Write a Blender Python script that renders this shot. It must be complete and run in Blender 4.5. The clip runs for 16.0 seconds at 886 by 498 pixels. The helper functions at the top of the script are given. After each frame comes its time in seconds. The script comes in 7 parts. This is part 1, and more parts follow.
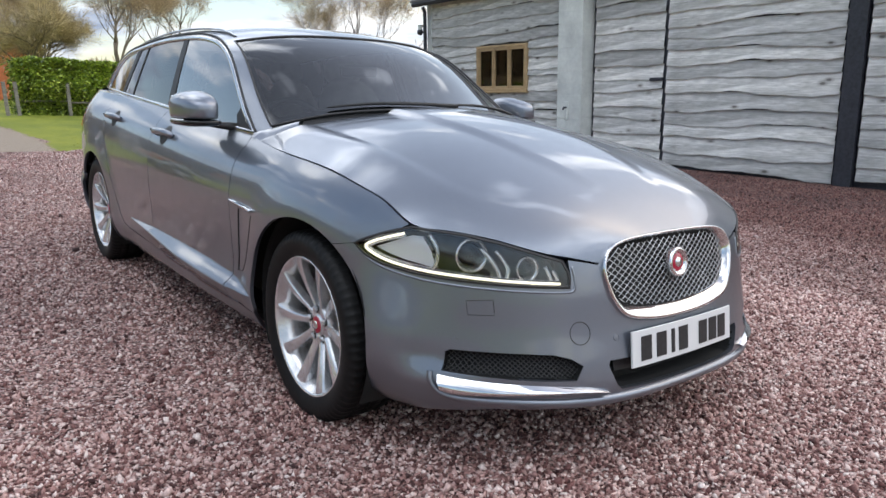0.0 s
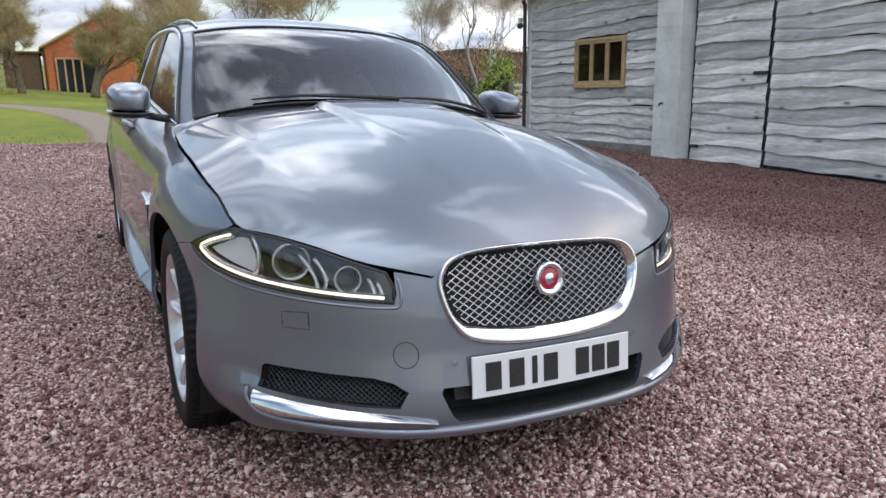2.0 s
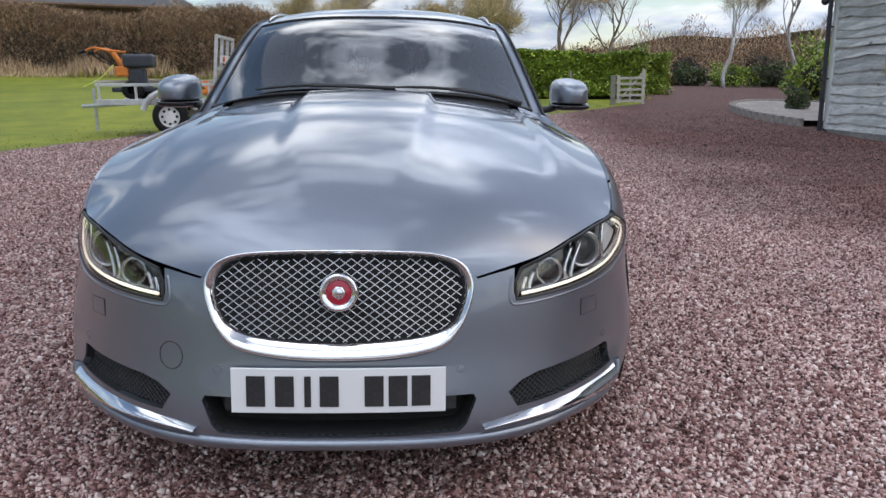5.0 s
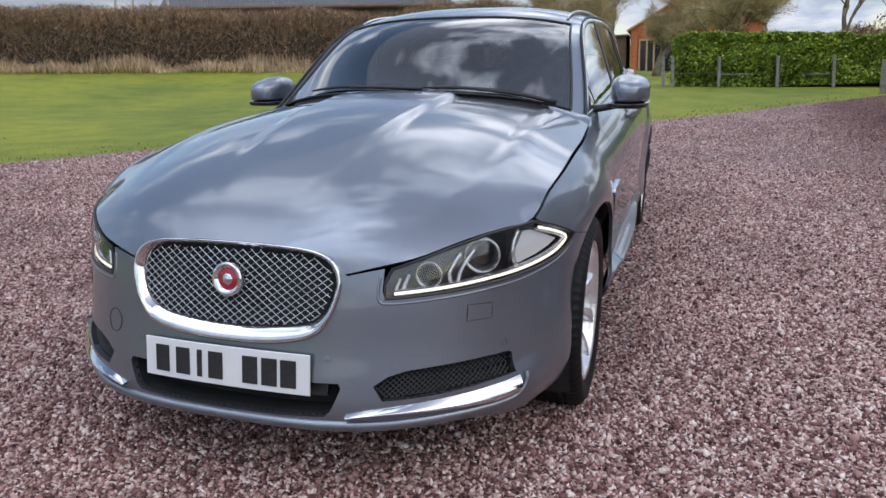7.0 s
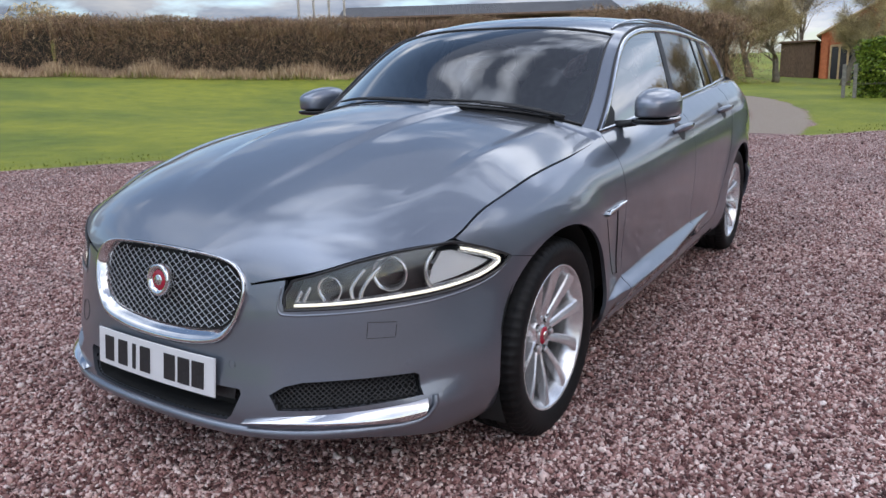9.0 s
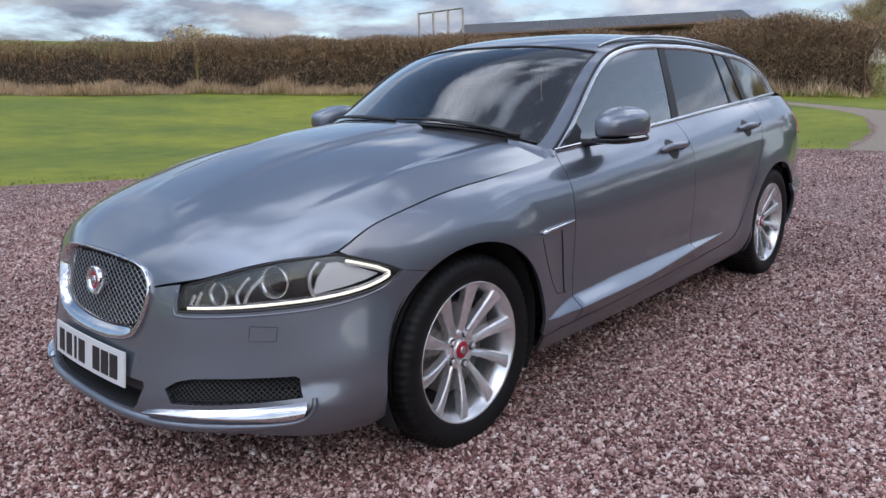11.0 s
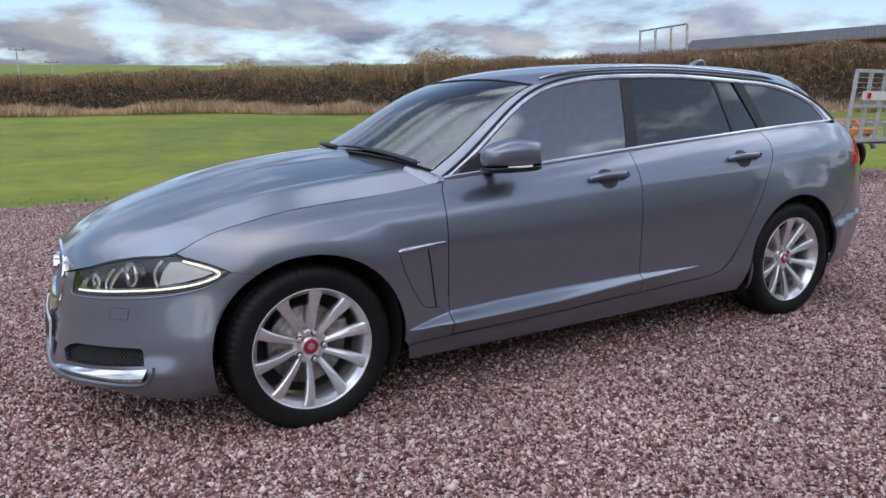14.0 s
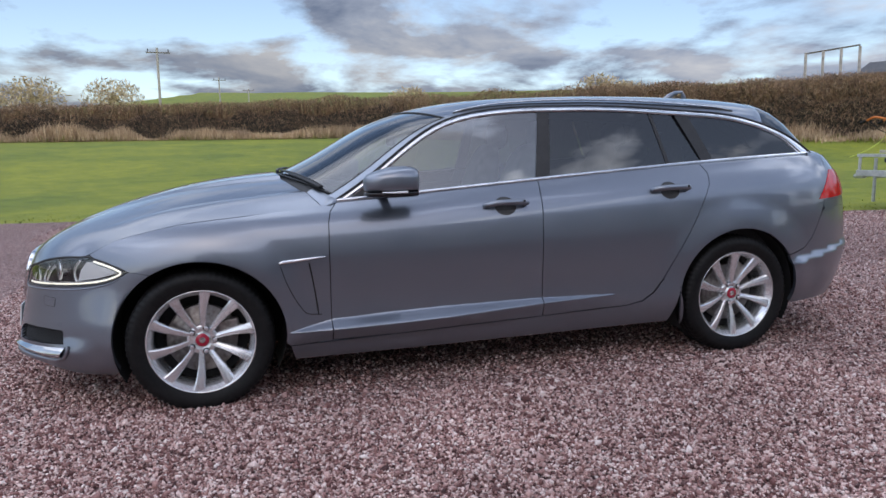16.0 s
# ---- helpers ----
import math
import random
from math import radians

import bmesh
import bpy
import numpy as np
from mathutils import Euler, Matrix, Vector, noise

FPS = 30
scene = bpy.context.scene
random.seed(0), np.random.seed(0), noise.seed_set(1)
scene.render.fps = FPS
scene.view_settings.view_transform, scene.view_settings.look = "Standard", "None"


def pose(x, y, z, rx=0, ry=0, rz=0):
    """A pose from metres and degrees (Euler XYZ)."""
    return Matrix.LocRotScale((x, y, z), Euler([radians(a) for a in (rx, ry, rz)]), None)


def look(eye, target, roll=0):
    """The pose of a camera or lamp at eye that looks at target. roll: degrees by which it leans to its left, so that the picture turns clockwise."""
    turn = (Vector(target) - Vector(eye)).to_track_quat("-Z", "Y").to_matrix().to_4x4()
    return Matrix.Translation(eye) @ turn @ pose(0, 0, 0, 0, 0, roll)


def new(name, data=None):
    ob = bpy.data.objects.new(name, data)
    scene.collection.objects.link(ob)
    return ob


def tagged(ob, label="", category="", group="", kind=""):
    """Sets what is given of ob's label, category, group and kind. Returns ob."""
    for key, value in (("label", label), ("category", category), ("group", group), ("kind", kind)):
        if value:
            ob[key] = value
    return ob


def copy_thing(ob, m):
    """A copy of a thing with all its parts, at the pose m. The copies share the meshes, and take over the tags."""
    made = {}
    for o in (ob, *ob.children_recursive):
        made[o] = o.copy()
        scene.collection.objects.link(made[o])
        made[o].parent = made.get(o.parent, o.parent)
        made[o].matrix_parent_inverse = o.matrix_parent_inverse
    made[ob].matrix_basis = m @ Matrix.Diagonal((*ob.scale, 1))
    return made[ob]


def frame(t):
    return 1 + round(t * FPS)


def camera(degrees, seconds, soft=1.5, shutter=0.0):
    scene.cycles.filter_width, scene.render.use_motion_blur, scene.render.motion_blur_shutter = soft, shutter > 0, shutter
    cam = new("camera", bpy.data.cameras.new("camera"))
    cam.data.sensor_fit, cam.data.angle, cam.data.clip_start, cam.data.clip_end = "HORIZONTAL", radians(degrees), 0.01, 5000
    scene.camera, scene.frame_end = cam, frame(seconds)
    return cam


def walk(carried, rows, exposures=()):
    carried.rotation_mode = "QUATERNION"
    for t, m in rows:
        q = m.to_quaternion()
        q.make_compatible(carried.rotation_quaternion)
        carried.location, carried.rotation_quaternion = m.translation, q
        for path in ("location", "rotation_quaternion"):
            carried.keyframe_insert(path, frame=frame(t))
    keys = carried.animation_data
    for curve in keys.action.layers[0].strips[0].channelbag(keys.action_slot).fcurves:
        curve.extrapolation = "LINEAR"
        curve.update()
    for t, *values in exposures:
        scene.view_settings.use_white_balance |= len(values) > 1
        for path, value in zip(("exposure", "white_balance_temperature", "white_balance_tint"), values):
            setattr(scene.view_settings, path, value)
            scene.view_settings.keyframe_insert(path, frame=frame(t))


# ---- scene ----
cam = camera(63.3, 16.0)
PATH = [
    (0, (-1.921, -2.194, 1.140), (-0.741, -0.638, 0.710), -0.85),
    (0.5, (-1.729, -2.273, 1.124), (-0.621, -0.664, 0.696), -0.87),
    (1, (-1.553, -2.405, 1.135), (-0.519, -0.746, 0.711), -0.89),
    (1.5, (-1.365, -2.466, 1.126), (-0.400, -0.767, 0.696), -0.70),
    (2, (-1.104, -2.443, 1.111), (-0.221, -0.703, 0.675), -0.82),
    (2.5, (-0.893, -2.491, 1.087), (-0.105, -0.705, 0.655), -0.72),
    (3, (-0.681, -2.549, 1.109), (-0.009, -0.716, 0.675), -0.72),
    (3.5, (-0.431, -2.549, 1.093), (0.099, -0.672, 0.652), -0.79),
    (4, (-0.199, -2.548, 1.090), (0.180, -0.634, 0.650), -0.85),
    (4.2, (-0.119, -2.564, 1.084), (0.204, -0.640, 0.644), -0.83),
    (6.3, (0.883, -2.530, 1.107), (0.469, -0.628, 0.650), -2.48),
    (6.5, (0.992, -2.532, 1.114), (0.511, -0.644, 0.660), -2.43),
    (7, (1.191, -2.473, 1.099), (0.560, -0.630, 0.644), -2.31),
    (7.5, (1.351, -2.349, 1.096), (0.618, -0.546, 0.637), -2.12),
    (8, (1.508, -2.260, 1.105), (0.663, -0.506, 0.648), -1.91),
    (8.2, (1.551, -2.253, 1.103), (0.666, -0.517, 0.653), -1.77),
    (10.3, (2.211, -1.868, 1.084), (0.961, -0.356, 0.700), -2.22),
    (10.5, (2.242, -1.846, 1.080), (0.973, -0.348, 0.699), -2.10),
    (11, (2.403, -1.792, 1.094), (1.077, -0.342, 0.722), -1.92),
    (11.5, (2.579, -1.703, 1.108), (1.187, -0.313, 0.747), -1.98),
    (12, (2.715, -1.538, 1.096), (1.251, -0.221, 0.745), -1.92),
    (12.5, (2.857, -1.397, 1.089), (1.319, -0.163, 0.750), -1.85),
    (13, (3.107, -1.265, 1.088), (1.496, -0.126, 0.762), -1.77),
    (13.5, (3.349, -1.099, 1.104), (1.676, -0.051, 0.789), -1.70),
    (14, (3.549, -0.877, 1.105), (1.817, 0.075, 0.798), -1.43),
    (14.5, (3.795, -0.673, 1.100), (2.007, 0.173, 0.805), -1.24),
    (15, (3.998, -0.435, 1.099), (2.169, 0.323, 0.818), -1.10),
    (15.5, (4.139, -0.110, 1.094), (2.266, 0.543, 0.833), -0.82),
    (16, (4.349, 0.196, 1.099), (2.436, 0.732, 0.867), -0.54),
]
EXPOSURES = [(0.0, 1.76, 7400, 10), (2.5, 1.63, 7250, 10), (4.2, 1.48, 7100, 10), (8.2, 1.48, 6800, 12),
             (10.3, 1.40, 6700, 12), (13.0, 1.40, 6650, 12), (16.0, 1.36, 6600, 13)]
walk(cam, [(t, look(eye, target, roll)) for t, eye, target, roll in PATH], EXPOSURES)

# ---- sky and sun ----
SUN_AZ, SUN_EL = 105.0, 42.0
world = bpy.data.worlds.new("sky")
scene.world = world
world.use_nodes = True
wn, wl = world.node_tree.nodes, world.node_tree.links
wn.clear()


def wnode(kind, **values):
    n = wn.new(kind)
    for k, v in values.items():
        n.inputs[k].default_value = v
    return n


out = wn.new("ShaderNodeOutputWorld")
sky = wn.new("ShaderNodeTexSky")
sky.sky_type, sky.sun_disc = "NISHITA", False
sky.sun_elevation, sky.sun_rotation = radians(SUN_EL), radians(SUN_AZ)
sky_bg = wnode("ShaderNodeBackground", Strength=0.066)
cloud_bg = wnode("ShaderNodeBackground", Strength=0.68)
co = wn.new("ShaderNodeTexCoord")
# clouds lie on a flat layer: the direction is divided by its height
sep = wn.new("ShaderNodeSeparateXYZ")
wl.new(co.outputs["Generated"], sep.inputs[0])
hgt = wn.new("ShaderNodeMath")
hgt.operation = "ADD"
hgt.inputs[1].default_value = 0.19
wl.new(sep.outputs["Z"], hgt.inputs[0])
hmax = wn.new("ShaderNodeMath")
hmax.operation = "MAXIMUM"
hmax.inputs[1].default_value = 0.06
wl.new(hgt.outputs[0], hmax.inputs[0])
flat = wn.new("ShaderNodeVectorMath")
flat.operation = "DIVIDE"
wl.new(co.outputs["Generated"], flat.inputs[0])
comb = wn.new("ShaderNodeCombineXYZ")
for k in "XYZ":
    wl.new(hmax.outputs[0], comb.inputs[k])
wl.new(comb.outputs[0], flat.inputs[1])
big = wnode("ShaderNodeTexNoise", Scale=1.7, Detail=8.0, Roughness=0.56, Distortion=0.15)
drift = wn.new("ShaderNodeVectorMath")
drift.operation = "ADD"
drift.inputs[1].default_value = (2.3, -1.1, 0.7)
wl.new(flat.outputs[0], drift.inputs[0])
wl.new(drift.outputs[0], big.inputs["Vector"])
cover = wn.new("ShaderNodeValToRGB")
cover.color_ramp.elements[0].position, cover.color_ramp.elements[1].position = 0.50, 0.62
low = wn.new("ShaderNodeMapRange")
for k, q in (("From Min", 0.02), ("From Max", 0.26), ("To Min", 0.125), ("To Max", 0.0)):
    low.inputs[k].default_value = q
wl.new(sep.outputs["Z"], low.inputs["Value"])
heaped = wn.new("ShaderNodeMath")
heaped.operation = "ADD"
wl.new(big.outputs["Fac"], heaped.inputs[0])
wl.new(low.outputs[0], heaped.inputs[1])

# overhead the layer closes
lid = wn.new("ShaderNodeMapRange")
for k, q in (("From Min", 0.30), ("From Max", 0.75), ("To Min", 0.0), ("To Max", 0.035)):
    lid.inputs[k].default_value = q
wl.new(sep.outputs["Z"], lid.inputs["Value"])
closed = wn.new("ShaderNodeMath")
closed.operation = "ADD"
wl.new(heaped.outputs[0], closed.inputs[0])
wl.new(lid.outputs[0], closed.inputs[1])
wl.new(closed.outputs[0], cover.inputs[0])
shift = wn.new("ShaderNodeVectorMath")
shift.operation = "ADD"
shift.inputs[1].default_value = (3.1, 1.7, 0.4)
wl.new(flat.outputs[0], shift.inputs[0])
body_noise = wnode("ShaderNodeTexNoise", Scale=1.6, Detail=8.0, Roughness=0.56, Distortion=0.25)
wl.new(shift.outputs[0], body_noise.inputs["Vector"])
shade = wn.new("ShaderNodeValToRGB")
for e, p, c in zip(shade.color_ramp.elements, (0.36, 0.64), ((0.25, 0.325, 0.48, 1), (0.90, 0.945, 1.0, 1))):
    e.position, e.color = p, c
mid = shade.color_ramp.elements.new(0.48)
mid.color = (0.50, 0.59, 0.75, 1)
wl.new(body_noise.outputs["Fac"], shade.inputs[0])
veil = wn.new("ShaderNodeMapRange")
for k, q in (("From Min", 0.25), ("From Max", 0.70), ("To Min", 0.0), ("To Max", 0.36)):
    veil.inputs[k].default_value = q
wl.new(sep.outputs["Z"], veil.inputs["Value"])
even = wn.new("ShaderNodeMix")
even.data_type = "RGBA"
wl.new(veil.outputs[0], even.inputs[0])
wl.new(shade.outputs["Color"], even.inputs[6])
even.inputs[7].default_value = (0.63, 0.725, 0.90, 1)
wl.new(even.outputs[2], cloud_bg.inputs["Color"])
# an overcast layer is brighter towards the zenith
zen = wn.new("ShaderNodeMath")
zen.operation, zen.use_clamp = "MAXIMUM", False
zen.inputs[1].default_value = 0.0
wl.new(sep.outputs["Z"], zen.inputs[0])
rise = wn.new("ShaderNodeMath")
rise.operation = "POWER"
rise.inputs[1].default_value = 1.3
wl.new(zen.outputs[0], rise.inputs[0])
lum = wn.new("ShaderNodeMath")
lum.operation = "MULTIPLY_ADD"
lum.inputs[1].default_value, lum.inputs[2].default_value = 1.66, 0.30
wl.new(rise.outputs[0], lum.inputs[0])
# clouds opposite the sun are lit from the front
front = wnode("ShaderNodeVectorMath")
front.operation = "DOT_PRODUCT"
front.inputs[1].default_value = (0.54, 0.12, 0.0)
wl.new(co.outputs["Generated"], front.inputs[0])
lit = wn.new("ShaderNodeMath")
lit.operation = "ADD"
lit.inputs[1].default_value = 1.0
wl.new(front.outputs["Value"], lit.inputs[0])
glow = wn.new("ShaderNodeMath")
glow.operation = "MULTIPLY"
wl.new(lum.outputs[0], glow.inputs[0])
wl.new(lit.outputs[0], glow.inputs[1])
wl.new(glow.outputs[0], cloud_bg.inputs["Strength"])
wl.new(sky.outputs["Color"], sky_bg.inputs["Color"])
mix = wn.new("ShaderNodeMixShader")
wl.new(cover.outputs["Color"], mix.inputs["Fac"])
wl.new(sky_bg.outputs[0], mix.inputs[1])
wl.new(cloud_bg.outputs[0], mix.inputs[2])
wl.new(mix.outputs[0], out.inputs["Surface"])

sun = new("sun", bpy.data.lights.new("sun", "SUN"))
sun.data.energy, sun.data.angle, sun.data.color = 0.20, radians(180), (1.0, 0.955, 0.90)
az, el = radians(SUN_AZ), radians(SUN_EL)
sun.matrix_world = look((0, 0, 0), (-math.sin(az) * math.cos(el), -math.cos(az) * math.cos(el), -math.sin(el)))

# ---- materials ----


def material(name, color=(0.5, 0.5, 0.5), rough=0.5, metal=0.0, **inputs):
    m = bpy.data.materials.new(name)
    m.use_nodes = True
    b = m.node_tree.nodes["Principled BSDF"]
    b.inputs["Base Color"].default_value = (*color, 1)
    b.inputs["Roughness"].default_value, b.inputs["Metallic"].default_value = rough, metal
    for k, v in inputs.items():
        b.inputs[k.replace("_", " ")].default_value = v
    return m


def nd(m, kind, **values):
    n = m.node_tree.nodes.new(kind)
    for k, v in values.items():
        n.inputs[k].default_value = v
    return n


def link(m, a, b):
    m.node_tree.links.new(a, b)


def coords(m, scale=1.0, space="Object"):
    c, mp = nd(m, "ShaderNodeTexCoord"), nd(m, "ShaderNodeMapping")
    mp.inputs["Scale"].default_value = scale if isinstance(scale, tuple) else (scale,) * 3
    link(m, c.outputs[space], mp.inputs["Vector"])
    return mp.outputs[0]


def ramp(m, fac, stops):
    r = nd(m, "ShaderNodeValToRGB")
    e = r.color_ramp.elements
    while len(e) < len(stops):
        e.new(0.5)
    for q, (p, c) in zip(e, stops):
        q.position, q.color = p, (*c, 1)
    link(m, fac, r.inputs[0])
    return r.outputs["Color"]


def mixed(m, fac, a, b, blend="MIX"):
    x = nd(m, "ShaderNodeMix")
    x.data_type, x.blend_type = "RGBA", blend
    for sock, v in ((x.inputs[0], fac), (x.inputs[6], a), (x.inputs[7], b)):
        if isinstance(v, (int, float)):
            sock.default_value = v
        elif isinstance(v, tuple):
            sock.default_value = (*v, 1)
        else:
            link(m, v, sock)
    return x.outputs[2]


def bsdf(m):
    return m.node_tree.nodes["Principled BSDF"]


def relief(m, height, strength=0.3, distance=0.01):
    b = nd(m, "ShaderNodeBump", Strength=strength, Distance=distance)
    link(m, height, b.inputs["Height"])
    link(m, b.outputs[0], bsdf(m).inputs["Normal"])


def grained(name, stops, scale=8.0, rough=0.7, bump=0.3, distance=0.01, detail=6.0, stretch=None, per=None, metal=0.0, **inputs):
    """A surface with two scales of noise: stops colour the fine one, a broad one stains it; per adds a shade for each piece."""
    m = material(name, rough=rough, metal=metal, **inputs)
    v = coords(m, tuple(stretch) if stretch else 1.0)
    fine, broad = nd(m, "ShaderNodeTexNoise", Scale=scale, Detail=detail, Roughness=0.65), nd(m, "ShaderNodeTexNoise", Scale=scale * 0.13, Detail=4.0)
    link(m, v, fine.inputs["Vector"])
    link(m, v, broad.inputs["Vector"])
    c = ramp(m, fine.outputs["Fac"], stops)
    c = mixed(m, 0.45, c, ramp(m, broad.outputs["Fac"], [(0.3, (0.55, 0.55, 0.55)), (0.7, (1.3, 1.28, 1.25))]), "MULTIPLY")
    if per:
        src = nd(m, "ShaderNodeObjectInfo").outputs["Random"] if per == "object" else nd(m, "ShaderNodeNewGeometry").outputs["Random Per Island"]
        c = mixed(m, 0.8, c, ramp(m, src, [(0.0, (0.62, 0.62, 0.62)), (0.5, (1, 1, 1)), (1.0, (1.35, 1.33, 1.3))]), "MULTIPLY")
    link(m, c, bsdf(m).inputs["Base Color"])
    if bump:
        relief(m, fine.outputs["Fac"], bump, distance)
    return m


def paint_material():
    m = material("grey_metallic_paint", (0.194, 0.217, 0.258), 0.34, 0.85)
    b = bsdf(m)
    b.inputs["Coat Weight"].default_value, b.inputs["Coat Roughness"].default_value, b.inputs["Coat IOR"].default_value = 1.0, 0.04, 1.62
    v = coords(m)
    flake, dust = nd(m, "ShaderNodeTexVoronoi", Scale=1800.0), nd(m, "ShaderNodeTexNoise", Scale=5.0, Detail=7.0, Roughness=0.7)
    link(m, v, flake.inputs["Vector"])
    link(m, v, dust.inputs["Vector"])
    c = mixed(m, 0.5, ramp(m, flake.outputs["Color"], [(0.0, (0.130, 0.146, 0.174)), (1.0, (0.264, 0.297, 0.348))]), (0.194, 0.217, 0.258))
    link(m, c, b.inputs["Base Color"])
    link(m, ramp(m, dust.outputs["Fac"], [(0.35, (0.35, 0.35, 0.35)), (0.75, (0.43, 0.43, 0.43))]), b.inputs["Roughness"])
    return m


PAINT = paint_material()
CHROME = grained("polished_chrome", [(0.3, (0.72, 0.73, 0.75)), (0.7, (0.82, 0.83, 0.85))], 30, 0.07, 0, metal=1.0)
SATIN = grained("satin_bright_trim", [(0.3, (0.68, 0.69, 0.71)), (0.7, (0.78, 0.79, 0.81))], 40, 0.14, 0, metal=1.0)
ALLOY = grained("silver_alloy", [(0.3, (0.72, 0.725, 0.74)), (0.7, (0.80, 0.805, 0.82))], 60, 0.27, 0.02, 0.001, metal=0.75, Coat_Weight=0.5)
RUBBER = grained("tyre_rubber", [(0.3, (0.005, 0.005, 0.0055)), (0.7, (0.012, 0.012, 0.012))], 40, 0.55, 0.2, 0.002, Specular_IOR_Level=0.22)
BLACK = grained("black_plastic", [(0.3, (0.012, 0.012, 0.013)), (0.7, (0.03, 0.03, 0.032))], 90, 0.5, 0.15, 0.001)
GLOSS_BLACK = material("gloss_black_trim", (0.01, 0.01, 0.011), 0.08)
DARK = grained("dark_cavity", [(0.3, (0.008, 0.008, 0.008)), (0.7, (0.016, 0.016, 0.016))], 20, 0.9, 0)
IRON = grained("brake_iron", [(0.3, (0.12, 0.10, 0.09)), (0.7, (0.30, 0.28, 0.27))], 50, 0.42, 0.1, 0.001, metal=0.8)
LEATHER = grained("pale_leather", [(0.3, (0.42, 0.40, 0.36)), (0.7, (0.52, 0.50, 0.46))], 120, 0.55, 0.2, 0.001)
DASH = grained("dark_dashboard", [(0.3, (0.02, 0.02, 0.021)), (0.7, (0.045, 0.044, 0.043))], 140, 0.6, 0.2, 0.001)
STRAP = grained("green_webbing", [(0.3, (0.42, 0.52, 0.06)), (0.7, (0.55, 0.64, 0.12))], 90, 0.7, 0.2, 0.001)
RED_LENS = material("red_lamp_lens", (0.62, 0.008, 0.012), 0.12, Coat_Weight=0.3)
WHITE_PLATE = material("white_plate", (0.74, 0.75, 0.75), 0.3, Coat_Weight=0.4)
BADGE_RED = material("red_enamel", (0.36, 0.008, 0.03), 0.25, Coat_Weight=0.8)
MIRROR = material("mirror_glass", (0.85, 0.86, 0.88), 0.02, 1.0)
LAMP_LED = material("running_lamp", (0.9, 0.9, 0.85), 0.3)
bsdf(LAMP_LED).inputs["Emission Color"].default_value = (1.0, 0.96, 0.80, 1)
bsdf(LAMP_LED).inputs["Emission Strength"].default_value = 0.40
LAMP_SILVER = material("lamp_reflector", (0.78, 0.79, 0.80), 0.16, 0.9)
LAMP_WHITE = material("lamp_indicator_lens", (0.88, 0.89, 0.90), 0.35)
LAMP_GREY = grained("lamp_housing_grey", [(0.3, (0.055, 0.057, 0.060)), (0.7, (0.09, 0.092, 0.096))], 30, 0.30, 0, metal=0.5)


def glass_material(name, tint, rough=0.0, gain=3.6, base=0.06):
    """Thin glass: a tinted see-through sheet under a mirror coat that grows with the angle."""
    m = bpy.data.materials.new(name)
    m.use_nodes = True
    n = m.node_tree.nodes
    n.remove(n["Principled BSDF"])
    t, g, f, x = nd(m, "ShaderNodeBsdfTransparent"), nd(m, "ShaderNodeBsdfGlossy", Roughness=rough), nd(m, "ShaderNodeFresnel", IOR=1.52), nd(m, "ShaderNodeMixShader")
    t.inputs["Color"].default_value = (*tint, 1)
    boost = nd(m, "ShaderNodeMath")
    boost.operation = "MULTIPLY_ADD"
    boost.inputs[1].default_value, boost.inputs[2].default_value = gain, base
    link(m, f.outputs[0], boost.inputs[0])
    link(m, boost.outputs[0], x.inputs[0])
    link(m, t.outputs[0], x.inputs[1])
    link(m, g.outputs[0], x.inputs[2])
    link(m, x.outputs[0], n["Material Output"].inputs["Surface"])
    return m


GLASS = glass_material("windscreen_glass", (0.38, 0.44, 0.45), 0.0, 1.6, 0.055)
SIDE_GLASS = glass_material("side_window_glass", (0.42, 0.47, 0.45), 0.0, 2.4, 0.13)
PRIVACY = glass_material("privacy_glass", (0.09, 0.095, 0.10), 0.0, 1.6, 0.03)
REAR_GLASS = glass_material("rear_screen_glass", (0.05, 0.053, 0.056), 0.0, 1.0, 0.02)
LENS = glass_material("clear_lamp_lens", (0.95, 0.96, 0.97), 0.0, 1.3, 0.04)
WIRE = grained("grille_wire", [(0.3, (0.32, 0.33, 0.34)), (0.7, (0.45, 0.46, 0.47))], 40, 0.28, 0, metal=1.0)

# ---- mesh helpers ----


def empty(name, m=None):
    ob = new(name)
    if m is not None:
        ob.matrix_world = m
    return ob


def part(name, bm, mat, parent=None, label="", smooth=False):
    """Links a bmesh, or a tuple of vertices and faces, as ONE mesh object."""
    me = bpy.data.meshes.new(name)
    if isinstance(bm, tuple):
        me.from_pydata([tuple(v) for v in bm[0]], [], [tuple(f) for f in bm[1]])
    else:
        bm.to_mesh(me)
        bm.free()
    for mm in (mat if isinstance(mat, (list, tuple)) else [mat]):
        me.materials.append(mm)
    if smooth:
        me.polygons.foreach_set("use_smooth", [True] * len(me.polygons))
    ob = new(name, me)
    ob.parent = parent
    if label:
        tagged(ob, label)
    return ob


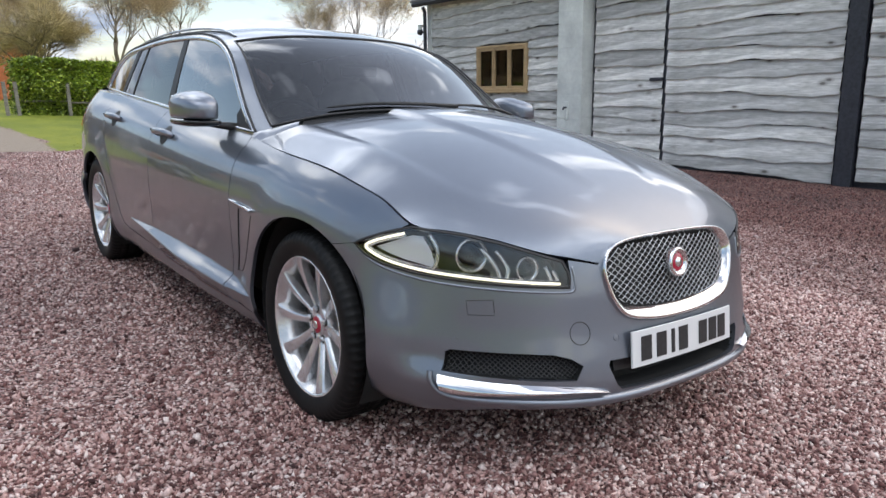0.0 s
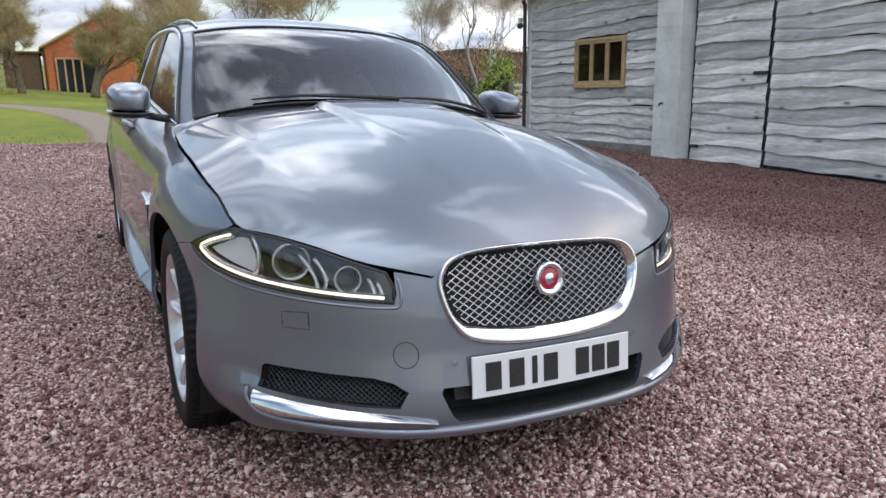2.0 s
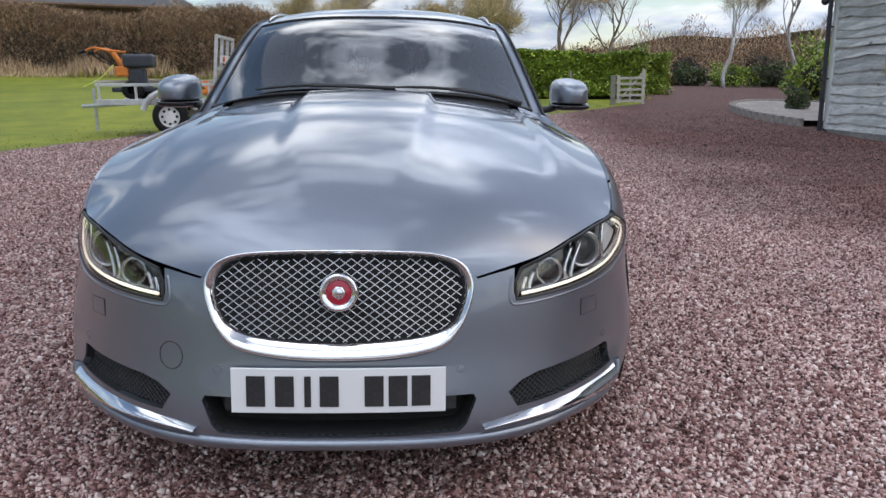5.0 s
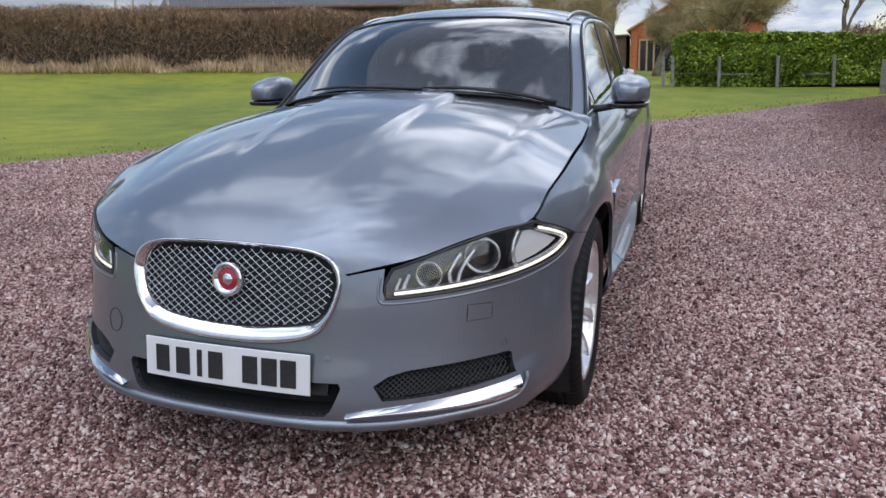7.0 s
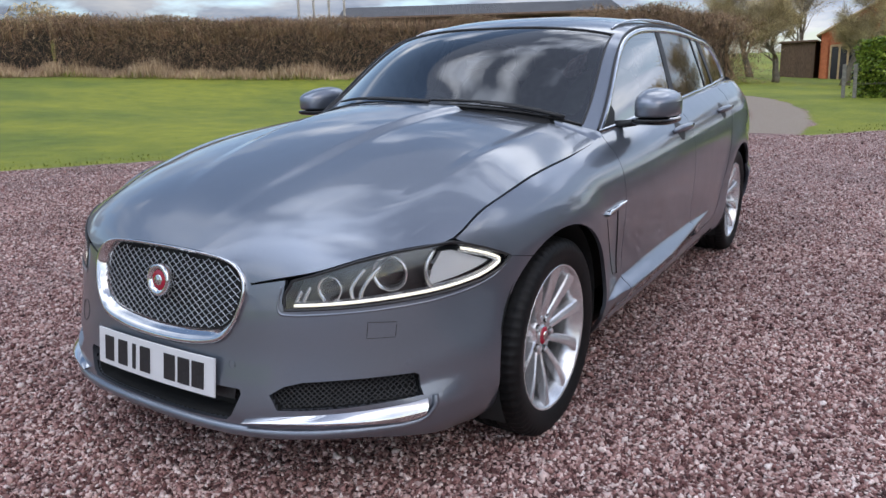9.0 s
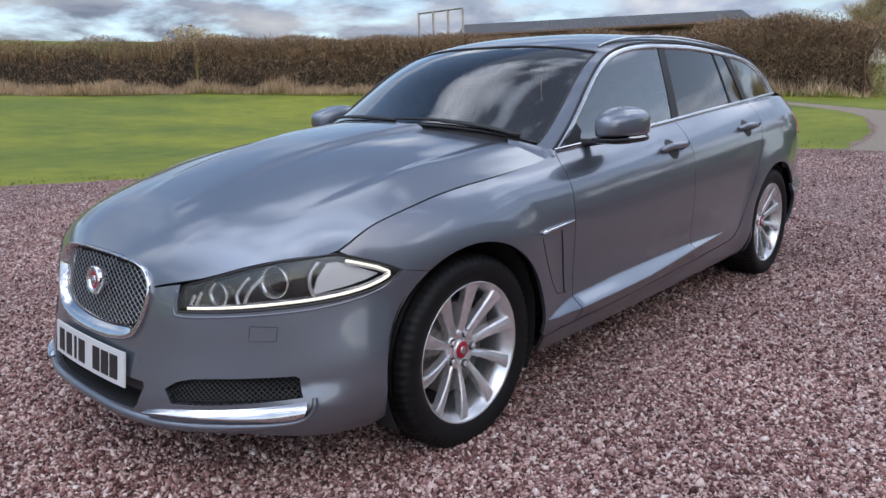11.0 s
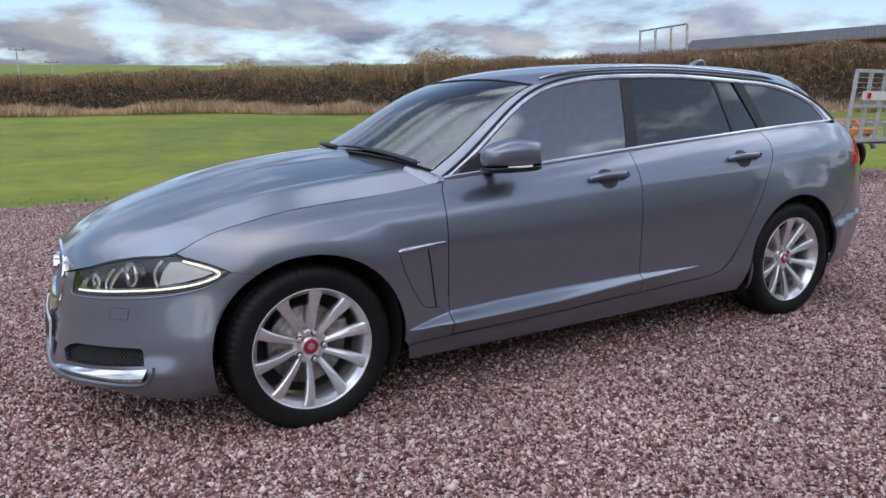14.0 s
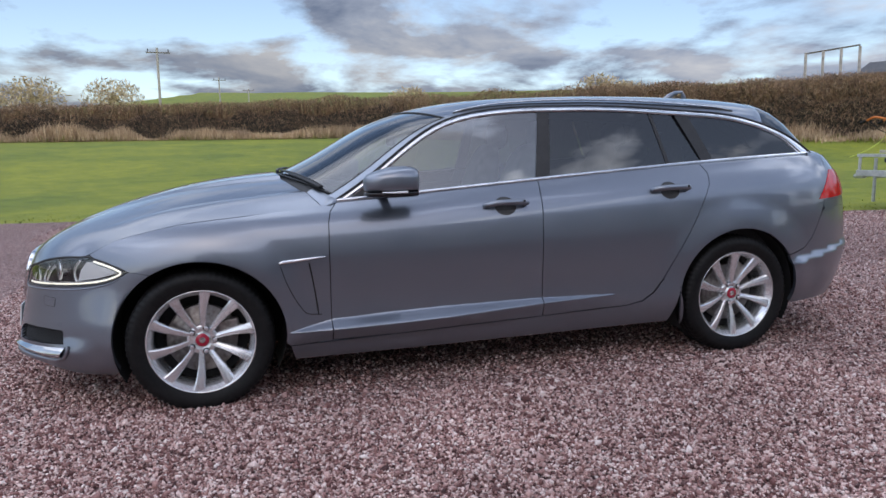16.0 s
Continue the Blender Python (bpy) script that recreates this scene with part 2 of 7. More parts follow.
def quads(name, verts, faces, mat, parent=None, label="", smooth=False):
    """A mesh out of numpy arrays of vertices and of faces with the same number of corners."""
    me = bpy.data.meshes.new(name)
    verts, faces = np.asarray(verts, np.float32), np.asarray(faces, np.int32)
    n, k = faces.shape
    me.vertices.add(len(verts))
    me.vertices.foreach_set("co", verts.ravel())
    me.loops.add(n * k)
    me.loops.foreach_set("vertex_index", faces.ravel())
    me.polygons.add(n)
    me.polygons.foreach_set("loop_start", np.arange(0, n * k, k, dtype=np.int32))
    me.update(calc_edges=True)
    me.materials.append(mat)
    if smooth:
        me.polygons.foreach_set("use_smooth", [True] * n)
    ob = new(name, me)
    ob.parent = parent
    if label:
        tagged(ob, label)
    return ob


def box(sx, sy, sz, at=(0, 0, 0), bevel=0.0, segments=2, rot=None, bm=None):
    own = bm or bmesh.new()
    made = bmesh.ops.create_cube(own, size=1.0)["verts"]
    bmesh.ops.scale(own, vec=(sx, sy, sz), verts=made)
    if bevel:
        edges = list({e for v in made for e in v.link_edges})
        got = bmesh.ops.bevel(own, geom=edges, offset=bevel, segments=segments, affect="EDGES", profile=0.5)
        made = list({v for f in got["faces"] for v in f.verts} | {v for v in made if v.is_valid})
    if rot is not None:
        bmesh.ops.rotate(own, cent=(0, 0, 0), matrix=rot, verts=made)
    bmesh.ops.translate(own, vec=at, verts=made)
    return own


def tube(points, radius, sides=8, closed=False, flat=1.0, up=(0, 0, 1)):
    """Vertices and faces of a tube along the points; radius a number or one for each point; flat squeezes it along up."""
    p = [Vector(q) for q in points]
    n = len(p)
    rad = radius if isinstance(radius, (list, tuple, np.ndarray)) else [radius] * n
    vs, fs = [], []
    for i in range(n):
        a, b = p[(i - 1) % n if closed else max(i - 1, 0)], p[(i + 1) % n if closed else min(i + 1, n - 1)]
        d = (b - a).normalized()
        side = d.cross(Vector(up))
        if side.length < 1e-4:
            side = d.cross(Vector((1, 0, 0)))
        side.normalize()
        u = side.cross(d).normalized()
        for k in range(sides):
            t = 2 * math.pi * k / sides
            vs.append(p[i] + (side * math.cos(t) + u * math.sin(t) * flat) * rad[i])
    for i in range(n if closed else n - 1):
        j = (i + 1) % n
        for k in range(sides):
            l = (k + 1) % sides
            fs.append((i * sides + k, i * sides + l, j * sides + l, j * sides + k))
    if not closed:
        fs += [tuple(range(sides))[::-1], tuple((n - 1) * sides + k for k in range(sides))]
    return vs, fs


def lathe(profile, segments=64, axis="x", arc=None):
    """A surface of revolution of (radius, along) pairs about the x axis."""
    vs, fs, n = [], [], len(profile)
    for k in range(segments):
        t = 2 * math.pi * k / segments
        for r, a in profile:
            vs.append((a, r * math.cos(t), r * math.sin(t)))
    for k in range(segments):
        l = (k + 1) % segments
        for i in range(n - 1):
            fs.append((k * n + i, l * n + i, l * n + i + 1, k * n + i + 1))
    return vs, fs


def smooth_loop(pts, n=8):
    """A closed Catmull-Rom curve through the points."""
    p, out = np.array(pts, float), []
    m = len(p)
    for i in range(m):
        a, b, c, d = p[i - 1], p[i], p[(i + 1) % m], p[(i + 2) % m]
        for k in range(n):
            t = k / n
            out.append(0.5 * (2 * b + (c - a) * t + (2 * a - 5 * b + 4 * c - d) * t * t + (3 * b - a - 3 * c + d) * t ** 3))
    return [tuple(q) for q in out]


def smooth_line(pts, n=8):
    p = np.array(pts, float)
    p = np.concatenate(([2 * p[0] - p[1]], p, [2 * p[-1] - p[-2]]))
    out = []
    for i in range(1, len(p) - 2):
        a, b, c, d = p[i - 1], p[i], p[i + 1], p[i + 2]
        for k in range(n):
            t = k / n
            out.append(0.5 * (2 * b + (c - a) * t + (2 * a - 5 * b + 4 * c - d) * t * t + (3 * b - a - 3 * c + d) * t ** 3))
    out.append(p[-2])
    return [tuple(q) for q in out]

# ---- ground ----


def sstep(a, b, x):
    q = np.clip((np.asarray(x, float) - a) / (b - a), 0, 1)
    return q * q * (3 - 2 * q)


def ground_z(x, y):
    """Height of the ground: a drive that falls gently to the barn, a lawn that climbs to the field hedge, hills behind."""
    x, y = np.asarray(x, float), np.asarray(y, float)
    r = np.hypot(x, y)
    xc, yc = np.clip(x, -45, 30), np.clip(y, -40, 45)
    z = -0.0332 * xc + 0.0175 * yc + 0.36 * sstep(10.5, 19, y) + 0.28 * sstep(19, 28, y) * sstep(2, 7, x)
    left = sstep(4, -24, x) * sstep(-75, -20, y)
    z = z + 1.42 * sstep(8, 42, r) * left - 0.62 * sstep(6, 20, y) * sstep(-4, -16, x) * (1 - 0.65 * sstep(20, 27, y))
    hill = np.clip(r - 48, 0, 420)
    west = sstep(-0.30, -0.72, x / np.maximum(r, 1.0))
    z = z + hill * (0.105 * left * west + 0.035 * (1 - left * west)) * sstep(0, 60, hill)
    return z


def gz(x, y):
    return float(ground_z(x, y))


def darker_sides(m, stone, v):
    """Gravel tone by x with a ragged edge: darker and redder on the way to the barn, less so on the lawn side."""
    sx, wob = nd(m, "ShaderNodeSeparateXYZ"), nd(m, "ShaderNodeTexNoise", Scale=0.55, Detail=5.0, Roughness=0.65)
    link(m, v, sx.inputs[0])
    link(m, v, wob.inputs["Vector"])
    rag = nd(m, "ShaderNodeMath")
    rag.operation = "MULTIPLY_ADD"
    rag.inputs[1].default_value = 3.2
    link(m, wob.outputs["Fac"], rag.inputs[0])
    link(m, sx.outputs["X"], rag.inputs[2])
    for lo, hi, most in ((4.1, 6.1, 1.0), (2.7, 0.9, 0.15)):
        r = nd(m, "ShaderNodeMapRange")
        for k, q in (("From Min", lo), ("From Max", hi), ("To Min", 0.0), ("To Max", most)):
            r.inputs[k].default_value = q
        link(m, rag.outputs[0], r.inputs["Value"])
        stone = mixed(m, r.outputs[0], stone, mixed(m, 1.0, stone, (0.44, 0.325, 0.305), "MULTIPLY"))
    return stone


def ground_material():
    m = material("gravel_and_grass", rough=0.85)
    v = coords(m)
    sepx = nd(m, "ShaderNodeSeparateXYZ")
    link(m, v, sepx.inputs[0])

    def calc(op, a, b=None, c=None):
        n = nd(m, "ShaderNodeMath")
        n.operation = op
        for i, q in enumerate((a, b, c)):
            if q is None:
                continue
            if isinstance(q, (int, float)):
                n.inputs[i].default_value = q
            else:
                link(m, q, n.inputs[i])
        return n.outputs[0]

    wob = nd(m, "ShaderNodeTexNoise", Scale=1.1, Detail=6.0, Roughness=0.7)
    link(m, v, wob.inputs["Vector"])
    x, y = sepx.outputs["X"], sepx.outputs["Y"]
    side = calc("SUBTRACT", calc("ADD", calc("MULTIPLY_ADD", calc("MAXIMUM", calc("SUBTRACT", y, 1.6), 0.0), 0.55, -8.5), calc("MULTIPLY", calc("MAXIMUM", calc("SUBTRACT", y, 6.0), 0.0), -0.2)), x)
    back = calc("SUBTRACT", calc("SUBTRACT", y, 11.8), calc("MULTIPLY_ADD", calc("MAXIMUM", calc("SUBTRACT", x, 6.6), 0.0), 6.0, calc("MULTIPLY", calc("MAXIMUM", calc("SUBTRACT", x, 0.5), 0.0), 0.95)))
    lawn = calc("MAXIMUM", side, back)
    # a tarmac path runs through the lawn and bends away behind the trailer
    bend = calc("MULTIPLY", calc("POWER", calc("MAXIMUM", calc("SUBTRACT", y, 13.0), 0.0), 2.0), 0.055)
    path = calc("SUBTRACT", 0.60, calc("ABSOLUTE", calc("ADD", calc("ADD", x, 0.2), bend)))
    lawn = calc("MINIMUM", lawn, calc("MULTIPLY", path, -1.0))
    lawn = calc("ADD", lawn, calc("MULTIPLY", calc("SUBTRACT", wob.outputs["Fac"], 0.5), 0.9))
    grass = nd(m, "ShaderNodeMapRange")
    grass.inputs["From Min"].default_value, grass.inputs["From Max"].default_value = -0.04, 0.06
    link(m, lawn, grass.inputs["Value"])
    # gravel: small stones of reds, pinks and greys
    cell, cell2 = nd(m, "ShaderNodeTexVoronoi", Scale=92.0), nd(m, "ShaderNodeTexVoronoi", Scale=120.0)
    patch_n = nd(m, "ShaderNodeTexNoise", Scale=0.7, Detail=5.0, Roughness=0.6)
    for n in (cell, cell2, patch_n):
        link(m, v, n.inputs["Vector"])
    tone = nd(m, "ShaderNodeSeparateColor")
    link(m, cell.outputs["Color"], tone.inputs[0])
    stone = ramp(m, tone.outputs[0], STONE_STOPS)
    # shade in the gaps between stones is painted by cell distance
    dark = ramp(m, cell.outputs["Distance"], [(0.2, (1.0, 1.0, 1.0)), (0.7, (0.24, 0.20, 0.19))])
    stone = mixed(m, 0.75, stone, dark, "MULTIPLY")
    stone = mixed(m, 0.7, stone, ramp(m, patch_n.outputs["Fac"], [(0.3, (0.62, 0.58, 0.58)), (0.7, (1.18, 1.15, 1.14))]), "MULTIPLY")
    stone = darker_sides(m, stone, v)
    # grass: mown, with paler worn bands
    fine, broad, band = nd(m, "ShaderNodeTexNoise", Scale=38.0, Detail=5.0, Roughness=0.75), nd(m, "ShaderNodeTexNoise", Scale=1.6, Detail=6.0, Roughness=0.65), nd(m, "ShaderNodeTexNoise", Scale=0.22, Detail=3.0)
    for n in (fine, broad, band):
        link(m, v, n.inputs["Vector"])
    g = ramp(m, fine.outputs["Fac"], [(0.3, (0.12, 0.15, 0.012)), (0.55, (0.205, 0.235, 0.018)), (0.75, (0.30, 0.31, 0.032))])
    g = mixed(m, 0.8, g, ramp(m, broad.outputs["Fac"], [(0.3, (0.66, 0.74, 0.6)), (0.7, (1.35, 1.25, 1.05))]), "MULTIPLY")
    g = mixed(m, 0.75, g, ramp(m, band.outputs["Fac"], [(0.38, (0.58, 0.70, 0.66)), (0.62, (1.22, 1.14, 0.95))]), "MULTIPLY")
    # tarmac path
    on_path = nd(m, "ShaderNodeMapRange")
    on_path.inputs["From Min"].default_value, on_path.inputs["From Max"].default_value = 0.0, 0.1
    link(m, calc("MINIMUM", path, back), on_path.inputs["Value"])
    stone = mixed(m, on_path.outputs[0], stone, ramp(m, fine.outputs["Fac"], [(0.3, (0.22, 0.17, 0.125)), (0.7, (0.42, 0.345, 0.27))]))
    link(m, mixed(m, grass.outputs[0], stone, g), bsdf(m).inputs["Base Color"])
    h = mixed(m, grass.outputs[0], cell.outputs["Distance"], fine.outputs["Fac"])
    relief(m, h, 0.8, 0.012)
    return m


STONE_STOPS = [(0.0, (0.050, 0.018, 0.017)), (0.2, (0.190, 0.080, 0.072)), (0.45, (0.41, 0.230, 0.204)), (0.7, (0.65, 0.445, 0.40)), (0.92, (0.84, 0.685, 0.63)), (1.0, (0.90, 0.80, 0.75))]
GROUND = ground_material()


def build_ground():
    rings = np.concatenate((np.linspace(0.02, 16, 90), np.geomspace(16.4, 900, 90)))
    n = 256
    a = np.linspace(0, 2 * np.pi, n, endpoint=False)
    x, y = 1.0 + rings[:, None] * np.cos(a), 1.0 + rings[:, None] * np.sin(a)
    z = ground_z(x, y)
    vs = np.stack([x, y, z], -1).reshape(-1, 3)
    i, j = np.meshgrid(np.arange(len(rings) - 1), np.arange(n), indexing="ij")
    k = (j + 1) % n
    f = np.stack([i * n + j, (i + 1) * n + j, (i + 1) * n + k, i * n + k], -1).reshape(-1, 4)
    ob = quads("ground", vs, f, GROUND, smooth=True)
    return tagged(ob, "red gravel drive with mown green lawn and a tarmac path", "ground", kind="structure")


build_ground()

# ---- the barn ----
def knotted(m):
    """Dark knots and long weather streaks on a boarded surface."""
    b = bsdf(m)
    c = b.inputs["Base Color"].links[0].from_socket
    knot, streak = nd(m, "ShaderNodeTexVoronoi", Scale=1.0), nd(m, "ShaderNodeTexNoise", Scale=1.6, Detail=5.0, Roughness=0.7)
    info, add = nd(m, "ShaderNodeObjectInfo"), nd(m, "ShaderNodeVectorMath")
    add.operation = "MULTIPLY_ADD"
    add.inputs[1].default_value = (37.0, 37.0, 37.0)
    link(m, info.outputs["Random"], add.inputs[0])
    link(m, coords(m, (1.0, 2.1, 4.5)), add.inputs[2])
    link(m, add.outputs[0], knot.inputs["Vector"])
    link(m, coords(m, (1.0, 0.7, 5.0)), streak.inputs["Vector"])
    c = mixed(m, 0.85, c, ramp(m, knot.outputs["Distance"], [(0.06, (0.16, 0.14, 0.12)), (0.10, (0.62, 0.60, 0.58)), (0.2, (1, 1, 1))]), "MULTIPLY")
    c = mixed(m, 0.7, c, ramp(m, streak.outputs["Fac"], [(0.32, (0.55, 0.56, 0.52)), (0.55, (1, 1, 1)), (0.72, (1.22, 1.22, 1.2))]), "MULTIPLY")
    link(m, c, b.inputs["Base Color"])
    return m


BOARD = knotted(grained("weathered_board", [(0.25, (0.40, 0.403, 0.395)), (0.5, (0.61, 0.614, 0.602)), (0.75, (0.76, 0.764, 0.75))], 5.0, 0.85, 0.5, 0.006, stretch=(1, 0.9, 9), per="object"))
DOOR_BOARD = knotted(grained("pale_weathered_board", [(0.25, (0.48, 0.482, 0.475)), (0.5, (0.70, 0.702, 0.692)), (0.75, (0.84, 0.842, 0.83))], 5.0, 0.85, 0.5, 0.006, stretch=(1, 0.9, 9), per="object"))
PIER = grained("painted_block", [(0.3, (0.62, 0.66, 0.64)), (0.7, (0.72, 0.76, 0.735))], 14, 0.8, 0.35, 0.004)
STEEL = grained("dark_steel", [(0.3, (0.02, 0.022, 0.03)), (0.7, (0.045, 0.05, 0.065))], 20, 0.5, 0.1, 0.002)
OAK = grained("window_oak", [(0.3, (0.40, 0.265, 0.13)), (0.7, (0.58, 0.42, 0.24))], 6, 0.6, 0.3, 0.003, stretch=(1, 1, 6))
ROOF_FELT = grained("dark_roof_sheet", [(0.3, (0.06, 0.06, 0.062)), (0.7, (0.13, 0.13, 0.132))], 9, 0.7, 0.3, 0.01)
PLINTH = grained("stone_plinth", [(0.3, (0.16, 0.15, 0.14)), (0.7, (0.30, 0.28, 0.26))], 9, 0.9, 0.5, 0.01)
BLIND = grained("room_behind_glass", [(0.3, (0.16, 0.10, 0.04)), (0.7, (0.50, 0.34, 0.16))], 2.2, 0.9, 0)
BX, BZ = 8.6, -0.26


def board_mesh(name, length, height, seed):
    """One waney-edged board, its lower edge wavy and proud, lapped over the next."""
    rnd = random.Random(seed)
    n = max(8, int(length / 0.09))
    ph = [rnd.uniform(0, 6.28) for _ in range(4)]
    am = [rnd.uniform(0.012, 0.042), rnd.uniform(0.008, 0.022), rnd.uniform(0.004, 0.012), 0.004]
    vs, fs = [], []
    for i in range(n + 1):
        y = length * (i / n - 0.5)
        w = sum(a * math.sin(y * f + p) for a, f, p in zip(am, (1.3, 3.4, 8.1, 21.0), ph))
        lo = -height / 2 + w
        vs += [(0.0, y, height / 2 + 0.03), (-0.012, y, height / 2 + 0.03), (-0.045, y, lo + 0.012), (-0.042, y, lo), (-0.002, y, lo + 0.002)]
    for i in range(n):
        a, b = i * 5, (i + 1) * 5
        fs += [(a + k, a + k + 1, b + k + 1, b + k) for k in range(4)]
    me = bpy.data.meshes.new(name)
    me.from_pydata(vs, [], fs)
    return me


def boards(parent, y0, y1, z0, z1, mat, x, seed, holes=(), name="board", tall=0.235):
    """Lapped boards over a stretch of wall, broken round the holes (y0, y1, z0, z1)."""
    rnd = random.Random(seed)
    z, k = z0, 0
    while z < z1:
        h = tall * rnd.uniform(0.78, 1.22)
        h = min(h, z1 - z + 0.02)
        spans = [(y0, y1)]
        for a, b, c, d in holes:
            if z + h > c + 0.06 and z < d - 0.06:
                spans = [q for s in spans for q in ((s[0], min(s[1], a)), (max(s[0], b), s[1])) if q[1] - q[0] > 0.05]
        for a, b in spans:
            cuts = [a, b] if b - a < 4.5 or rnd.random() < 0.3 else [a, a + (b - a) * rnd.uniform(0.35, 0.65), b]
            for p, q in zip(cuts, cuts[1:]):
                me = board_mesh(name, q - p - 0.006, h, seed * 1000 + k)
                me.materials.append(mat)
                ob = new(name, me)
                ob.parent = parent
                ob.matrix_local = pose(x - 0.004 * (k % 3), (p + q) / 2, z + h / 2, rnd.uniform(-0.5, 0.5), 0, 0)
                k += 1
        z += h


def build_barn():
    barn = tagged(empty("barn"), "timber barn clad in grey waney-edged boards", "barn")
    eave = 3.0
    # carcass
    bm = box(6.0, 14.0, eave - BZ + 0.3, (BX + 3.03, 4.9, (eave + BZ - 0.3) / 2), 0.01)
    part("carcass", bm, STEEL, barn)
    win = (8.66, 10.24, 1.11, 2.06)
    part("plinth", box(0.10, 4.6, 0.42, (BX - 0.035, 9.75, BZ + 0.06), 0.012), PLINTH, barn, "rough stone plinth")
    wall = empty("boarded_wall")
    wall.parent = barn
    tagged(wall, "grey waney-edged cladding")
    boards(wall, 7.58, 11.9, BZ + 0.22, eave + 0.15, BOARD, BX - 0.03, 3, [win], "board", 0.205)
    # doors: three tall leaves hung on dark rails
    for k, (a, b) in enumerate(((5.43, 6.93), (2.53, 5.37), (-0.55, 2.22))):
        leaf = empty("barn_door")
        leaf.parent = barn
        tagged(leaf, "tall boarded barn door, closed")
        part("door_backing", box(0.02, b - a, eave - BZ - 0.02, (BX + 0.012, (a + b) / 2, (eave + BZ) / 2 + 0.05), 0.002), STEEL, leaf)
        boards(leaf, a, b, BZ + 0.08, eave + 0.15, DOOR_BOARD, BX - 0.01, 11 + k, (), "board", 0.25)
    part("door_rail", box(0.09, 0.24, eave - BZ + 0.1, (BX - 0.05, 2.375, (eave + BZ) / 2 + 0.03), 0.006), STEEL, barn, "dark steel door rail")
    part("door_gap", box(0.03, 0.05, eave - BZ, (BX - 0.01, 5.40, (eave + BZ) / 2), 0.003), STEEL, barn)
    part("door_gap", box(0.03, 0.05, eave - BZ, (BX - 0.01, 6.955, (eave + BZ) / 2), 0.003), STEEL, barn)
    part("door_latch", box(0.05, 0.26, 0.055, (BX - 0.06, 5.55, 1.28), 0.01), STEEL, barn, "black iron latch")
    part("door_hinge", box(0.05, 0.16, 0.06, (BX - 0.06, 6.83, BZ + 0.33), 0.01), STEEL, barn)
    # painted block pier with a tap
    pier = empty("block_pier")
    pier.parent = barn
    z, k = BZ, 0
    while z < eave + 0.1:
        part("block", box(0.44, 0.60, 0.2125, (BX - 0.11, 7.285, z + 0.107), 0.0025), PIER, pier)
        z += 0.214
    part("tap_pipe", tube([(BX - 0.345, 7.33, 0.55), (BX - 0.345, 7.33, 0.80)], 0.014, 8), PIER, barn)
    part("tap", tube([(BX - 0.35, 7.33, 0.80), (BX - 0.42, 7.33, 0.80), (BX - 0.44, 7.33, 0.76)], 0.018, 8), STEEL, barn, "garden tap")
    part("tap_back", box(0.02, 0.09, 0.34, (BX - 0.335, 7.33, 0.74), 0.004), PIER, barn)
    # window: three oak lights
    w = empty("window")
    w.parent = barn
    tagged(w, "three-light oak casement window")
    y0, y1, z0, z1 = win
    for yy in (y0 + 0.03, y1 - 0.03):
        part("window_frame", box(0.11, 0.058, z1 - z0, (BX - 0.055, yy, (z0 + z1) / 2), 0.008), OAK, w)
    for zz in (z0 + 0.03, z1 - 0.03):
        part("window_frame", box(0.108, y1 - y0 - 0.12, 0.06, (BX - 0.055, (y0 + y1) / 2, zz), 0.008), OAK, w)
    third = (y1 - y0 - 0.12) / 3
    for k in range(3):
        a = y0 + 0.06 + k * third
        cas = empty("casement")
        cas.parent = w
        for yy in (a + 0.026, a + third - 0.026):
            part("stile", box(0.07, 0.030, z1 - z0 - 0.12, (BX - 0.065, yy, (z0 + z1) / 2), 0.006), OAK, cas)
        for zz in (z0 + 0.085, z1 - 0.085):
            part("rail", box(0.068, third - 0.10, 0.05, (BX - 0.065, a + third / 2, zz), 0.006), OAK, cas)
        part("pane", box(0.006, third - 0.10, z1 - z0 - 0.22, (BX - 0.06, a + third / 2, (z0 + z1) / 2), 0.001), GLASS, cas)
    part("window_room", box(0.02, y1 - y0 - 0.1, z1 - z0 - 0.1, (BX - 0.012, (y0 + y1) / 2, (z0 + z1) / 2), 0.002), BLIND, barn)
    part("window_sill", box(0.12, y1 - y0 + 0.04, 0.03, (BX - 0.07, (y0 + y1) / 2, z0 - 0.015), 0.006), OAK, w)
    # corner board, downpipe, gutter, roof
    part("corner_board", box(0.10, 0.16, eave - BZ + 0.1, (BX - 0.035, 11.97, (eave + BZ) / 2 + 0.05), 0.008), PIER, barn)
    part("downpipe", tube([(BX - 0.16, 12.04, BZ), (BX - 0.16, 12.04, eave - 0.06), (BX - 0.22, 12.04, eave + 0.05)], 0.045, 10), STEEL, barn, "black downpipe")
    for zz in (0.0, 1.0, 2.0):
        part("pipe_clip", box(0.10, 0.12, 0.03, (BX - 0.14, 12.04, zz), 0.004), STEEL, barn)
    part("gutter", tube([(BX - 0.30, -2.0, eave + 0.12), (BX - 0.30, 12.3, eave + 0.12)], 0.065, 10), STEEL, barn, "black gutter")
    n = 30
    vs, fs = [], []
    for i in range(n + 1):
        y = -2.0 + 14.35 * i / n
        vs += [(BX - 0.36, y, eave + 0.16), (BX - 0.36, y, eave + 0.20), (BX + 3.1, y, eave + 2.2), (BX + 6.6, y, eave + 0.2)]
    for i in range(n):
        a, b = 4 * i, 4 * i + 4
        fs += [(a + k, a + k + 1, b + k + 1, b + k) for k in range(3)]
    part("roof", (vs, fs), ROOF_FELT, barn, "dark sheeted roof")
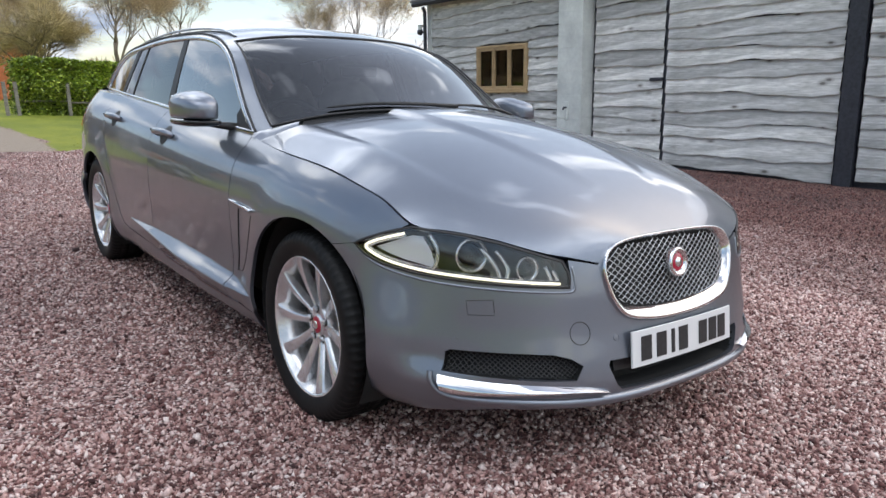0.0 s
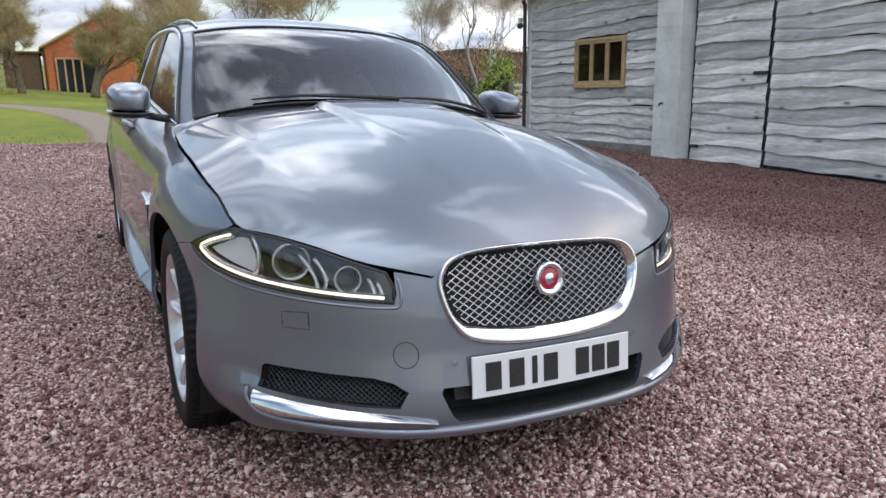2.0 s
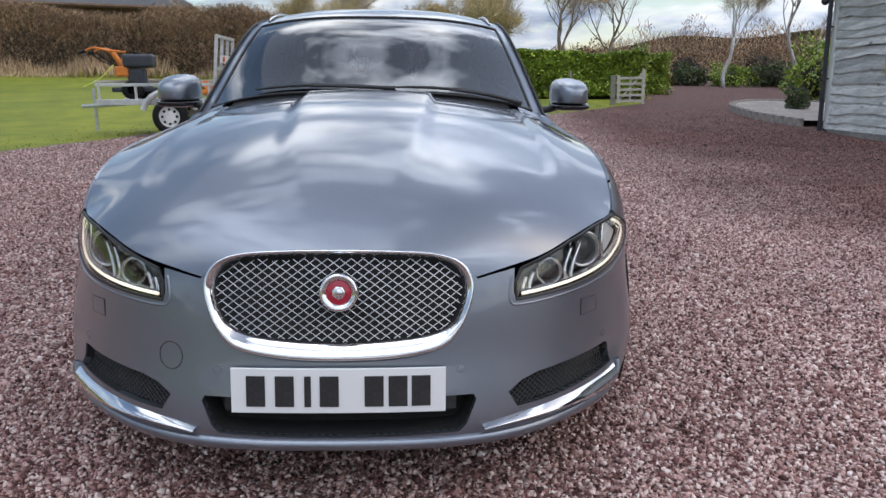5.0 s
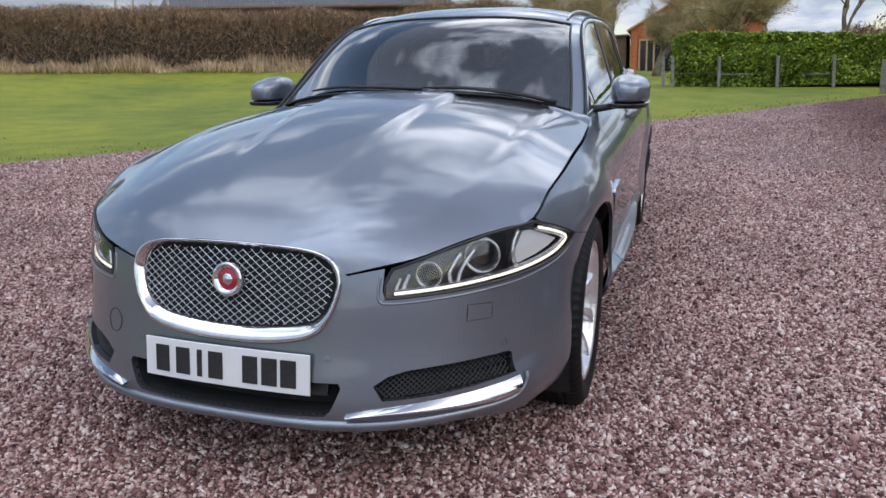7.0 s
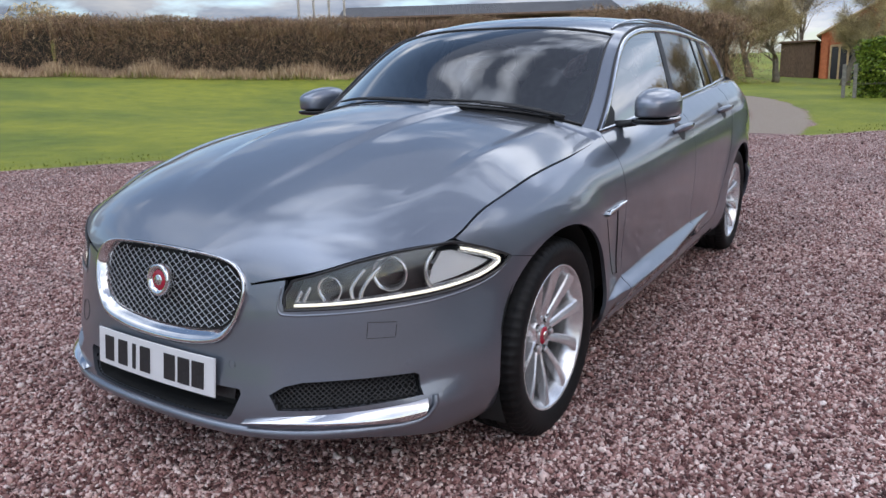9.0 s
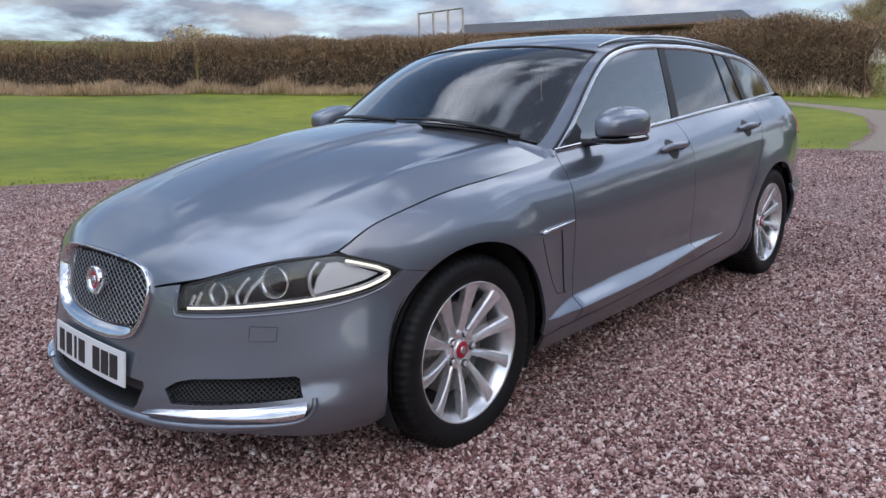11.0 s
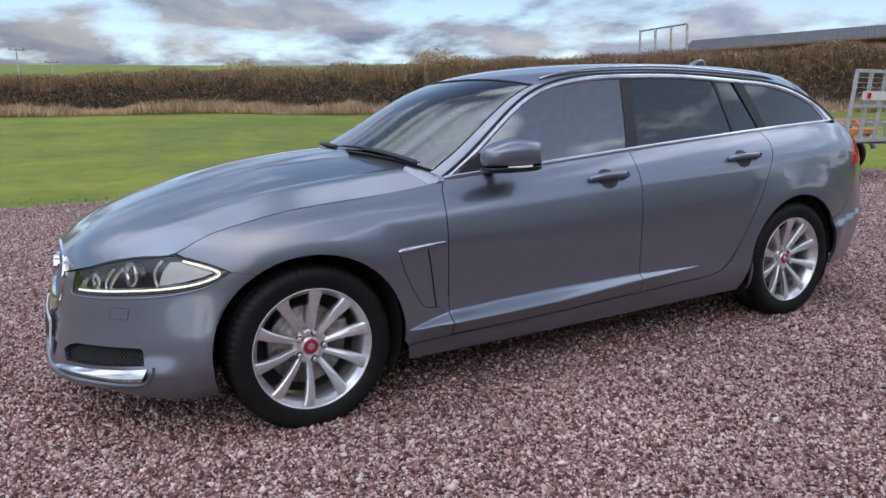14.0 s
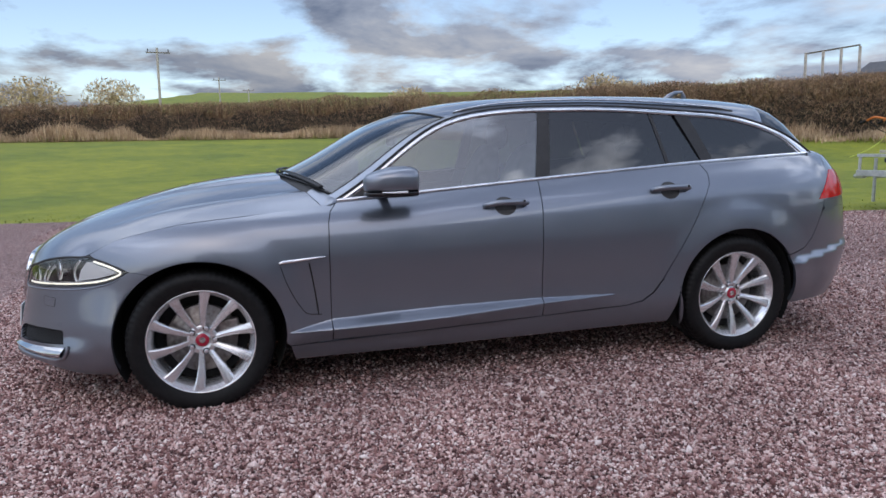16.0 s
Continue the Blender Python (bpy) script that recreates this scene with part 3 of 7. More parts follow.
    # gable end
    vs = [(BX, 11.96, BZ - 0.3), (BX + 6.0, 11.96, BZ - 0.3), (BX + 6.0, 11.96, eave + 0.2), (BX + 3.05, 11.96, eave + 2.1), (BX, 11.96, eave + 0.2)]
    vs += [(x, 11.86, z) for x, y, z in vs]
    part("gable", (vs, [(0, 1, 2, 3, 4), (5, 9, 8, 7, 6)] + [(i, (i + 1) % 5, 5 + (i + 1) % 5, 5 + i) for i in range(5)]), BOARD, barn)
    # camera on the corner
    cctv = empty("security_camera")
    tagged(cctv, "dark dome security camera on a white bracket", "security camera")
    cctv.location = (BX - 0.20, 12.18, 2.50)
    part("bracket", box(0.16, 0.05, 0.06, (0.06, 0, 0.14), 0.01), PIER, cctv)
    part("housing", tube([(0, 0, 0.16), (0, 0, 0.05)], 0.055, 14), PIER, cctv)
    v, f = squircle_simple(0.075)
    part("dome", (v, f), STEEL, cctv, "", True)


def squircle_simple(r, n=16, m=10):
    vs, fs = [], []
    for i in range(m + 1):
        a = -math.pi / 2 + math.pi * i / m
        vs += [(r * math.cos(a) * math.cos(2 * math.pi * j / n), r * math.cos(a) * math.sin(2 * math.pi * j / n), r * math.sin(a)) for j in range(n)]
    fs = [(i * n + j, i * n + (j + 1) % n, (i + 1) * n + (j + 1) % n, (i + 1) * n + j) for i in range(m) for j in range(n)]
    return vs, fs


build_barn()

# ---- hedges, trees and the far side of the lawn ----


def leafy(name, rough, stops, **more):
    """Leaf or twig stuff: one shade for each leaf, a little see-through."""
    m = material(name, rough=rough, **more)
    src = nd(m, "ShaderNodeNewGeometry").outputs["Random Per Island"]
    v = coords(m)
    n = nd(m, "ShaderNodeTexNoise", Scale=0.9, Detail=3.0)
    link(m, v, n.inputs["Vector"])
    c = mixed(m, 0.7, ramp(m, src, stops), ramp(m, n.outputs["Fac"], [(0.3, (0.6, 0.6, 0.6)), (0.7, (1.3, 1.3, 1.25))]), "MULTIPLY")
    link(m, c, bsdf(m).inputs["Base Color"])
    return m


LAUREL = leafy("laurel_leaf", 0.38, [(0.0, (0.062, 0.106, 0.015)), (0.45, (0.188, 0.281, 0.035)), (0.8, (0.362, 0.463, 0.062)), (1.0, (0.562, 0.625, 0.125))])
SHRUB = leafy("shrub_leaf", 0.5, [(0.0, (0.022, 0.038, 0.014)), (0.5, (0.055, 0.085, 0.03)), (1.0, (0.14, 0.17, 0.06))])
TWIG = leafy("hedge_twig", 0.85, [(0.0, (0.05, 0.036, 0.026)), (0.20, (0.12, 0.09, 0.045)), (0.32, (0.20, 0.112, 0.072)), (0.65, (0.32, 0.19, 0.12)), (0.9, (0.46, 0.305, 0.17)), (1.0, (0.58, 0.44, 0.28))])
STRAW = leafy("dry_grass", 0.85, [(0.0, (0.30, 0.19, 0.11)), (0.5, (0.50, 0.345, 0.215)), (1.0, (0.66, 0.50, 0.33))])
GREENGRASS = leafy("rough_grass", 0.8, [(0.0, (0.11, 0.145, 0.016)), (0.5, (0.20, 0.235, 0.025)), (1.0, (0.34, 0.345, 0.06))])
PALE_TWIG = leafy("pale_twig", 0.8, [(0.0, (0.28, 0.20, 0.11)), (0.5, (0.50, 0.38, 0.22)), (1.0, (0.70, 0.56, 0.33))])
ORCHARD = leafy("orchard_twig", 0.85, [(0.0, (0.200, 0.156, 0.081)), (0.5, (0.450, 0.356, 0.188)), (1.0, (0.725, 0.587, 0.325))])
BARK = grained("bark", [(0.3, (0.10, 0.082, 0.058)), (0.7, (0.27, 0.225, 0.16))], 14, 0.9, 0.6, 0.02, stretch=(1, 1, 0.3))
PALE_BARK = grained("pale_bark", [(0.3, (0.16, 0.13, 0.10)), (0.7, (0.36, 0.31, 0.24))], 14, 0.9, 0.5, 0.02, stretch=(1, 1, 0.3))
BIRCH = grained("birch_bark", [(0.3, (0.30, 0.28, 0.26)), (0.7, (0.60, 0.58, 0.55))], 10, 0.8, 0.3, 0.01)
FENCE = grained("weathered_fence", [(0.3, (0.13, 0.12, 0.10)), (0.7, (0.31, 0.285, 0.25))], 9, 0.85, 0.4, 0.006, stretch=(1, 1, 5))
# near-black colour that stands in for shade inside hedges, bushes and the wood
INNER_SHADE = grained("hedge_shade", [(0.3, (0.020, 0.017, 0.012)), (0.7, (0.045, 0.038, 0.026))], 5, 0.95, 0)


def blades(centre, axis, length, width, rnd):
    """Flat slivers: arrays of centres, long axes, lengths and widths; each a quad turned at random about its axis."""
    n = len(centre)
    axis = axis / np.linalg.norm(axis, axis=1, keepdims=True)
    side = np.cross(axis, rnd.normal(size=(n, 3)))
    side /= np.maximum(np.linalg.norm(side, axis=1, keepdims=True), 1e-9)
    a, s = axis * (np.asarray(length) / 2)[:, None], side * (np.asarray(width) / 2)[:, None]
    v = np.stack([centre - a - s * 0.55, centre - a * 0.1 + s, centre + a + s * 0.12, centre - a * 0.1 - s], 1)
    return v.reshape(-1, 3), np.arange(4 * n).reshape(n, 4)


def along(path, n, rnd):
    """n points spread along a polyline of (x, y); also the part of its length at each."""
    p = np.array(path, float)
    d = np.concatenate(([0], np.cumsum(np.linalg.norm(np.diff(p, axis=0), axis=1))))
    q = rnd.random(n) * d[-1]
    return np.interp(q, d, p[:, 0]), np.interp(q, d, p[:, 1]), q / d[-1]


def field_hedge(path, heights, depth, n, seed, label, twig=TWIG, straw=0, grass=0, name="field_hedge", size=1.0):
    rnd = np.random.default_rng(seed)
    ob = tagged(empty(name), label, "hedge")
    x, y, q = along(path, n, rnd)
    h = np.interp(q, np.linspace(0, 1, len(heights)), heights)
    x, y = x + rnd.normal(size=n) * depth * 0.5, y + rnd.normal(size=n) * depth * 0.5
    wob = np.array([noise.noise((a * 0.45, b * 0.45, seed)) for a, b in zip(x[:], y[:])])
    top = h * (0.95 + 0.14 * wob)
    u = rnd.random(n) ** 0.8
    z = ground_z(x, y) + u * (top - 0.22)
    ax = np.stack([rnd.normal(size=n) * 0.6, rnd.normal(size=n) * 0.6, 0.15 + 0.8 * rnd.random(n)], 1)
    v, f = blades(np.stack([x, y, z], 1), ax, (0.18 + rnd.random(n) * 0.45) * size, (0.008 + rnd.random(n) * 0.022) * size, rnd)
    tagged(quads("twig_mass", v, f, twig, ob), kind="stuff")
    # upright stems and a dark core painted as inner shade, thin towards the top
    m = max(40, n // 60)
    x, y, q = along(path, m, rnd)
    h = np.interp(q, np.linspace(0, 1, len(heights)), heights)
    zz = ground_z(x, y)
    ax = np.stack([rnd.normal(size=m) * 0.25, rnd.normal(size=m) * 0.25, np.ones(m)], 1)
    v, f = blades(np.stack([x, y, zz + h * 0.42], 1), ax, h * 0.95, 0.07 + rnd.random(m) * 0.08, rnd)
    tagged(quads("stem_mass", v, f, twig, ob), kind="stuff")
    p = np.array(path, float)
    d = np.concatenate(([0], np.cumsum(np.linalg.norm(np.diff(p, axis=0), axis=1))))
    k = int(d[-1] / 0.8) + 2
    s = np.linspace(0, d[-1], k)
    cx, cy = np.interp(s, d, p[:, 0]), np.interp(s, d, p[:, 1])
    hh = np.interp(s / d[-1], np.linspace(0, 1, len(heights)), heights)
    dirx, diry = np.gradient(cx), np.gradient(cy)
    ln = np.hypot(dirx, diry)
    nx, ny = -diry / ln, dirx / ln
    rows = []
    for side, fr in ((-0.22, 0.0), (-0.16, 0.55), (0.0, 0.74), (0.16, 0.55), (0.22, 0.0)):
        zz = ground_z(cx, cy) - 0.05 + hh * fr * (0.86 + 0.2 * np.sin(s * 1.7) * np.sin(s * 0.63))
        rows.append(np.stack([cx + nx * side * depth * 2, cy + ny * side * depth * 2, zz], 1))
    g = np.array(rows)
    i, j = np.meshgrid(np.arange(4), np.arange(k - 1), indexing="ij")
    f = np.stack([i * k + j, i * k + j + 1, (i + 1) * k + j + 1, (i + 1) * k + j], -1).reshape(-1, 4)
    quads("shade_core", g.reshape(-1, 3), f, INNER_SHADE, ob)
    for count, mat, hgt, nm in ((straw, STRAW, 0.80, "dry_grass"), (grass, GREENGRASS, 0.32, "rough_grass")):
        if not count:
            continue
        x, y, q = along(path, count, rnd)
        toward = np.stack([3.0 - x, 0.0 - y], 1)
        toward /= np.linalg.norm(toward, axis=1, keepdims=True)
        out = depth * 0.7 + rnd.random(count) * 1.3
        x, y = x + toward[:, 0] * out + rnd.normal(size=count) * 0.2, y + toward[:, 1] * out + rnd.normal(size=count) * 0.2
        clump = np.array([0.5 + 0.8 * noise.noise((a * 0.6, b * 0.6, seed + 3.3)) for a, b in zip(x, y)])
        hg = hgt * np.clip(clump, 0.15, 1.3) * (0.6 + 0.8 * rnd.random(count))
        ax = np.stack([rnd.normal(size=count) * 0.3, rnd.normal(size=count) * 0.3, np.ones(count)], 1)
        v, f = blades(np.stack([x, y, ground_z(x, y) + hg * 0.45], 1), ax, hg, 0.02 + rnd.random(count) * 0.03, rnd)
        tagged(quads(nm, v, f, mat, ob), kind="stuff")
    return ob


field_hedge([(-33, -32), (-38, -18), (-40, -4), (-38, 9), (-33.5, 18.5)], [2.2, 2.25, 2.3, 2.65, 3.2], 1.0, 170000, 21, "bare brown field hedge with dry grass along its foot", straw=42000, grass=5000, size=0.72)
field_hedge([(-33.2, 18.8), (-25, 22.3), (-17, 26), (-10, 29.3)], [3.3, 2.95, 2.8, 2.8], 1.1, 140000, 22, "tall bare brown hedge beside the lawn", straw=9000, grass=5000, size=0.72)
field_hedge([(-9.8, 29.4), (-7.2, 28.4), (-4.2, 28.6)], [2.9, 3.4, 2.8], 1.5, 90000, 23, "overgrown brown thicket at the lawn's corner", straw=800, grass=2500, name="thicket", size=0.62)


def laurel_hedge(x0, x1, y, base, top, depth, n, seed, label):
    rnd = np.random.default_rng(seed)
    ob = tagged(empty("laurel_hedge"), label, "hedge")
    # leaves crowd on the faces and the top
    u = rnd.random((n, 3))
    x = x0 + (x1 - x0) * u[:, 0]
    face = rnd.random(n)
    yy = np.where(face < 0.62, y - depth / 2 + np.abs(rnd.normal(size=n)) * 0.10, y + depth * (u[:, 1] - 0.5))
    lump = np.array([noise.noise((a * 0.9, b * 1.4, seed)) for a, b in zip(x, u[:, 2] * 2)])
    yy = yy - lump * 0.22
    t = top - 0.05 * (x - x0) + 0.13 * np.array([noise.noise((a * 0.8, 3.0, seed)) + 0.5 * noise.noise((a * 2.9, 8.0, seed)) for a in x])
    z = np.where(face < 0.62, base + 0.12 + (t - base - 0.12) * u[:, 2], t - np.abs(rnd.normal(size=n)) * 0.10)
    ends = rnd.random(n) < 0.06
    x = np.where(ends, np.where(rnd.random(n) < 0.5, x0, x1) + rnd.normal(size=n) * 0.08, x)
    yy = np.where(ends, y + depth * (u[:, 1] - 0.5), yy)
    z = np.where(ends, base + (t - base) * u[:, 2], z)
    ax = np.stack([rnd.normal(size=n), rnd.normal(size=n) - 0.8, rnd.normal(size=n) * 0.6 + 0.35], 1)
    v, f = blades(np.stack([x, yy, z], 1), ax, 0.07 + rnd.random(n) * 0.06, 0.035 + rnd.random(n) * 0.025, rnd)
    tagged(quads("leaf_mass", v, f, LAUREL, ob), kind="stuff")
    # dark block in place of the shade between the leaves
    part("shade_core", box(x1 - x0 - 0.2, depth * 0.62, top - base - 0.35, ((x0 + x1) / 2, y + 0.06, (top + base) / 2 - 0.15), 0.1), INNER_SHADE, ob)


laurel_hedge(0.85, 7.05, 19.7, 0.50, 2.14, 0.95, 40000, 31, "clipped green laurel hedge behind a wooden rail fence")
laurel_hedge(7.2, 8.8, 22.5, 0.3, 2.0, 0.9, 7000, 32, "clipped green laurel hedge by the drive")


def build_fence():
    f = tagged(empty("rail_fence"), "weathered post and rail fence before a laurel hedge", "fence")
    rnd = random.Random(4)
    xs = [0.52, 0.77, 1.98, 3.45, 4.80]
    for x in xs:
        z = gz(x, 19.02)
        part("post", box(0.085, 0.085, 0.86, (x, 19.02 if x < 1 else 19.16, z + 0.40), 0.012, rot=Euler((0, radians(rnd.uniform(-2, 2)), 0)).to_matrix()), FENCE, f)
    for a, b in zip(xs[1:], xs[2:]):
        for h in (0.36, 0.68):
            part("rail", tube([(a, 19.33, gz(a, 19.0) + h + rnd.uniform(-0.03, 0.03)), (b, 19.33, gz(b, 19.0) + h + rnd.uniform(-0.03, 0.03))], 0.030, 6), FENCE, f)


build_fence()


def tree(name, x, y, height, spread, seed, bark, twigmat, label, trunk_r=0.16, levels=5, lean=0.0, low=0.28, twigs=3, birch=False):
    """A bare tree: tapered trunk, limbs that fork and thin, and a crown of fine twigs."""
    rnd = random.Random(seed)
    ob = tagged(empty(name, pose(x, y, gz(x, y) - 0.05)), label, "tree")
    vs, fs, tips = [], [], []

    def limb(p, d, length, r, level):
        n = 5 if level < 2 else 4
        pts, rad = [p], [r]
        q, dd = p.copy(), d.copy()
        for i in range(n):
            dd = (dd + Vector((rnd.gauss(0, 0.16), rnd.gauss(0, 0.16), rnd.gauss(0.03, 0.10)))).normalized()
            q = q + dd * length / n
            pts.append(q.copy())
            rad.append(r * (1 - 0.55 * (i + 1) / n))
        v, f = tube(pts, rad, 7 if level < 1 else 5 if level < 3 else 3)
        o = len(vs)
        vs.extend(v)
        fs.extend([tuple(i + o for i in t) for t in f])
        if level >= levels - 1:
            tips.extend([(pts[k], dd.copy()) for k in range(1, n + 1)])
            return
        for _ in range(3 if level < 2 else rnd.choice((2, 3, 3))):
            k = rnd.randint(2, n)
            a = rnd.uniform(0, 6.283)
            out = Vector((math.cos(a), math.sin(a), 0))
            nd_ = (dd * rnd.uniform(0.6, 1.0) + out * rnd.uniform(0.35, 0.95) * spread + Vector((0, 0, 0.22))).normalized()
            limb(pts[k], nd_, length * rnd.uniform(0.58, 0.80), rad[k] * rnd.uniform(0.55, 0.8), level + 1)
        limb(pts[-1], dd, length * 0.72, rad[-1], level + 1)

    limb(Vector((0, 0, 0)), Vector((lean, 0, 1)).normalized(), height * low, trunk_r, 0)
    part("trunk", (vs, fs), bark, ob, "", True)
    r2 = np.random.default_rng(seed)
    c = np.array([tuple(p) for p, _ in tips])
    a = np.array([tuple(d) for _, d in tips])
    c, a = np.repeat(c, twigs, 0), np.repeat(a, twigs, 0)
    n = len(c)
    ax = a + r2.normal(size=(n, 3)) * 0.65
    ax /= np.linalg.norm(ax, axis=1, keepdims=True)
    ln = height * (0.035 + 0.05 * r2.random(n))
    v, f = blades(c + ax * (ln / 2)[:, None], ax, ln, height * (0.0007 + 0.0011 * r2.random(n)), r2)
    tagged(quads("crown", v, f, twigmat, ob), kind="stuff")
    return ob


tree("fruit_tree", -0.1, 30.0, 6.0, 1.25, 3, BARK, ORCHARD, "bare spreading fruit tree on the lawn", 0.20, 6, 0.05, 0.24, 8)
tree("fruit_tree", 2.4, 27.5, 6.6, 1.3, 8, BARK, ORCHARD, "bare spreading fruit tree behind the hedge", 0.22, 6, -0.1, 0.24, 8)
tree("fruit_tree", -2.7, 31.0, 5.6, 1.2, 13, BARK, ORCHARD, "low bare fruit tree on the lawn", 0.17, 6, 0.1, 0.22, 8)
tree("fruit_tree", -4.6, 36.5, 6.5, 1.25, 17, BARK, ORCHARD, "bare spreading fruit tree before a brick house", 0.20, 6, 0.05, 0.24, 8)
for i, (x, y, h) in enumerate(((5.5, 42, 11), (9.0, 43, 12), (12.5, 45, 11), (-4.0, 47, 10))):
    tree("pale_tree", x, y, h, 0.85, 40 + i, PALE_BARK, PALE_TWIG, "tall bare tree with pale sunlit twigs", 0.2, 6, 0.03 * (-1) ** i, 0.26, 3)
for i, (x, y, h) in enumerate(((12.5, 26.5, 6.0), (15.8, 27.0, 7.5), (18.5, 31.0, 7.0))):
    tree("birch", x, y, h, 0.7, 60 + i, BIRCH, PALE_TWIG, "slim bare birch with a pale trunk", 0.10, 6, 0.02, 0.34, 3, True)
for i, (x, y) in enumerate(((19.0, 3.5), (21.0, 8.0))):
    tree("oak", x, y, 9.0, 1.1, 80 + i, BARK, TWIG, "tall bare oak behind the barn", 0.32, 6, 0.0, 0.26, 3)


def far_wood():
    """The bare wood on the slope beyond the drive, and hedgerow trees on the skyline."""
    rnd = np.random.default_rng(71)
    ob = tagged(empty("far_wood"), "distant bare brown wood on a hillside", "wood")
    n = 70000
    az = np.radians(rnd.uniform(4, 62, n))
    r = rnd.uniform(70, 150, n)
    x, y = r * np.sin(az), r * np.cos(az)
    h = 6.2 * (0.72 + 0.55 * np.array([noise.noise((a * 23, b * 0.05, 2)) for a, b in zip(az, r)])) * (0.45 + 0.55 * sstep(radians(9), radians(20), az))
    u = rnd.random(n)
    ax = np.stack([rnd.normal(size=n) * 0.6, rnd.normal(size=n) * 0.6, np.ones(n)], 1)
    v, f = blades(np.stack([x, y, ground_z(x, y) + u * h], 1), ax, 0.35 + rnd.random(n) * 0.8, 0.025 + rnd.random(n) * 0.06, rnd)
    tagged(quads("far_tree_mass", v, f, TWIG, ob), kind="stuff")
    # dark strip added behind the trees, its colour standing for the wood's shade
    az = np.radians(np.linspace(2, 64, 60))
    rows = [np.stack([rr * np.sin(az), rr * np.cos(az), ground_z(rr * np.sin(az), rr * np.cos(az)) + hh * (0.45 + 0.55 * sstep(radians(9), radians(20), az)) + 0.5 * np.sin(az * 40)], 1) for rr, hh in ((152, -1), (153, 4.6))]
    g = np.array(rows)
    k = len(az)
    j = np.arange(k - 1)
    quads("wood_shade", g.reshape(-1, 3), np.stack([j, j + 1, k + j + 1, k + j], 1), INNER_SHADE, ob)
    for x, y, rr in ((-108, -27, 3.6), (-109, -34, 3.0), (-110, -17, 3.4), (-98, 24, 2.6), (-86, 48, 3.2), (-84, 51, 2.4)):
        tr = tagged(empty("skyline_bush"), "bare tan hedgerow bush on the skyline", "bush")
        m = 1500
        d = rnd.normal(size=(m, 3))
        d /= np.linalg.norm(d, axis=1, keepdims=True)
        c = d * (rnd.random(m) ** 0.5)[:, None] * rr * np.array([1.3, 1.3, 0.85]) + np.array([x, y, gz(x, y) + rr * 0.55])
        v, f = blades(c, rnd.normal(size=(m, 3)) + np.array([0, 0, 0.5]), 0.5 + rnd.random(m) * 0.7, 0.08 + rnd.random(m) * 0.12, rnd)
        tagged(quads("twig_mass", v, f, PALE_TWIG, tr), kind="stuff")


far_wood()


def bush(name, x, y, rx, rz, n, seed, mat, label, leaf=0.09, z=None):
    rnd = np.random.default_rng(seed)
    ob = tagged(empty(name), label, "shrub")
    d = rnd.normal(size=(n, 3))
    d /= np.linalg.norm(d, axis=1, keepdims=True)
    lump = np.array([0.85 + 0.65 * noise.noise(tuple(q * 1.9 + seed)) for q in d])
    c = d * (lump * (0.72 + 0.3 * rnd.random(n)))[:, None] * np.array([rx, rx, rz]) + np.array([x, y, (gz(x, y) if z is None else z) + rz * 0.62])
    v, f = blades(c, d + rnd.normal(size=(n, 3)) * 0.8, leaf * (0.7 + 0.7 * rnd.random(n)), leaf * (0.35 + 0.3 * rnd.random(n)), rnd)
    tagged(quads("leaf_mass", v, f, mat, ob), kind="stuff")
    # dark lump added as the shade inside the bush
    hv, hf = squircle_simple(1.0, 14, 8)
    part("shade_core", ([(x + a * rx * 0.5, y + b * rx * 0.5, (gz(x, y) if z is None else z) + rz * 0.55 + c_ * rz * 0.5) for a, b, c_ in hv], hf), INNER_SHADE, ob)


for i, (x, y, rx, rz, mat, lab) in enumerate((
        (9.0, 28.5, 0.9, 0.95, SHRUB, "dark evergreen shrub beside the drive"), (10.6, 28.8, 0.8, 0.55, TWIG, "low bare brown shrub beside the drive"),
        (11.9, 28.6, 0.9, 0.62, SHRUB, "rounded green shrub beside the drive"), (13.4, 28.0, 0.95, 0.60, LAUREL, "low bright green shrub beside the drive"),
        (15.0, 27.6, 1.0, 0.70, SHRUB, "rounded green shrub beside the drive"), (16.6, 27.0, 1.0, 0.75, SHRUB, "rounded green shrub beside the drive"),
        (7.6, 29.0, 1.2, 1.2, TWIG, "bare brown shrub beside the drive"), (12.6, 31.0, 1.3, 1.2, TWIG, "bare brown shrub beside the drive"), (15.8, 30.5, 1.4, 1.3, TWIG, "bare brown shrub beside the drive"))):
    bush("shrub", x, y, rx, rz, 2600, 1 + i, mat, lab, 0.11)
bush("laurel", 12.4, 19.6, 0.85, 1.15, 3000, 25, LAUREL, "tall green laurel beside a gate", 0.12)


def lawn_depth(x, y):
    """How far inside the lawn a place lies, in metres."""
    side = -8.5 + 0.55 * np.maximum(y - 1.6, 0) - 0.2 * np.maximum(y - 6.0, 0) - x
    back = y - 11.8 - 0.95 * np.maximum(x - 0.5, 0) - 6.0 * np.maximum(x - 6.6, 0)
    return np.maximum(side, back)


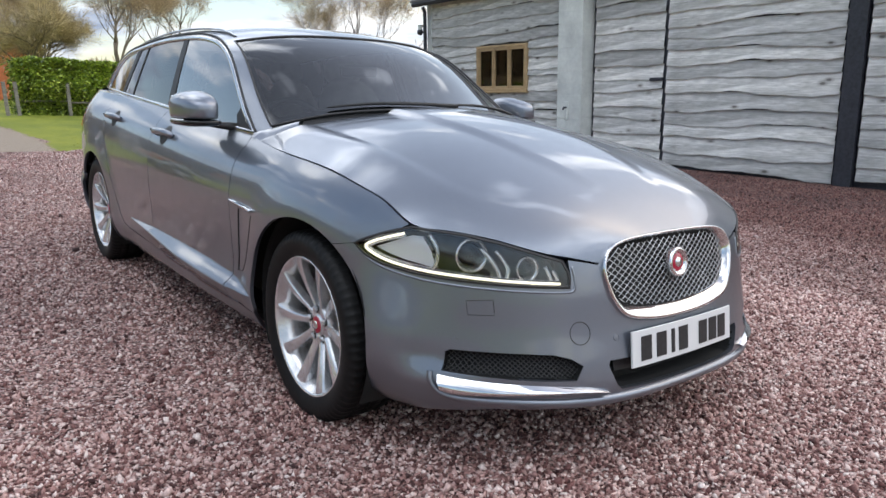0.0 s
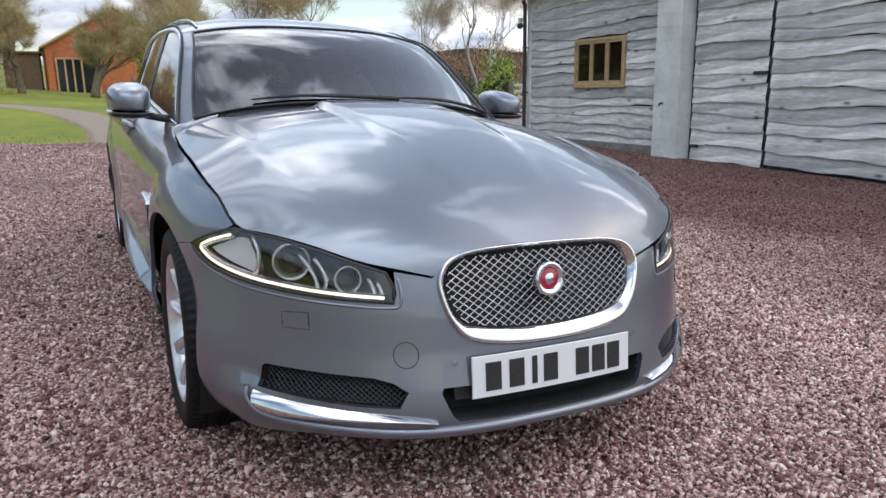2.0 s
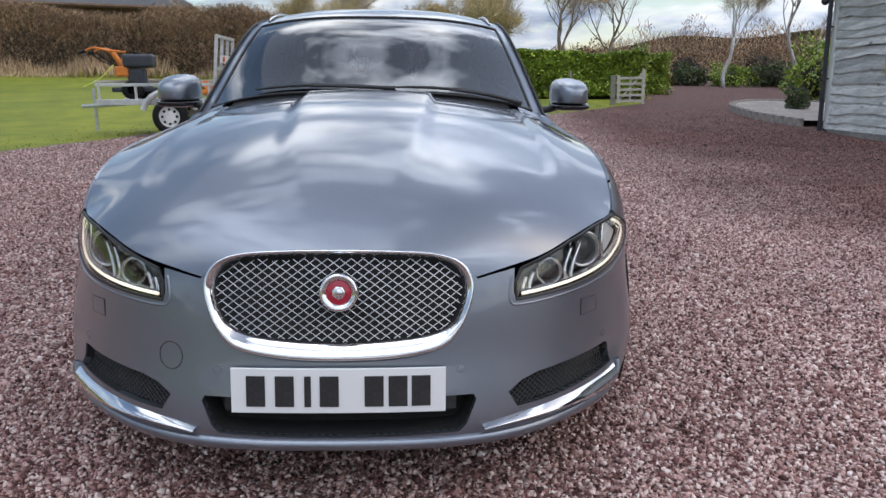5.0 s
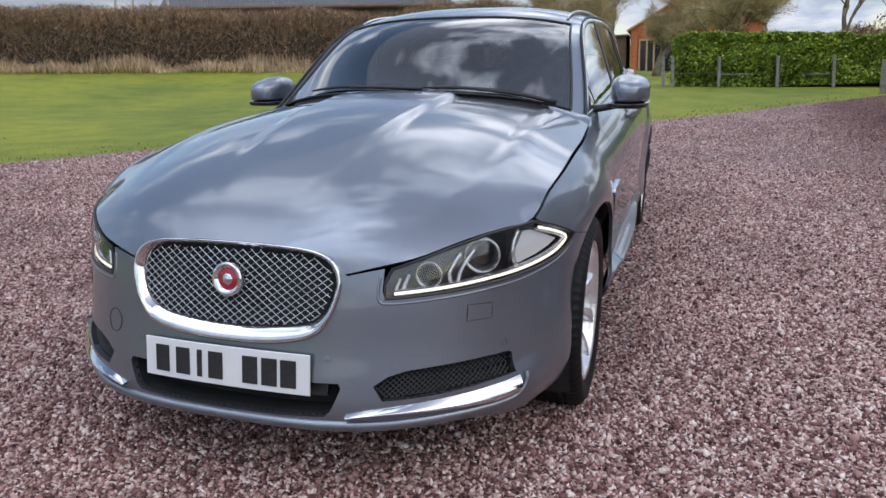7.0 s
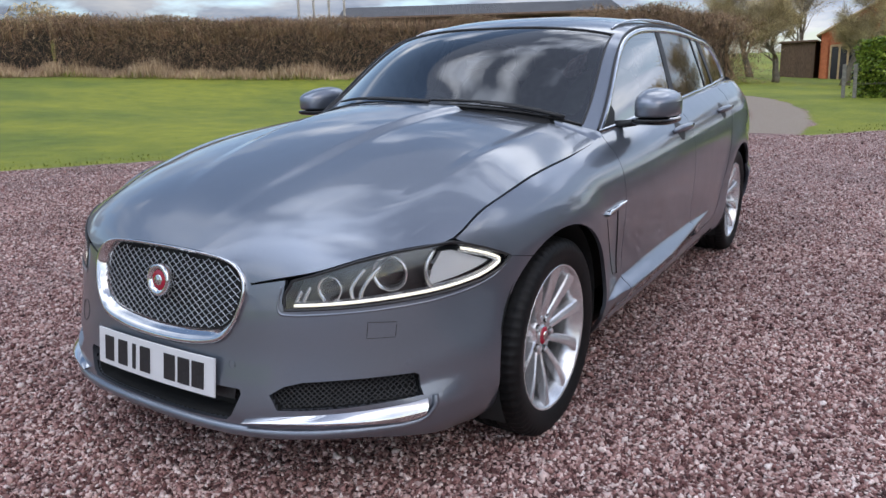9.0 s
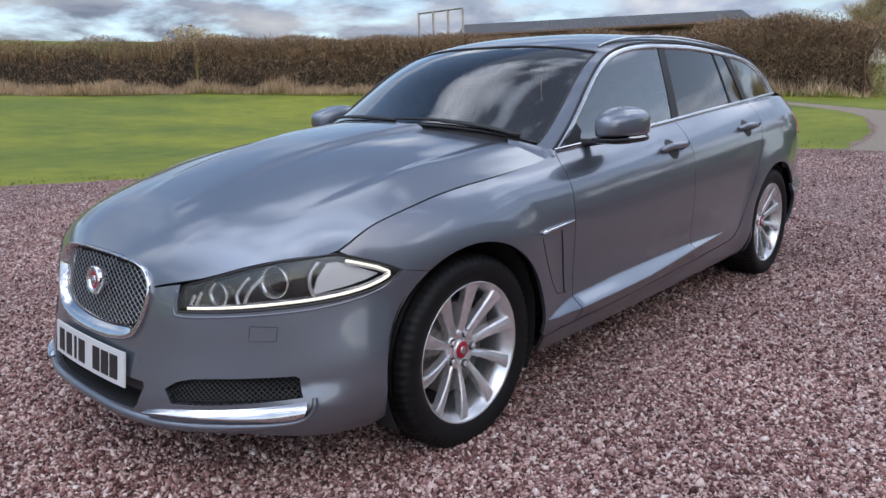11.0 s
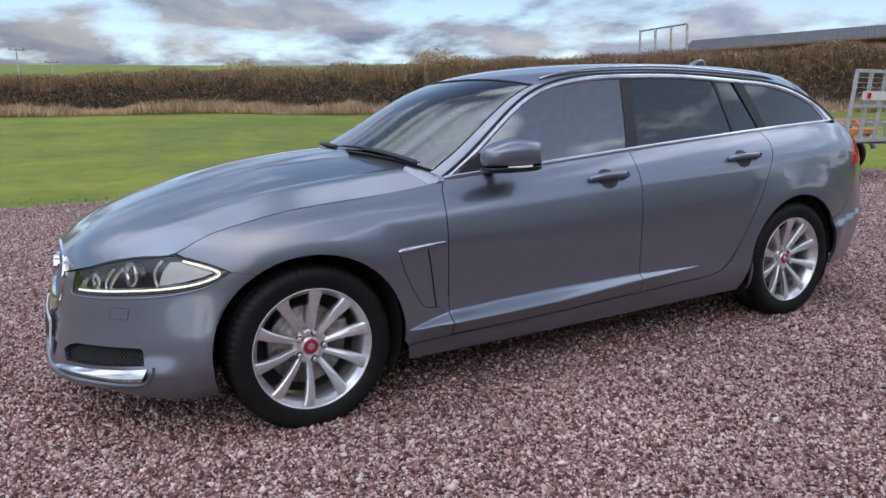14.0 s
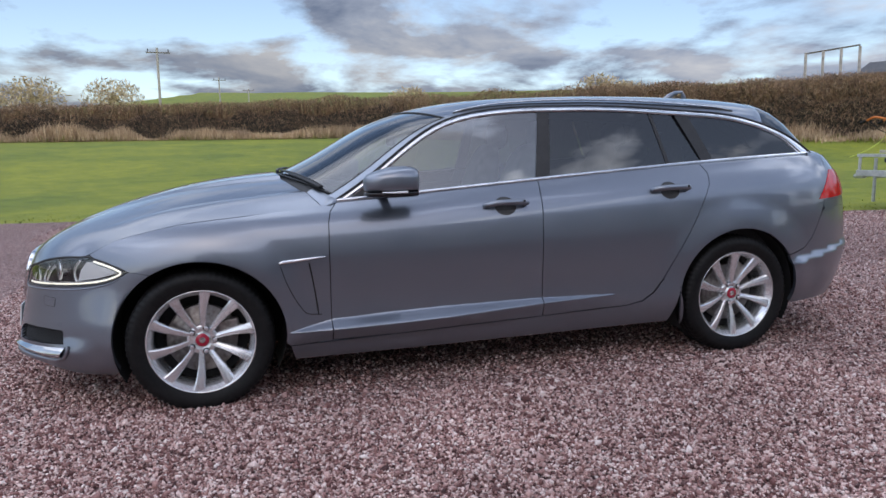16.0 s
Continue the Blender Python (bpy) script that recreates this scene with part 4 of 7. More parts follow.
def lawn_tufts():
    """Grass blades that stand up from the lawn, thick along its ragged edge."""
    rnd = np.random.default_rng(77)
    n = 160000
    x, y = rnd.uniform(-24, 7.5, n), rnd.uniform(-12, 22, n)
    lawn = lawn_depth(x, y)
    onpath = np.abs(x + 0.2 + 0.055 * np.maximum(y - 13, 0) ** 2) < 0.95
    ragged = 0.18 * np.array([noise.noise((a * 0.7, b * 0.7, 3.1)) for a, b in zip(x, y)])
    keep = (lawn > ragged) & ~((onpath) & (y > 11.4)) & (y < 19.0) & (rnd.random(n) < np.exp(-np.maximum(lawn, 0) / 0.45))
    x, y, lawn = x[keep], y[keep], lawn[keep]
    n = len(x)
    h = 0.018 + 0.026 * rnd.random(n) + 0.03 * (lawn < 0.3) * rnd.random(n)
    ax = np.stack([rnd.normal(size=n) * 0.55, rnd.normal(size=n) * 0.55, np.ones(n)], 1)
    v, f = blades(np.stack([x, y, ground_z(x, y) + h * 0.4], 1), ax, h, 0.012 + 0.012 * rnd.random(n), rnd)
    tagged(quads("lawn_grass", v, f, GREENGRASS), "short ragged green lawn grass", "grass", kind="stuff")


lawn_tufts()

# ---- planter, gate, house, shed, poles ----
BRICK_C = grained("orange_brick", [(0.3, (0.42, 0.115, 0.045)), (0.7, (0.62, 0.20, 0.085))], 6, 0.85, 0.3, 0.01)
GATE_WOOD = grained("pale_gate_wood", [(0.3, (0.38, 0.34, 0.29)), (0.7, (0.60, 0.56, 0.49))], 9, 0.85, 0.4, 0.005, stretch=(1, 1, 5))
KERB = grained("stone_kerb", [(0.3, (0.22, 0.19, 0.17)), (0.7, (0.40, 0.36, 0.33))], 9, 0.85, 0.4, 0.008)
SHED_WOOD = grained("brown_shed_boards", [(0.3, (0.09, 0.055, 0.035)), (0.7, (0.20, 0.125, 0.08))], 5, 0.8, 0.4, 0.01, stretch=(5, 5, 1))
WINDOW_DARK = material("dark_window", (0.02, 0.022, 0.025), 0.1)
TILE_C = grained("brown_roof_tiles", [(0.3, (0.12, 0.07, 0.05)), (0.7, (0.24, 0.15, 0.11))], 9, 0.85, 0.5, 0.02)


def build_planter():
    p = tagged(empty("planter_bed"), "raised gravel bed with a stone kerb by the barn", "planter")
    pts = [(8.45, 12.75), (8.05, 14.2), (8.3, 16.0), (9.6, 17.2), (11.2, 16.8)]
    pts = smooth_line(pts, 6)
    n = len(pts)
    for i in range(0, n - 1):
        (a, b), (c, d) = pts[i], pts[i + 1]
        z = gz((a + c) / 2, (b + d) / 2)
        ang = math.degrees(math.atan2(d - b, c - a))
        part("kerb_stone", box(math.hypot(c - a, d - b) - 0.012, 0.12, 0.22, (0, 0, 0), 0.015), KERB, p).matrix_local = pose((a + c) / 2, (b + d) / 2, z + 0.06, 0, 0, ang)
    ring = [(a, b, gz(a, b) + 0.13) for a, b in pts] + [(11.2, 12.9, gz(11.2, 12.9) + 0.13)]
    part("bed", (ring, [tuple(range(len(ring)))]), KERB, p)
    bush("box_ball", 9.6, 15.2, 0.33, 0.33, 2600, 9, SHRUB, "clipped box ball in a gravel bed", 0.05, gz(9.6, 15.2) + 0.12)


def build_gate(x, y, turn, width, label, tall=1.0):
    g = tagged(empty("field_gate", pose(x, y, gz(x, y) - 0.02, 0, 0, turn) @ Matrix.Diagonal((1, 1, tall, 1))), label, "gate", group="drive gates")
    part("post", box(0.13, 0.13, 1.10, (-0.08, 0, 0.52), 0.012), FENCE, g)
    part("hanging_stile", box(0.09, 0.06, 0.98, (0.06, 0, 0.58), 0.01), GATE_WOOD, g)
    part("closing_stile", box(0.08, 0.06, 1.22, (width, 0, 0.66), 0.01), GATE_WOOD, g)
    for k in range(5):
        part("bar", box(width - 0.13, 0.035, 0.085, (width / 2 + 0.03, 0, 0.16 + 0.20 * k), 0.008), GATE_WOOD, g)
    part("brace", tube([(0.10, 0.04, 0.2), (width - 0.02, 0.04, 1.15)], 0.032, 6), GATE_WOOD, g)
    part("middle_stile", box(0.06, 0.03, 0.86, (width * 0.52, 0.035, 0.56), 0.006), GATE_WOOD, g)


def build_house():
    h = tagged(empty("brick_house", pose(1.45, 40.0, gz(1.45, 40.0) - 0.1, 0, 0, 2)), "orange brick gabled house with oak-framed glazed doors", "house")
    w, d, e, r = 3.35, 7.0, 2.5, 4.4
    vs = [(-w, 0, 0), (w, 0, 0), (w, 0, e), (0, 0, r), (-w, 0, e)]
    vs += [(x, d, z) for x, _, z in vs]
    part("wall", (vs, [(0, 1, 2, 3, 4), (9, 8, 7, 6, 5)] + [(i, 5 + i, 5 + (i + 1) % 5, (i + 1) % 5) for i in range(5)]), BRICK_C, h, "orange brick wall")
    for s in (1, -1):
        v = [(0, -0.15, r + 0.06), (s * (w + 0.2), -0.15, e - 0.10), (s * (w + 0.2), d + 0.2, e - 0.10), (0, d + 0.2, r + 0.06)]
        v += [(a, b, c + 0.10) for a, b, c in v]
        part("roof", (v, [(0, 3, 2, 1), (4, 5, 6, 7), (0, 1, 5, 4), (1, 2, 6, 5), (2, 3, 7, 6), (3, 0, 4, 7)]), TILE_C, h, "brown tiled roof")
        part("bargeboard", tube([(0, -0.17, r + 0.08), (s * (w + 0.2), -0.17, e - 0.08)], 0.07, 4), OAK, h)
    door = empty("glazed_door")
    door.parent = h
    for x in (-2.68, -2.30, -1.92):
        part("pane", box(0.30, 0.04, 1.75, (x, -0.02, 0.98), 0.004), WINDOW_DARK, door)
    for x in (-2.88, -2.49, -2.11, -1.72):
        part("frame", box(0.09, 0.09, 1.9, (x, -0.045, 1.0), 0.008), OAK, door)
    part("frame", box(1.06, 0.088, 0.09, (-2.3, -0.045, 1.92), 0.008), OAK, door)
    part("porch_recess", box(0.62, 0.04, 1.75, (-1.35, -0.015, 0.98), 0.004), WINDOW_DARK, h)
    part("porch_post", box(0.11, 0.11, 2.0, (-0.98, -0.07, 1.0), 0.01), OAK, h)
    part("buttress", box(0.30, 0.12, 2.3, (-3.15, -0.06, 1.15), 0.01), BRICK_C, h)
    sh = tagged(empty("lean_to"), "low dark timber lean-to beside a brick house", "shed")
    part("wall", box(1.6, 3.0, 1.8, (-2.95, 41.5, gz(-2.9, 41.5) + 0.80), 0.02), SHED_WOOD, sh)
    part("roof", box(1.8, 3.3, 0.10, (-2.95, 41.5, gz(-2.9, 41.5) + 1.76), 0.02), TILE_C, sh)


def build_shed():
    a, b = Vector((-22.4, 27.6)), Vector((-11.0, 34.8))
    d = (b - a).normalized()
    n = Vector((-d.y, d.x))
    s = tagged(empty("long_shed"), "long low brown timber shed with a sheeted roof", "shed")
    z0, eave, ridge = gz(-18, 30) - 0.5, 5.1, 5.8
    back = n * 5.0

    def p(q, z):
        return (q.x, q.y, z)
    q = [a, b, b + back, a + back]
    mid_a, mid_b = a + back / 2, b + back / 2
    vs = [p(k, z0) for k in q] + [p(k, eave) for k in q] + [p(mid_a, ridge - 0.15), p(mid_b, ridge - 0.15)]
    part("wall", (vs, [(0, 1, 5, 4), (1, 2, 6, 9, 5), (2, 3, 7, 6), (3, 0, 4, 8, 7)]), SHED_WOOD, s, "brown boarded wall")
    for base, up in ((a - n * 0.5 - d * 0.4, mid_a - d * 0.4), (a + back + n * 0.5 - d * 0.4, mid_a - d * 0.4)):
        L = d * ((b - a).length + 0.9)
        vs, fs, m = [], [], 240
        for i in range(m + 1):
            o = L * (i / m)
            w = 0.016 * (1 if i % 2 else -1)
            vs += [p(base + o, eave - 0.12 + w), p(up + o, ridge + w)]
        fs = [(2 * i, 2 * i + 2, 2 * i + 3, 2 * i + 1) for i in range(m)]
        part("roof_sheet", (vs, fs), ROOF_FELT, s, "dark corrugated roof sheet")
    part("fascia", tube([p(a - n * 0.5 - d * 0.4, eave - 0.2), p(b - n * 0.5 + d * 0.5, eave - 0.2)], 0.09, 5), SHED_WOOD, s)
    for k in range(6):
        o = a + d * (1.2 + 2.6 * k) - n * 0.02
        win = box(1.1, 0.05, 0.5, (0, 0, 0), 0.01)
        part("window", win, WINDOW_DARK, s).matrix_local = pose(o.x, o.y, eave - 0.75, 0, 0, math.degrees(math.atan2(d.y, d.x)))
    fr = tagged(empty("pole_frame"), "tall frame of pale wooden posts behind the hedge", "frame")
    c, e = Vector((-23.3, 25.1)), Vector((-21.2, 26.0))
    for k in range(4):
        q = c + (e - c) * (k / 3)
        part("post", tube([p(q, gz(q.x, q.y)), p(q, 6.0)], 0.06, 7), GATE_WOOD, fr)
    part("rail", tube([p(c, 5.95), p(e, 6.05)], 0.04, 6), FENCE, fr)


def build_poles():
    for x, y, top, r, arm in ((-85.0, -8.2, 14.6, 0.14, True), (-150.0, -3.0, 19.0, 0.13, True), (-175.0, 3.0, 19.5, 0.13, True)):
        po = tagged(empty("telegraph_pole"), "wooden telegraph pole with a cross arm", "pole")
        z = gz(x, y)
        part("pole", tube([(x, y, z), (x + 0.1, y - 0.1, top)], [r * 1.2, r * 0.85], 8), GATE_WOOD, po)
        part("cross_arm", box(0.14, 2.6, 0.14, (x, y, top - 0.5), 0.02), FENCE, po)
        for k in (-1.1, 0.0, 1.1):
            part("insulator", tube([(x, y + k, top - 0.42), (x, y + k, top - 0.1)], 0.05, 6), STEEL, po)


build_planter()
build_gate(5.55, 16.9, -17, 0.70, "pale weathered five-bar gate standing open at a hedge end", 0.74)
build_gate(11.4, 17.2, 40, 1.6, "pale weathered five-bar gate standing open beside a laurel")
build_house()
build_shed()
build_poles()

# ---- the trailer with its machine ----
GALV = grained("galvanised_steel", [(0.3, (0.42, 0.43, 0.43)), (0.7, (0.60, 0.61, 0.61))], 16, 0.5, 0.15, 0.003, metal=0.4)
ORANGE = grained("orange_machine_paint", [(0.3, (0.62, 0.16, 0.02)), (0.7, (0.75, 0.24, 0.04))], 10, 0.45, 0.1, 0.002)
WHITE_RIM = grained("white_rim", [(0.3, (0.60, 0.60, 0.58)), (0.7, (0.72, 0.72, 0.70))], 20, 0.5, 0.1, 0.002)


def build_trailer():
    """A flat plant trailer: bed along x, its ramp raised at the end towards the car."""
    tx, ty = -4.72, 10.36
    base = pose(tx, ty, gz(tx, ty) + 0.04, 0, 1.0, 0.5) @ Matrix.Diagonal((1, 0.8, 1, 1))
    t = tagged(empty("plant_trailer", base), "galvanised plant trailer with its mesh ramp raised", "trailer")
    part("deck", box(1.8, 1.45, 0.05, (0.62, 0, 0.53), 0.006), FENCE, t, "worn timber deck")
    for y in (-0.74, 0.74):
        part("side_rail", box(1.9, 0.05, 0.10, (0.6, y, 0.52), 0.008), GALV, t)
        part("top_rail", box(1.9, 0.04, 0.05, (0.6, y, 0.80), 0.006), GALV, t)
        for x in (-0.3, 0.3, 0.9, 1.5):
            part("stanchion", box(0.04, 0.035, 0.28, (x, y, 0.66), 0.005), GALV, t)
        part("mudguard", tube([(0.86 + 0.45 * math.cos(a), y * 1.17, 0.30 + 0.40 * math.sin(a)) for a in np.linspace(0.25, 2.9, 9)], 0.05, 6, False, 1.0), GALV, t)
        for x in (0.86,):
            wh = empty("trailer_wheel")
            wh.parent = t
            wh.matrix_local = pose(x, y * 1.17, 0.285, 0, 0, 90)
            part("tyre", lathe([(0.17, -0.07), (0.22, -0.085), (0.265, -0.075), (0.285, -0.05), (0.285, 0.05), (0.265, 0.075), (0.22, 0.085), (0.17, 0.07)], 36), RUBBER, wh, "", True)
            part("rim", lathe([(0.172, 0.06), (0.15, 0.03), (0.09, 0.05), (0.05, 0.055), (0.0001, 0.06)], 24), WHITE_RIM, wh, "", True)
            part("rim", lathe([(0.172, -0.06), (0.15, -0.03), (0.09, -0.05), (0.05, -0.055), (0.0001, -0.06)], 24), WHITE_RIM, wh, "", True)
            for side in (0.052, -0.052):
                for k in range(8):
                    a = 2 * math.pi * k / 8
                    slot = part("rim_slot", tube([(side - 0.012, 0, 0), (side + 0.012, 0, 0)], 0.022, 8), DARK, wh)
                    slot.location = (0, 0.118 * math.cos(a), 0.118 * math.sin(a))
    part("top_beam", box(2.2, 0.06, 0.05, (0.4, 0.3, 0.86), 0.008), GATE_WOOD, t, "loose wooden beam laid along the trailer")
    part("drawbar", tube([(-0.3, -0.6, 0.47), (-0.75, -0.25, 0.45)], 0.04, 6), GALV, t)
    part("drawbar", tube([(-0.3, 0.6, 0.47), (-0.75, 0.25, 0.45)], 0.04, 6), GALV, t)
    part("jockey_wheel", tube([(-0.7, 0.2, 0.02), (-0.7, 0.2, 0.75)], 0.03, 8), GALV, t)
    ramp_ = empty("ramp")
    ramp_.parent = t
    ramp_.matrix_local = pose(1.56, 0, 0.52, 0, 6, 0)
    for y in (-0.70, -0.235, 0.235, 0.70):
        part("ramp_bar", box(0.05, 0.05, 1.08, (0, y, 0.54), 0.006), GALV, ramp_)
    for z in (0.02, 0.54, 1.06):
        part("ramp_bar", box(0.045, 1.35, 0.05, (0, 0, z), 0.006), GALV, ramp_)
    vs, fs = [], []
    for k in range(14):
        z = 0.06 + 0.98 * k / 13
        v, f = tube([(0, -0.68, z), (0, 0.68, z)], 0.0035, 4)
        o = len(vs)
        vs += v
        fs += [tuple(i + o for i in q) for q in f]
    part("ramp_mesh", (vs, fs), GALV, ramp_)
    part("ramp_board", box(0.02, 1.15, 0.13, (0.04, 0.10, 0.70), 0.003), WHITE_PLATE, ramp_, "white marker board")
    for y in (-0.30, 0.50):
        part("marker_bar", box(0.006, 0.12, 0.09, (0.055, y, 0.70), 0.001), RED_LENS, ramp_)
    # cultivator standing on the deck, its handlebars towards the drawbar
    m = tagged(empty("motor_cultivator", base @ pose(0.06, 0, 0.56) @ Matrix.Diagonal((0.68, 0.68, 0.57, 1))), "orange motor cultivator with a black engine on a trailer", "cultivator")
    part("chassis", box(2.2, 0.55, 0.14, (0.62, 0, 0.28), 0.03), STEEL, m)
    part("gearbox", box(0.42, 0.34, 0.62, (0.12, 0, 0.60), 0.07, 3), STEEL, m, "black gear case")
    part("engine", box(0.74, 0.52, 0.40, (0.20, 0, 1.12), 0.09, 3), STEEL, m, "black engine cover")
    part("fuel_cap", tube([(0.10, 0, 1.31), (0.10, 0, 1.37)], 0.06, 10), RUBBER, m)
    part("engine_mount", box(0.34, 0.40, 0.30, (-0.22, 0, 0.82), 0.05, 2), ORANGE, m, "orange mounting block")
    part("column", tube([(-0.18, 0, 0.90), (-0.34, 0, 1.18), (-0.48, 0, 1.42)], [0.09, 0.07, 0.06], 8), ORANGE, m, "orange handle column")
    part("cross_bar", tube([(-0.46, -0.26, 1.40), (-0.46, 0.26, 1.40)], 0.035, 8), ORANGE, m)
    for y in (-0.26, 0.26):
        bar_ = part("handlebar", tube(smooth_line([(-0.20, y, 1.40), (-0.46, y, 1.42), (-0.80, y * 1.15, 1.50), (-1.02, y * 1.25, 1.40)], 5), 0.028, 8), ORANGE, m, "orange handlebar", True)
        part("grip", tube([(-1.00, y * 1.24, 1.41), (-1.16, y * 1.30, 1.34)], 0.040, 8), RUBBER, bar_, "black rubber grip")
        part("control_cable", tube(smooth_line([(-0.98, y * 1.2, 1.44), (-0.70, y, 1.16), (-0.36, y * 0.6, 0.98), (-0.10, y * 0.4, 0.94)], 5), 0.014, 5), RUBBER, m, "", True)
    part("lashing_strap", tube(smooth_line([(-0.36, -0.32, 1.0), (-0.62, -0.60, 0.62), (-0.95, -0.95, 0.36)], 5), [0.03] * 11, 5, False, 0.35), STRAP, m, "yellow-green lashing strap")
    part("cutter_deck", box(0.62, 1.05, 0.16, (1.84, 0, 0.20), 0.05, 3), ORANGE, m, "orange cutter deck")
    part("fender", box(0.55, 0.98, 0.06, (1.12, 0, 0.50), 0.02), ORANGE, m)
    for y in (-0.46, 0.30):
        part("lift_arm", tube([(1.37, y, 0.34), (1.77, y, 0.50), (1.97, y, 0.24), (2.12, y, 0.08)], 0.05, 6), ORANGE, m, "orange steel lift arm")
    for x, r in ((0.10, 0.27), (1.30, 0.20)):
        for y in (-0.43, 0.43):
            w = part("wheel", lathe([(r * 0.45, -0.09), (r * 0.9, -0.10), (r, -0.07), (r, 0.07), (r * 0.9, 0.10), (r * 0.45, 0.09), (0.0001, 0.05)], 24), RUBBER, m, "", True)
            w.matrix_local = pose(x, y, r, 0, 0, 90)


build_trailer()

# ---- the car: its surfaces, metres from the middle of the front axle, y to the rear ----
from mathutils import geometry


def spl(xs, ys):
    """A natural cubic spline through the points, held level outside them."""
    xs, ys = np.array(xs, float), np.array(ys, float)
    n, h = len(xs), np.diff(xs)
    a, r = np.eye(n), np.zeros(n)
    for i in range(1, n - 1):
        a[i, i - 1], a[i, i], a[i, i + 1] = h[i - 1], 2 * (h[i - 1] + h[i]), h[i]
        r[i] = 6 * ((ys[i + 1] - ys[i]) / h[i] - (ys[i] - ys[i - 1]) / h[i - 1])
    m = np.linalg.solve(a, r)

    def f(x):
        x = np.clip(np.asarray(x, float), xs[0], xs[-1])
        i = np.clip(np.searchsorted(xs, x) - 1, 0, n - 2)
        p, q = (xs[i + 1] - x) / h[i], (x - xs[i]) / h[i]
        return p * ys[i] + q * ys[i + 1] + ((p ** 3 - p) * m[i] + (q ** 3 - q) * m[i + 1]) * h[i] ** 2 / 6
    return f


def step(a, b, x):
    q = np.clip((np.asarray(x, float) - a) / (b - a), 0, 1)
    return q * q * (3 - 2 * q)


YC, YR = 0.35, 2.9
belt = spl([-1, 0.0, 0.66, 1.1, 1.8, 2.6, 3.35, 3.8], [0.90, 0.915, 0.937, 0.965, 1.015, 1.065, 1.098, 1.11])
prof = spl([0.16, 0.20, 0.26, 0.32, 0.38, 0.46, 0.55, 0.64, 0.72, 0.80, 0.87, 0.93, 0.97, 1.0, 1.04],
           [0.815, 0.852, 0.880, 0.893, 0.895, 0.893, 0.897, 0.901, 0.901, 0.892, 0.873, 0.838, 0.800, 0.765, 0.71])
nose = spl([0.16, 0.20, 0.25, 0.33, 0.45, 0.55, 0.65, 0.73, 0.80, 0.90, 1.0],
           [0.86, 0.905, 0.925, 0.915, 0.885, 0.865, 0.84, 0.81, 0.765, 0.68, 0.55])
tail = spl([0.16, 0.25, 0.35, 0.55, 0.75, 0.95, 1.1], [0.95, 1.02, 1.08, 1.12, 1.10, 1.06, 0.98])


def swage_top(y):
    return np.interp(y, [0.40, 0.46, 0.62, 0.90, 1.19, 1.68, 2.17], [0.335, 0.352, 0.385, 0.396, 0.404, 0.406, 0.391])


def swage_low(y):
    return np.interp(y, [0.40, 0.46, 0.62, 0.90, 1.19, 1.68, 2.17], [0.335, 0.334, 0.338, 0.345, 0.354, 0.378, 0.391])


def half_width(y, z):
    b = belt(y)
    zn = np.where(z < 0.6, z, 0.6 + (z - 0.6) * 0.4 / (b - 0.6))
    w = prof(zn)
    # a facet that faces up along the foot of the doors, and one from the bumper blade to the arch
    top, low = swage_top(y), swage_low(y)
    tall = np.maximum(top - low, 1e-4)
    up = np.clip((top - z) / tall, 0, 1)
    out = 0.5 * up + 0.5 * up * up * (3 - 2 * up) - 0.85 * np.clip((low - z) / 0.085, 0, 1)
    w = w + 1.05 * np.maximum(top - low, 0) * out
    w = w + 0.024 * (1 - np.clip((z - 0.305) / 0.05, 0, 1)) * step(-0.80, -0.62, y) * (1 - step(-0.58, -0.44, y))
    w = w + 0.006 * step(0.4, 1.4, y)
    # ledge along the rear bumper
    ledge = 0.520 + 0.14 * (y - 3.285)
    w = w + (0.024 * (1 - np.clip((z - ledge + 0.032) / 0.032, 0, 1)) - 0.030 * np.clip((ledge - 0.05 - z) / 0.18, 0, 1)) * step(3.20, 3.34, y)
    # square lower corners of the bumper, flared arches
    w = w + 0.042 * np.exp(-((y + 0.45) / 0.19) ** 2) * (1 - step(0.40, 0.62, z)) + 0.010 * np.exp(-((y + 0.40) / 0.18) ** 2) * step(0.40, 0.62, z) * (1 - step(0.72, 0.86, z))
    for wy in (0.0, 2.909):
        r = np.hypot(y - wy, z - 0.325)
        w = w + 0.019 * (1 - step(0.385, 0.57, r)) * step(0.10, 0.34, z)
    return w


_th = np.linspace(0, np.pi / 2, 2001)
_P, _Q = 3.2, 2.6
_fx, _fy = np.sin(_th) ** (2 / _P), np.cos(_th) ** (2 / _Q)
_fs = np.concatenate(([0], np.cumsum(np.hypot(np.diff(_fx) * 0.91, np.diff(_fy) * 1.225))))
SC = _fs[-1]
_rx, _ry = np.cos(_th) ** (2 / 3.2), np.sin(_th) ** (2 / 3.0)
_rs = np.concatenate(([0], np.cumsum(np.hypot(np.diff(_rx) * 0.91, np.diff(_ry) * 1.11))))
SR = SC + YR - YC


def body(s, z):
    """The skin of the lower body: s metres round from the middle of the nose, z up."""
    s, z = np.broadcast_arrays(np.asarray(s, float), np.asarray(z, float))
    u, v = np.interp(s, _fs, _fx), np.interp(s, _fs, _fy)
    ru, rv = np.interp(s - SR, _rs, _rx), np.interp(s - SR, _rs, _ry)
    y = np.where(s < SC, YC - v * (YC + nose(z)), np.where(s < SR, YC + s - SC, YR + rv * tail(z)))
    x = half_width(y, z) * np.where(s < SC, u, np.where(s < SR, 1.0, ru))
    return np.stack([x, y, z], -1)


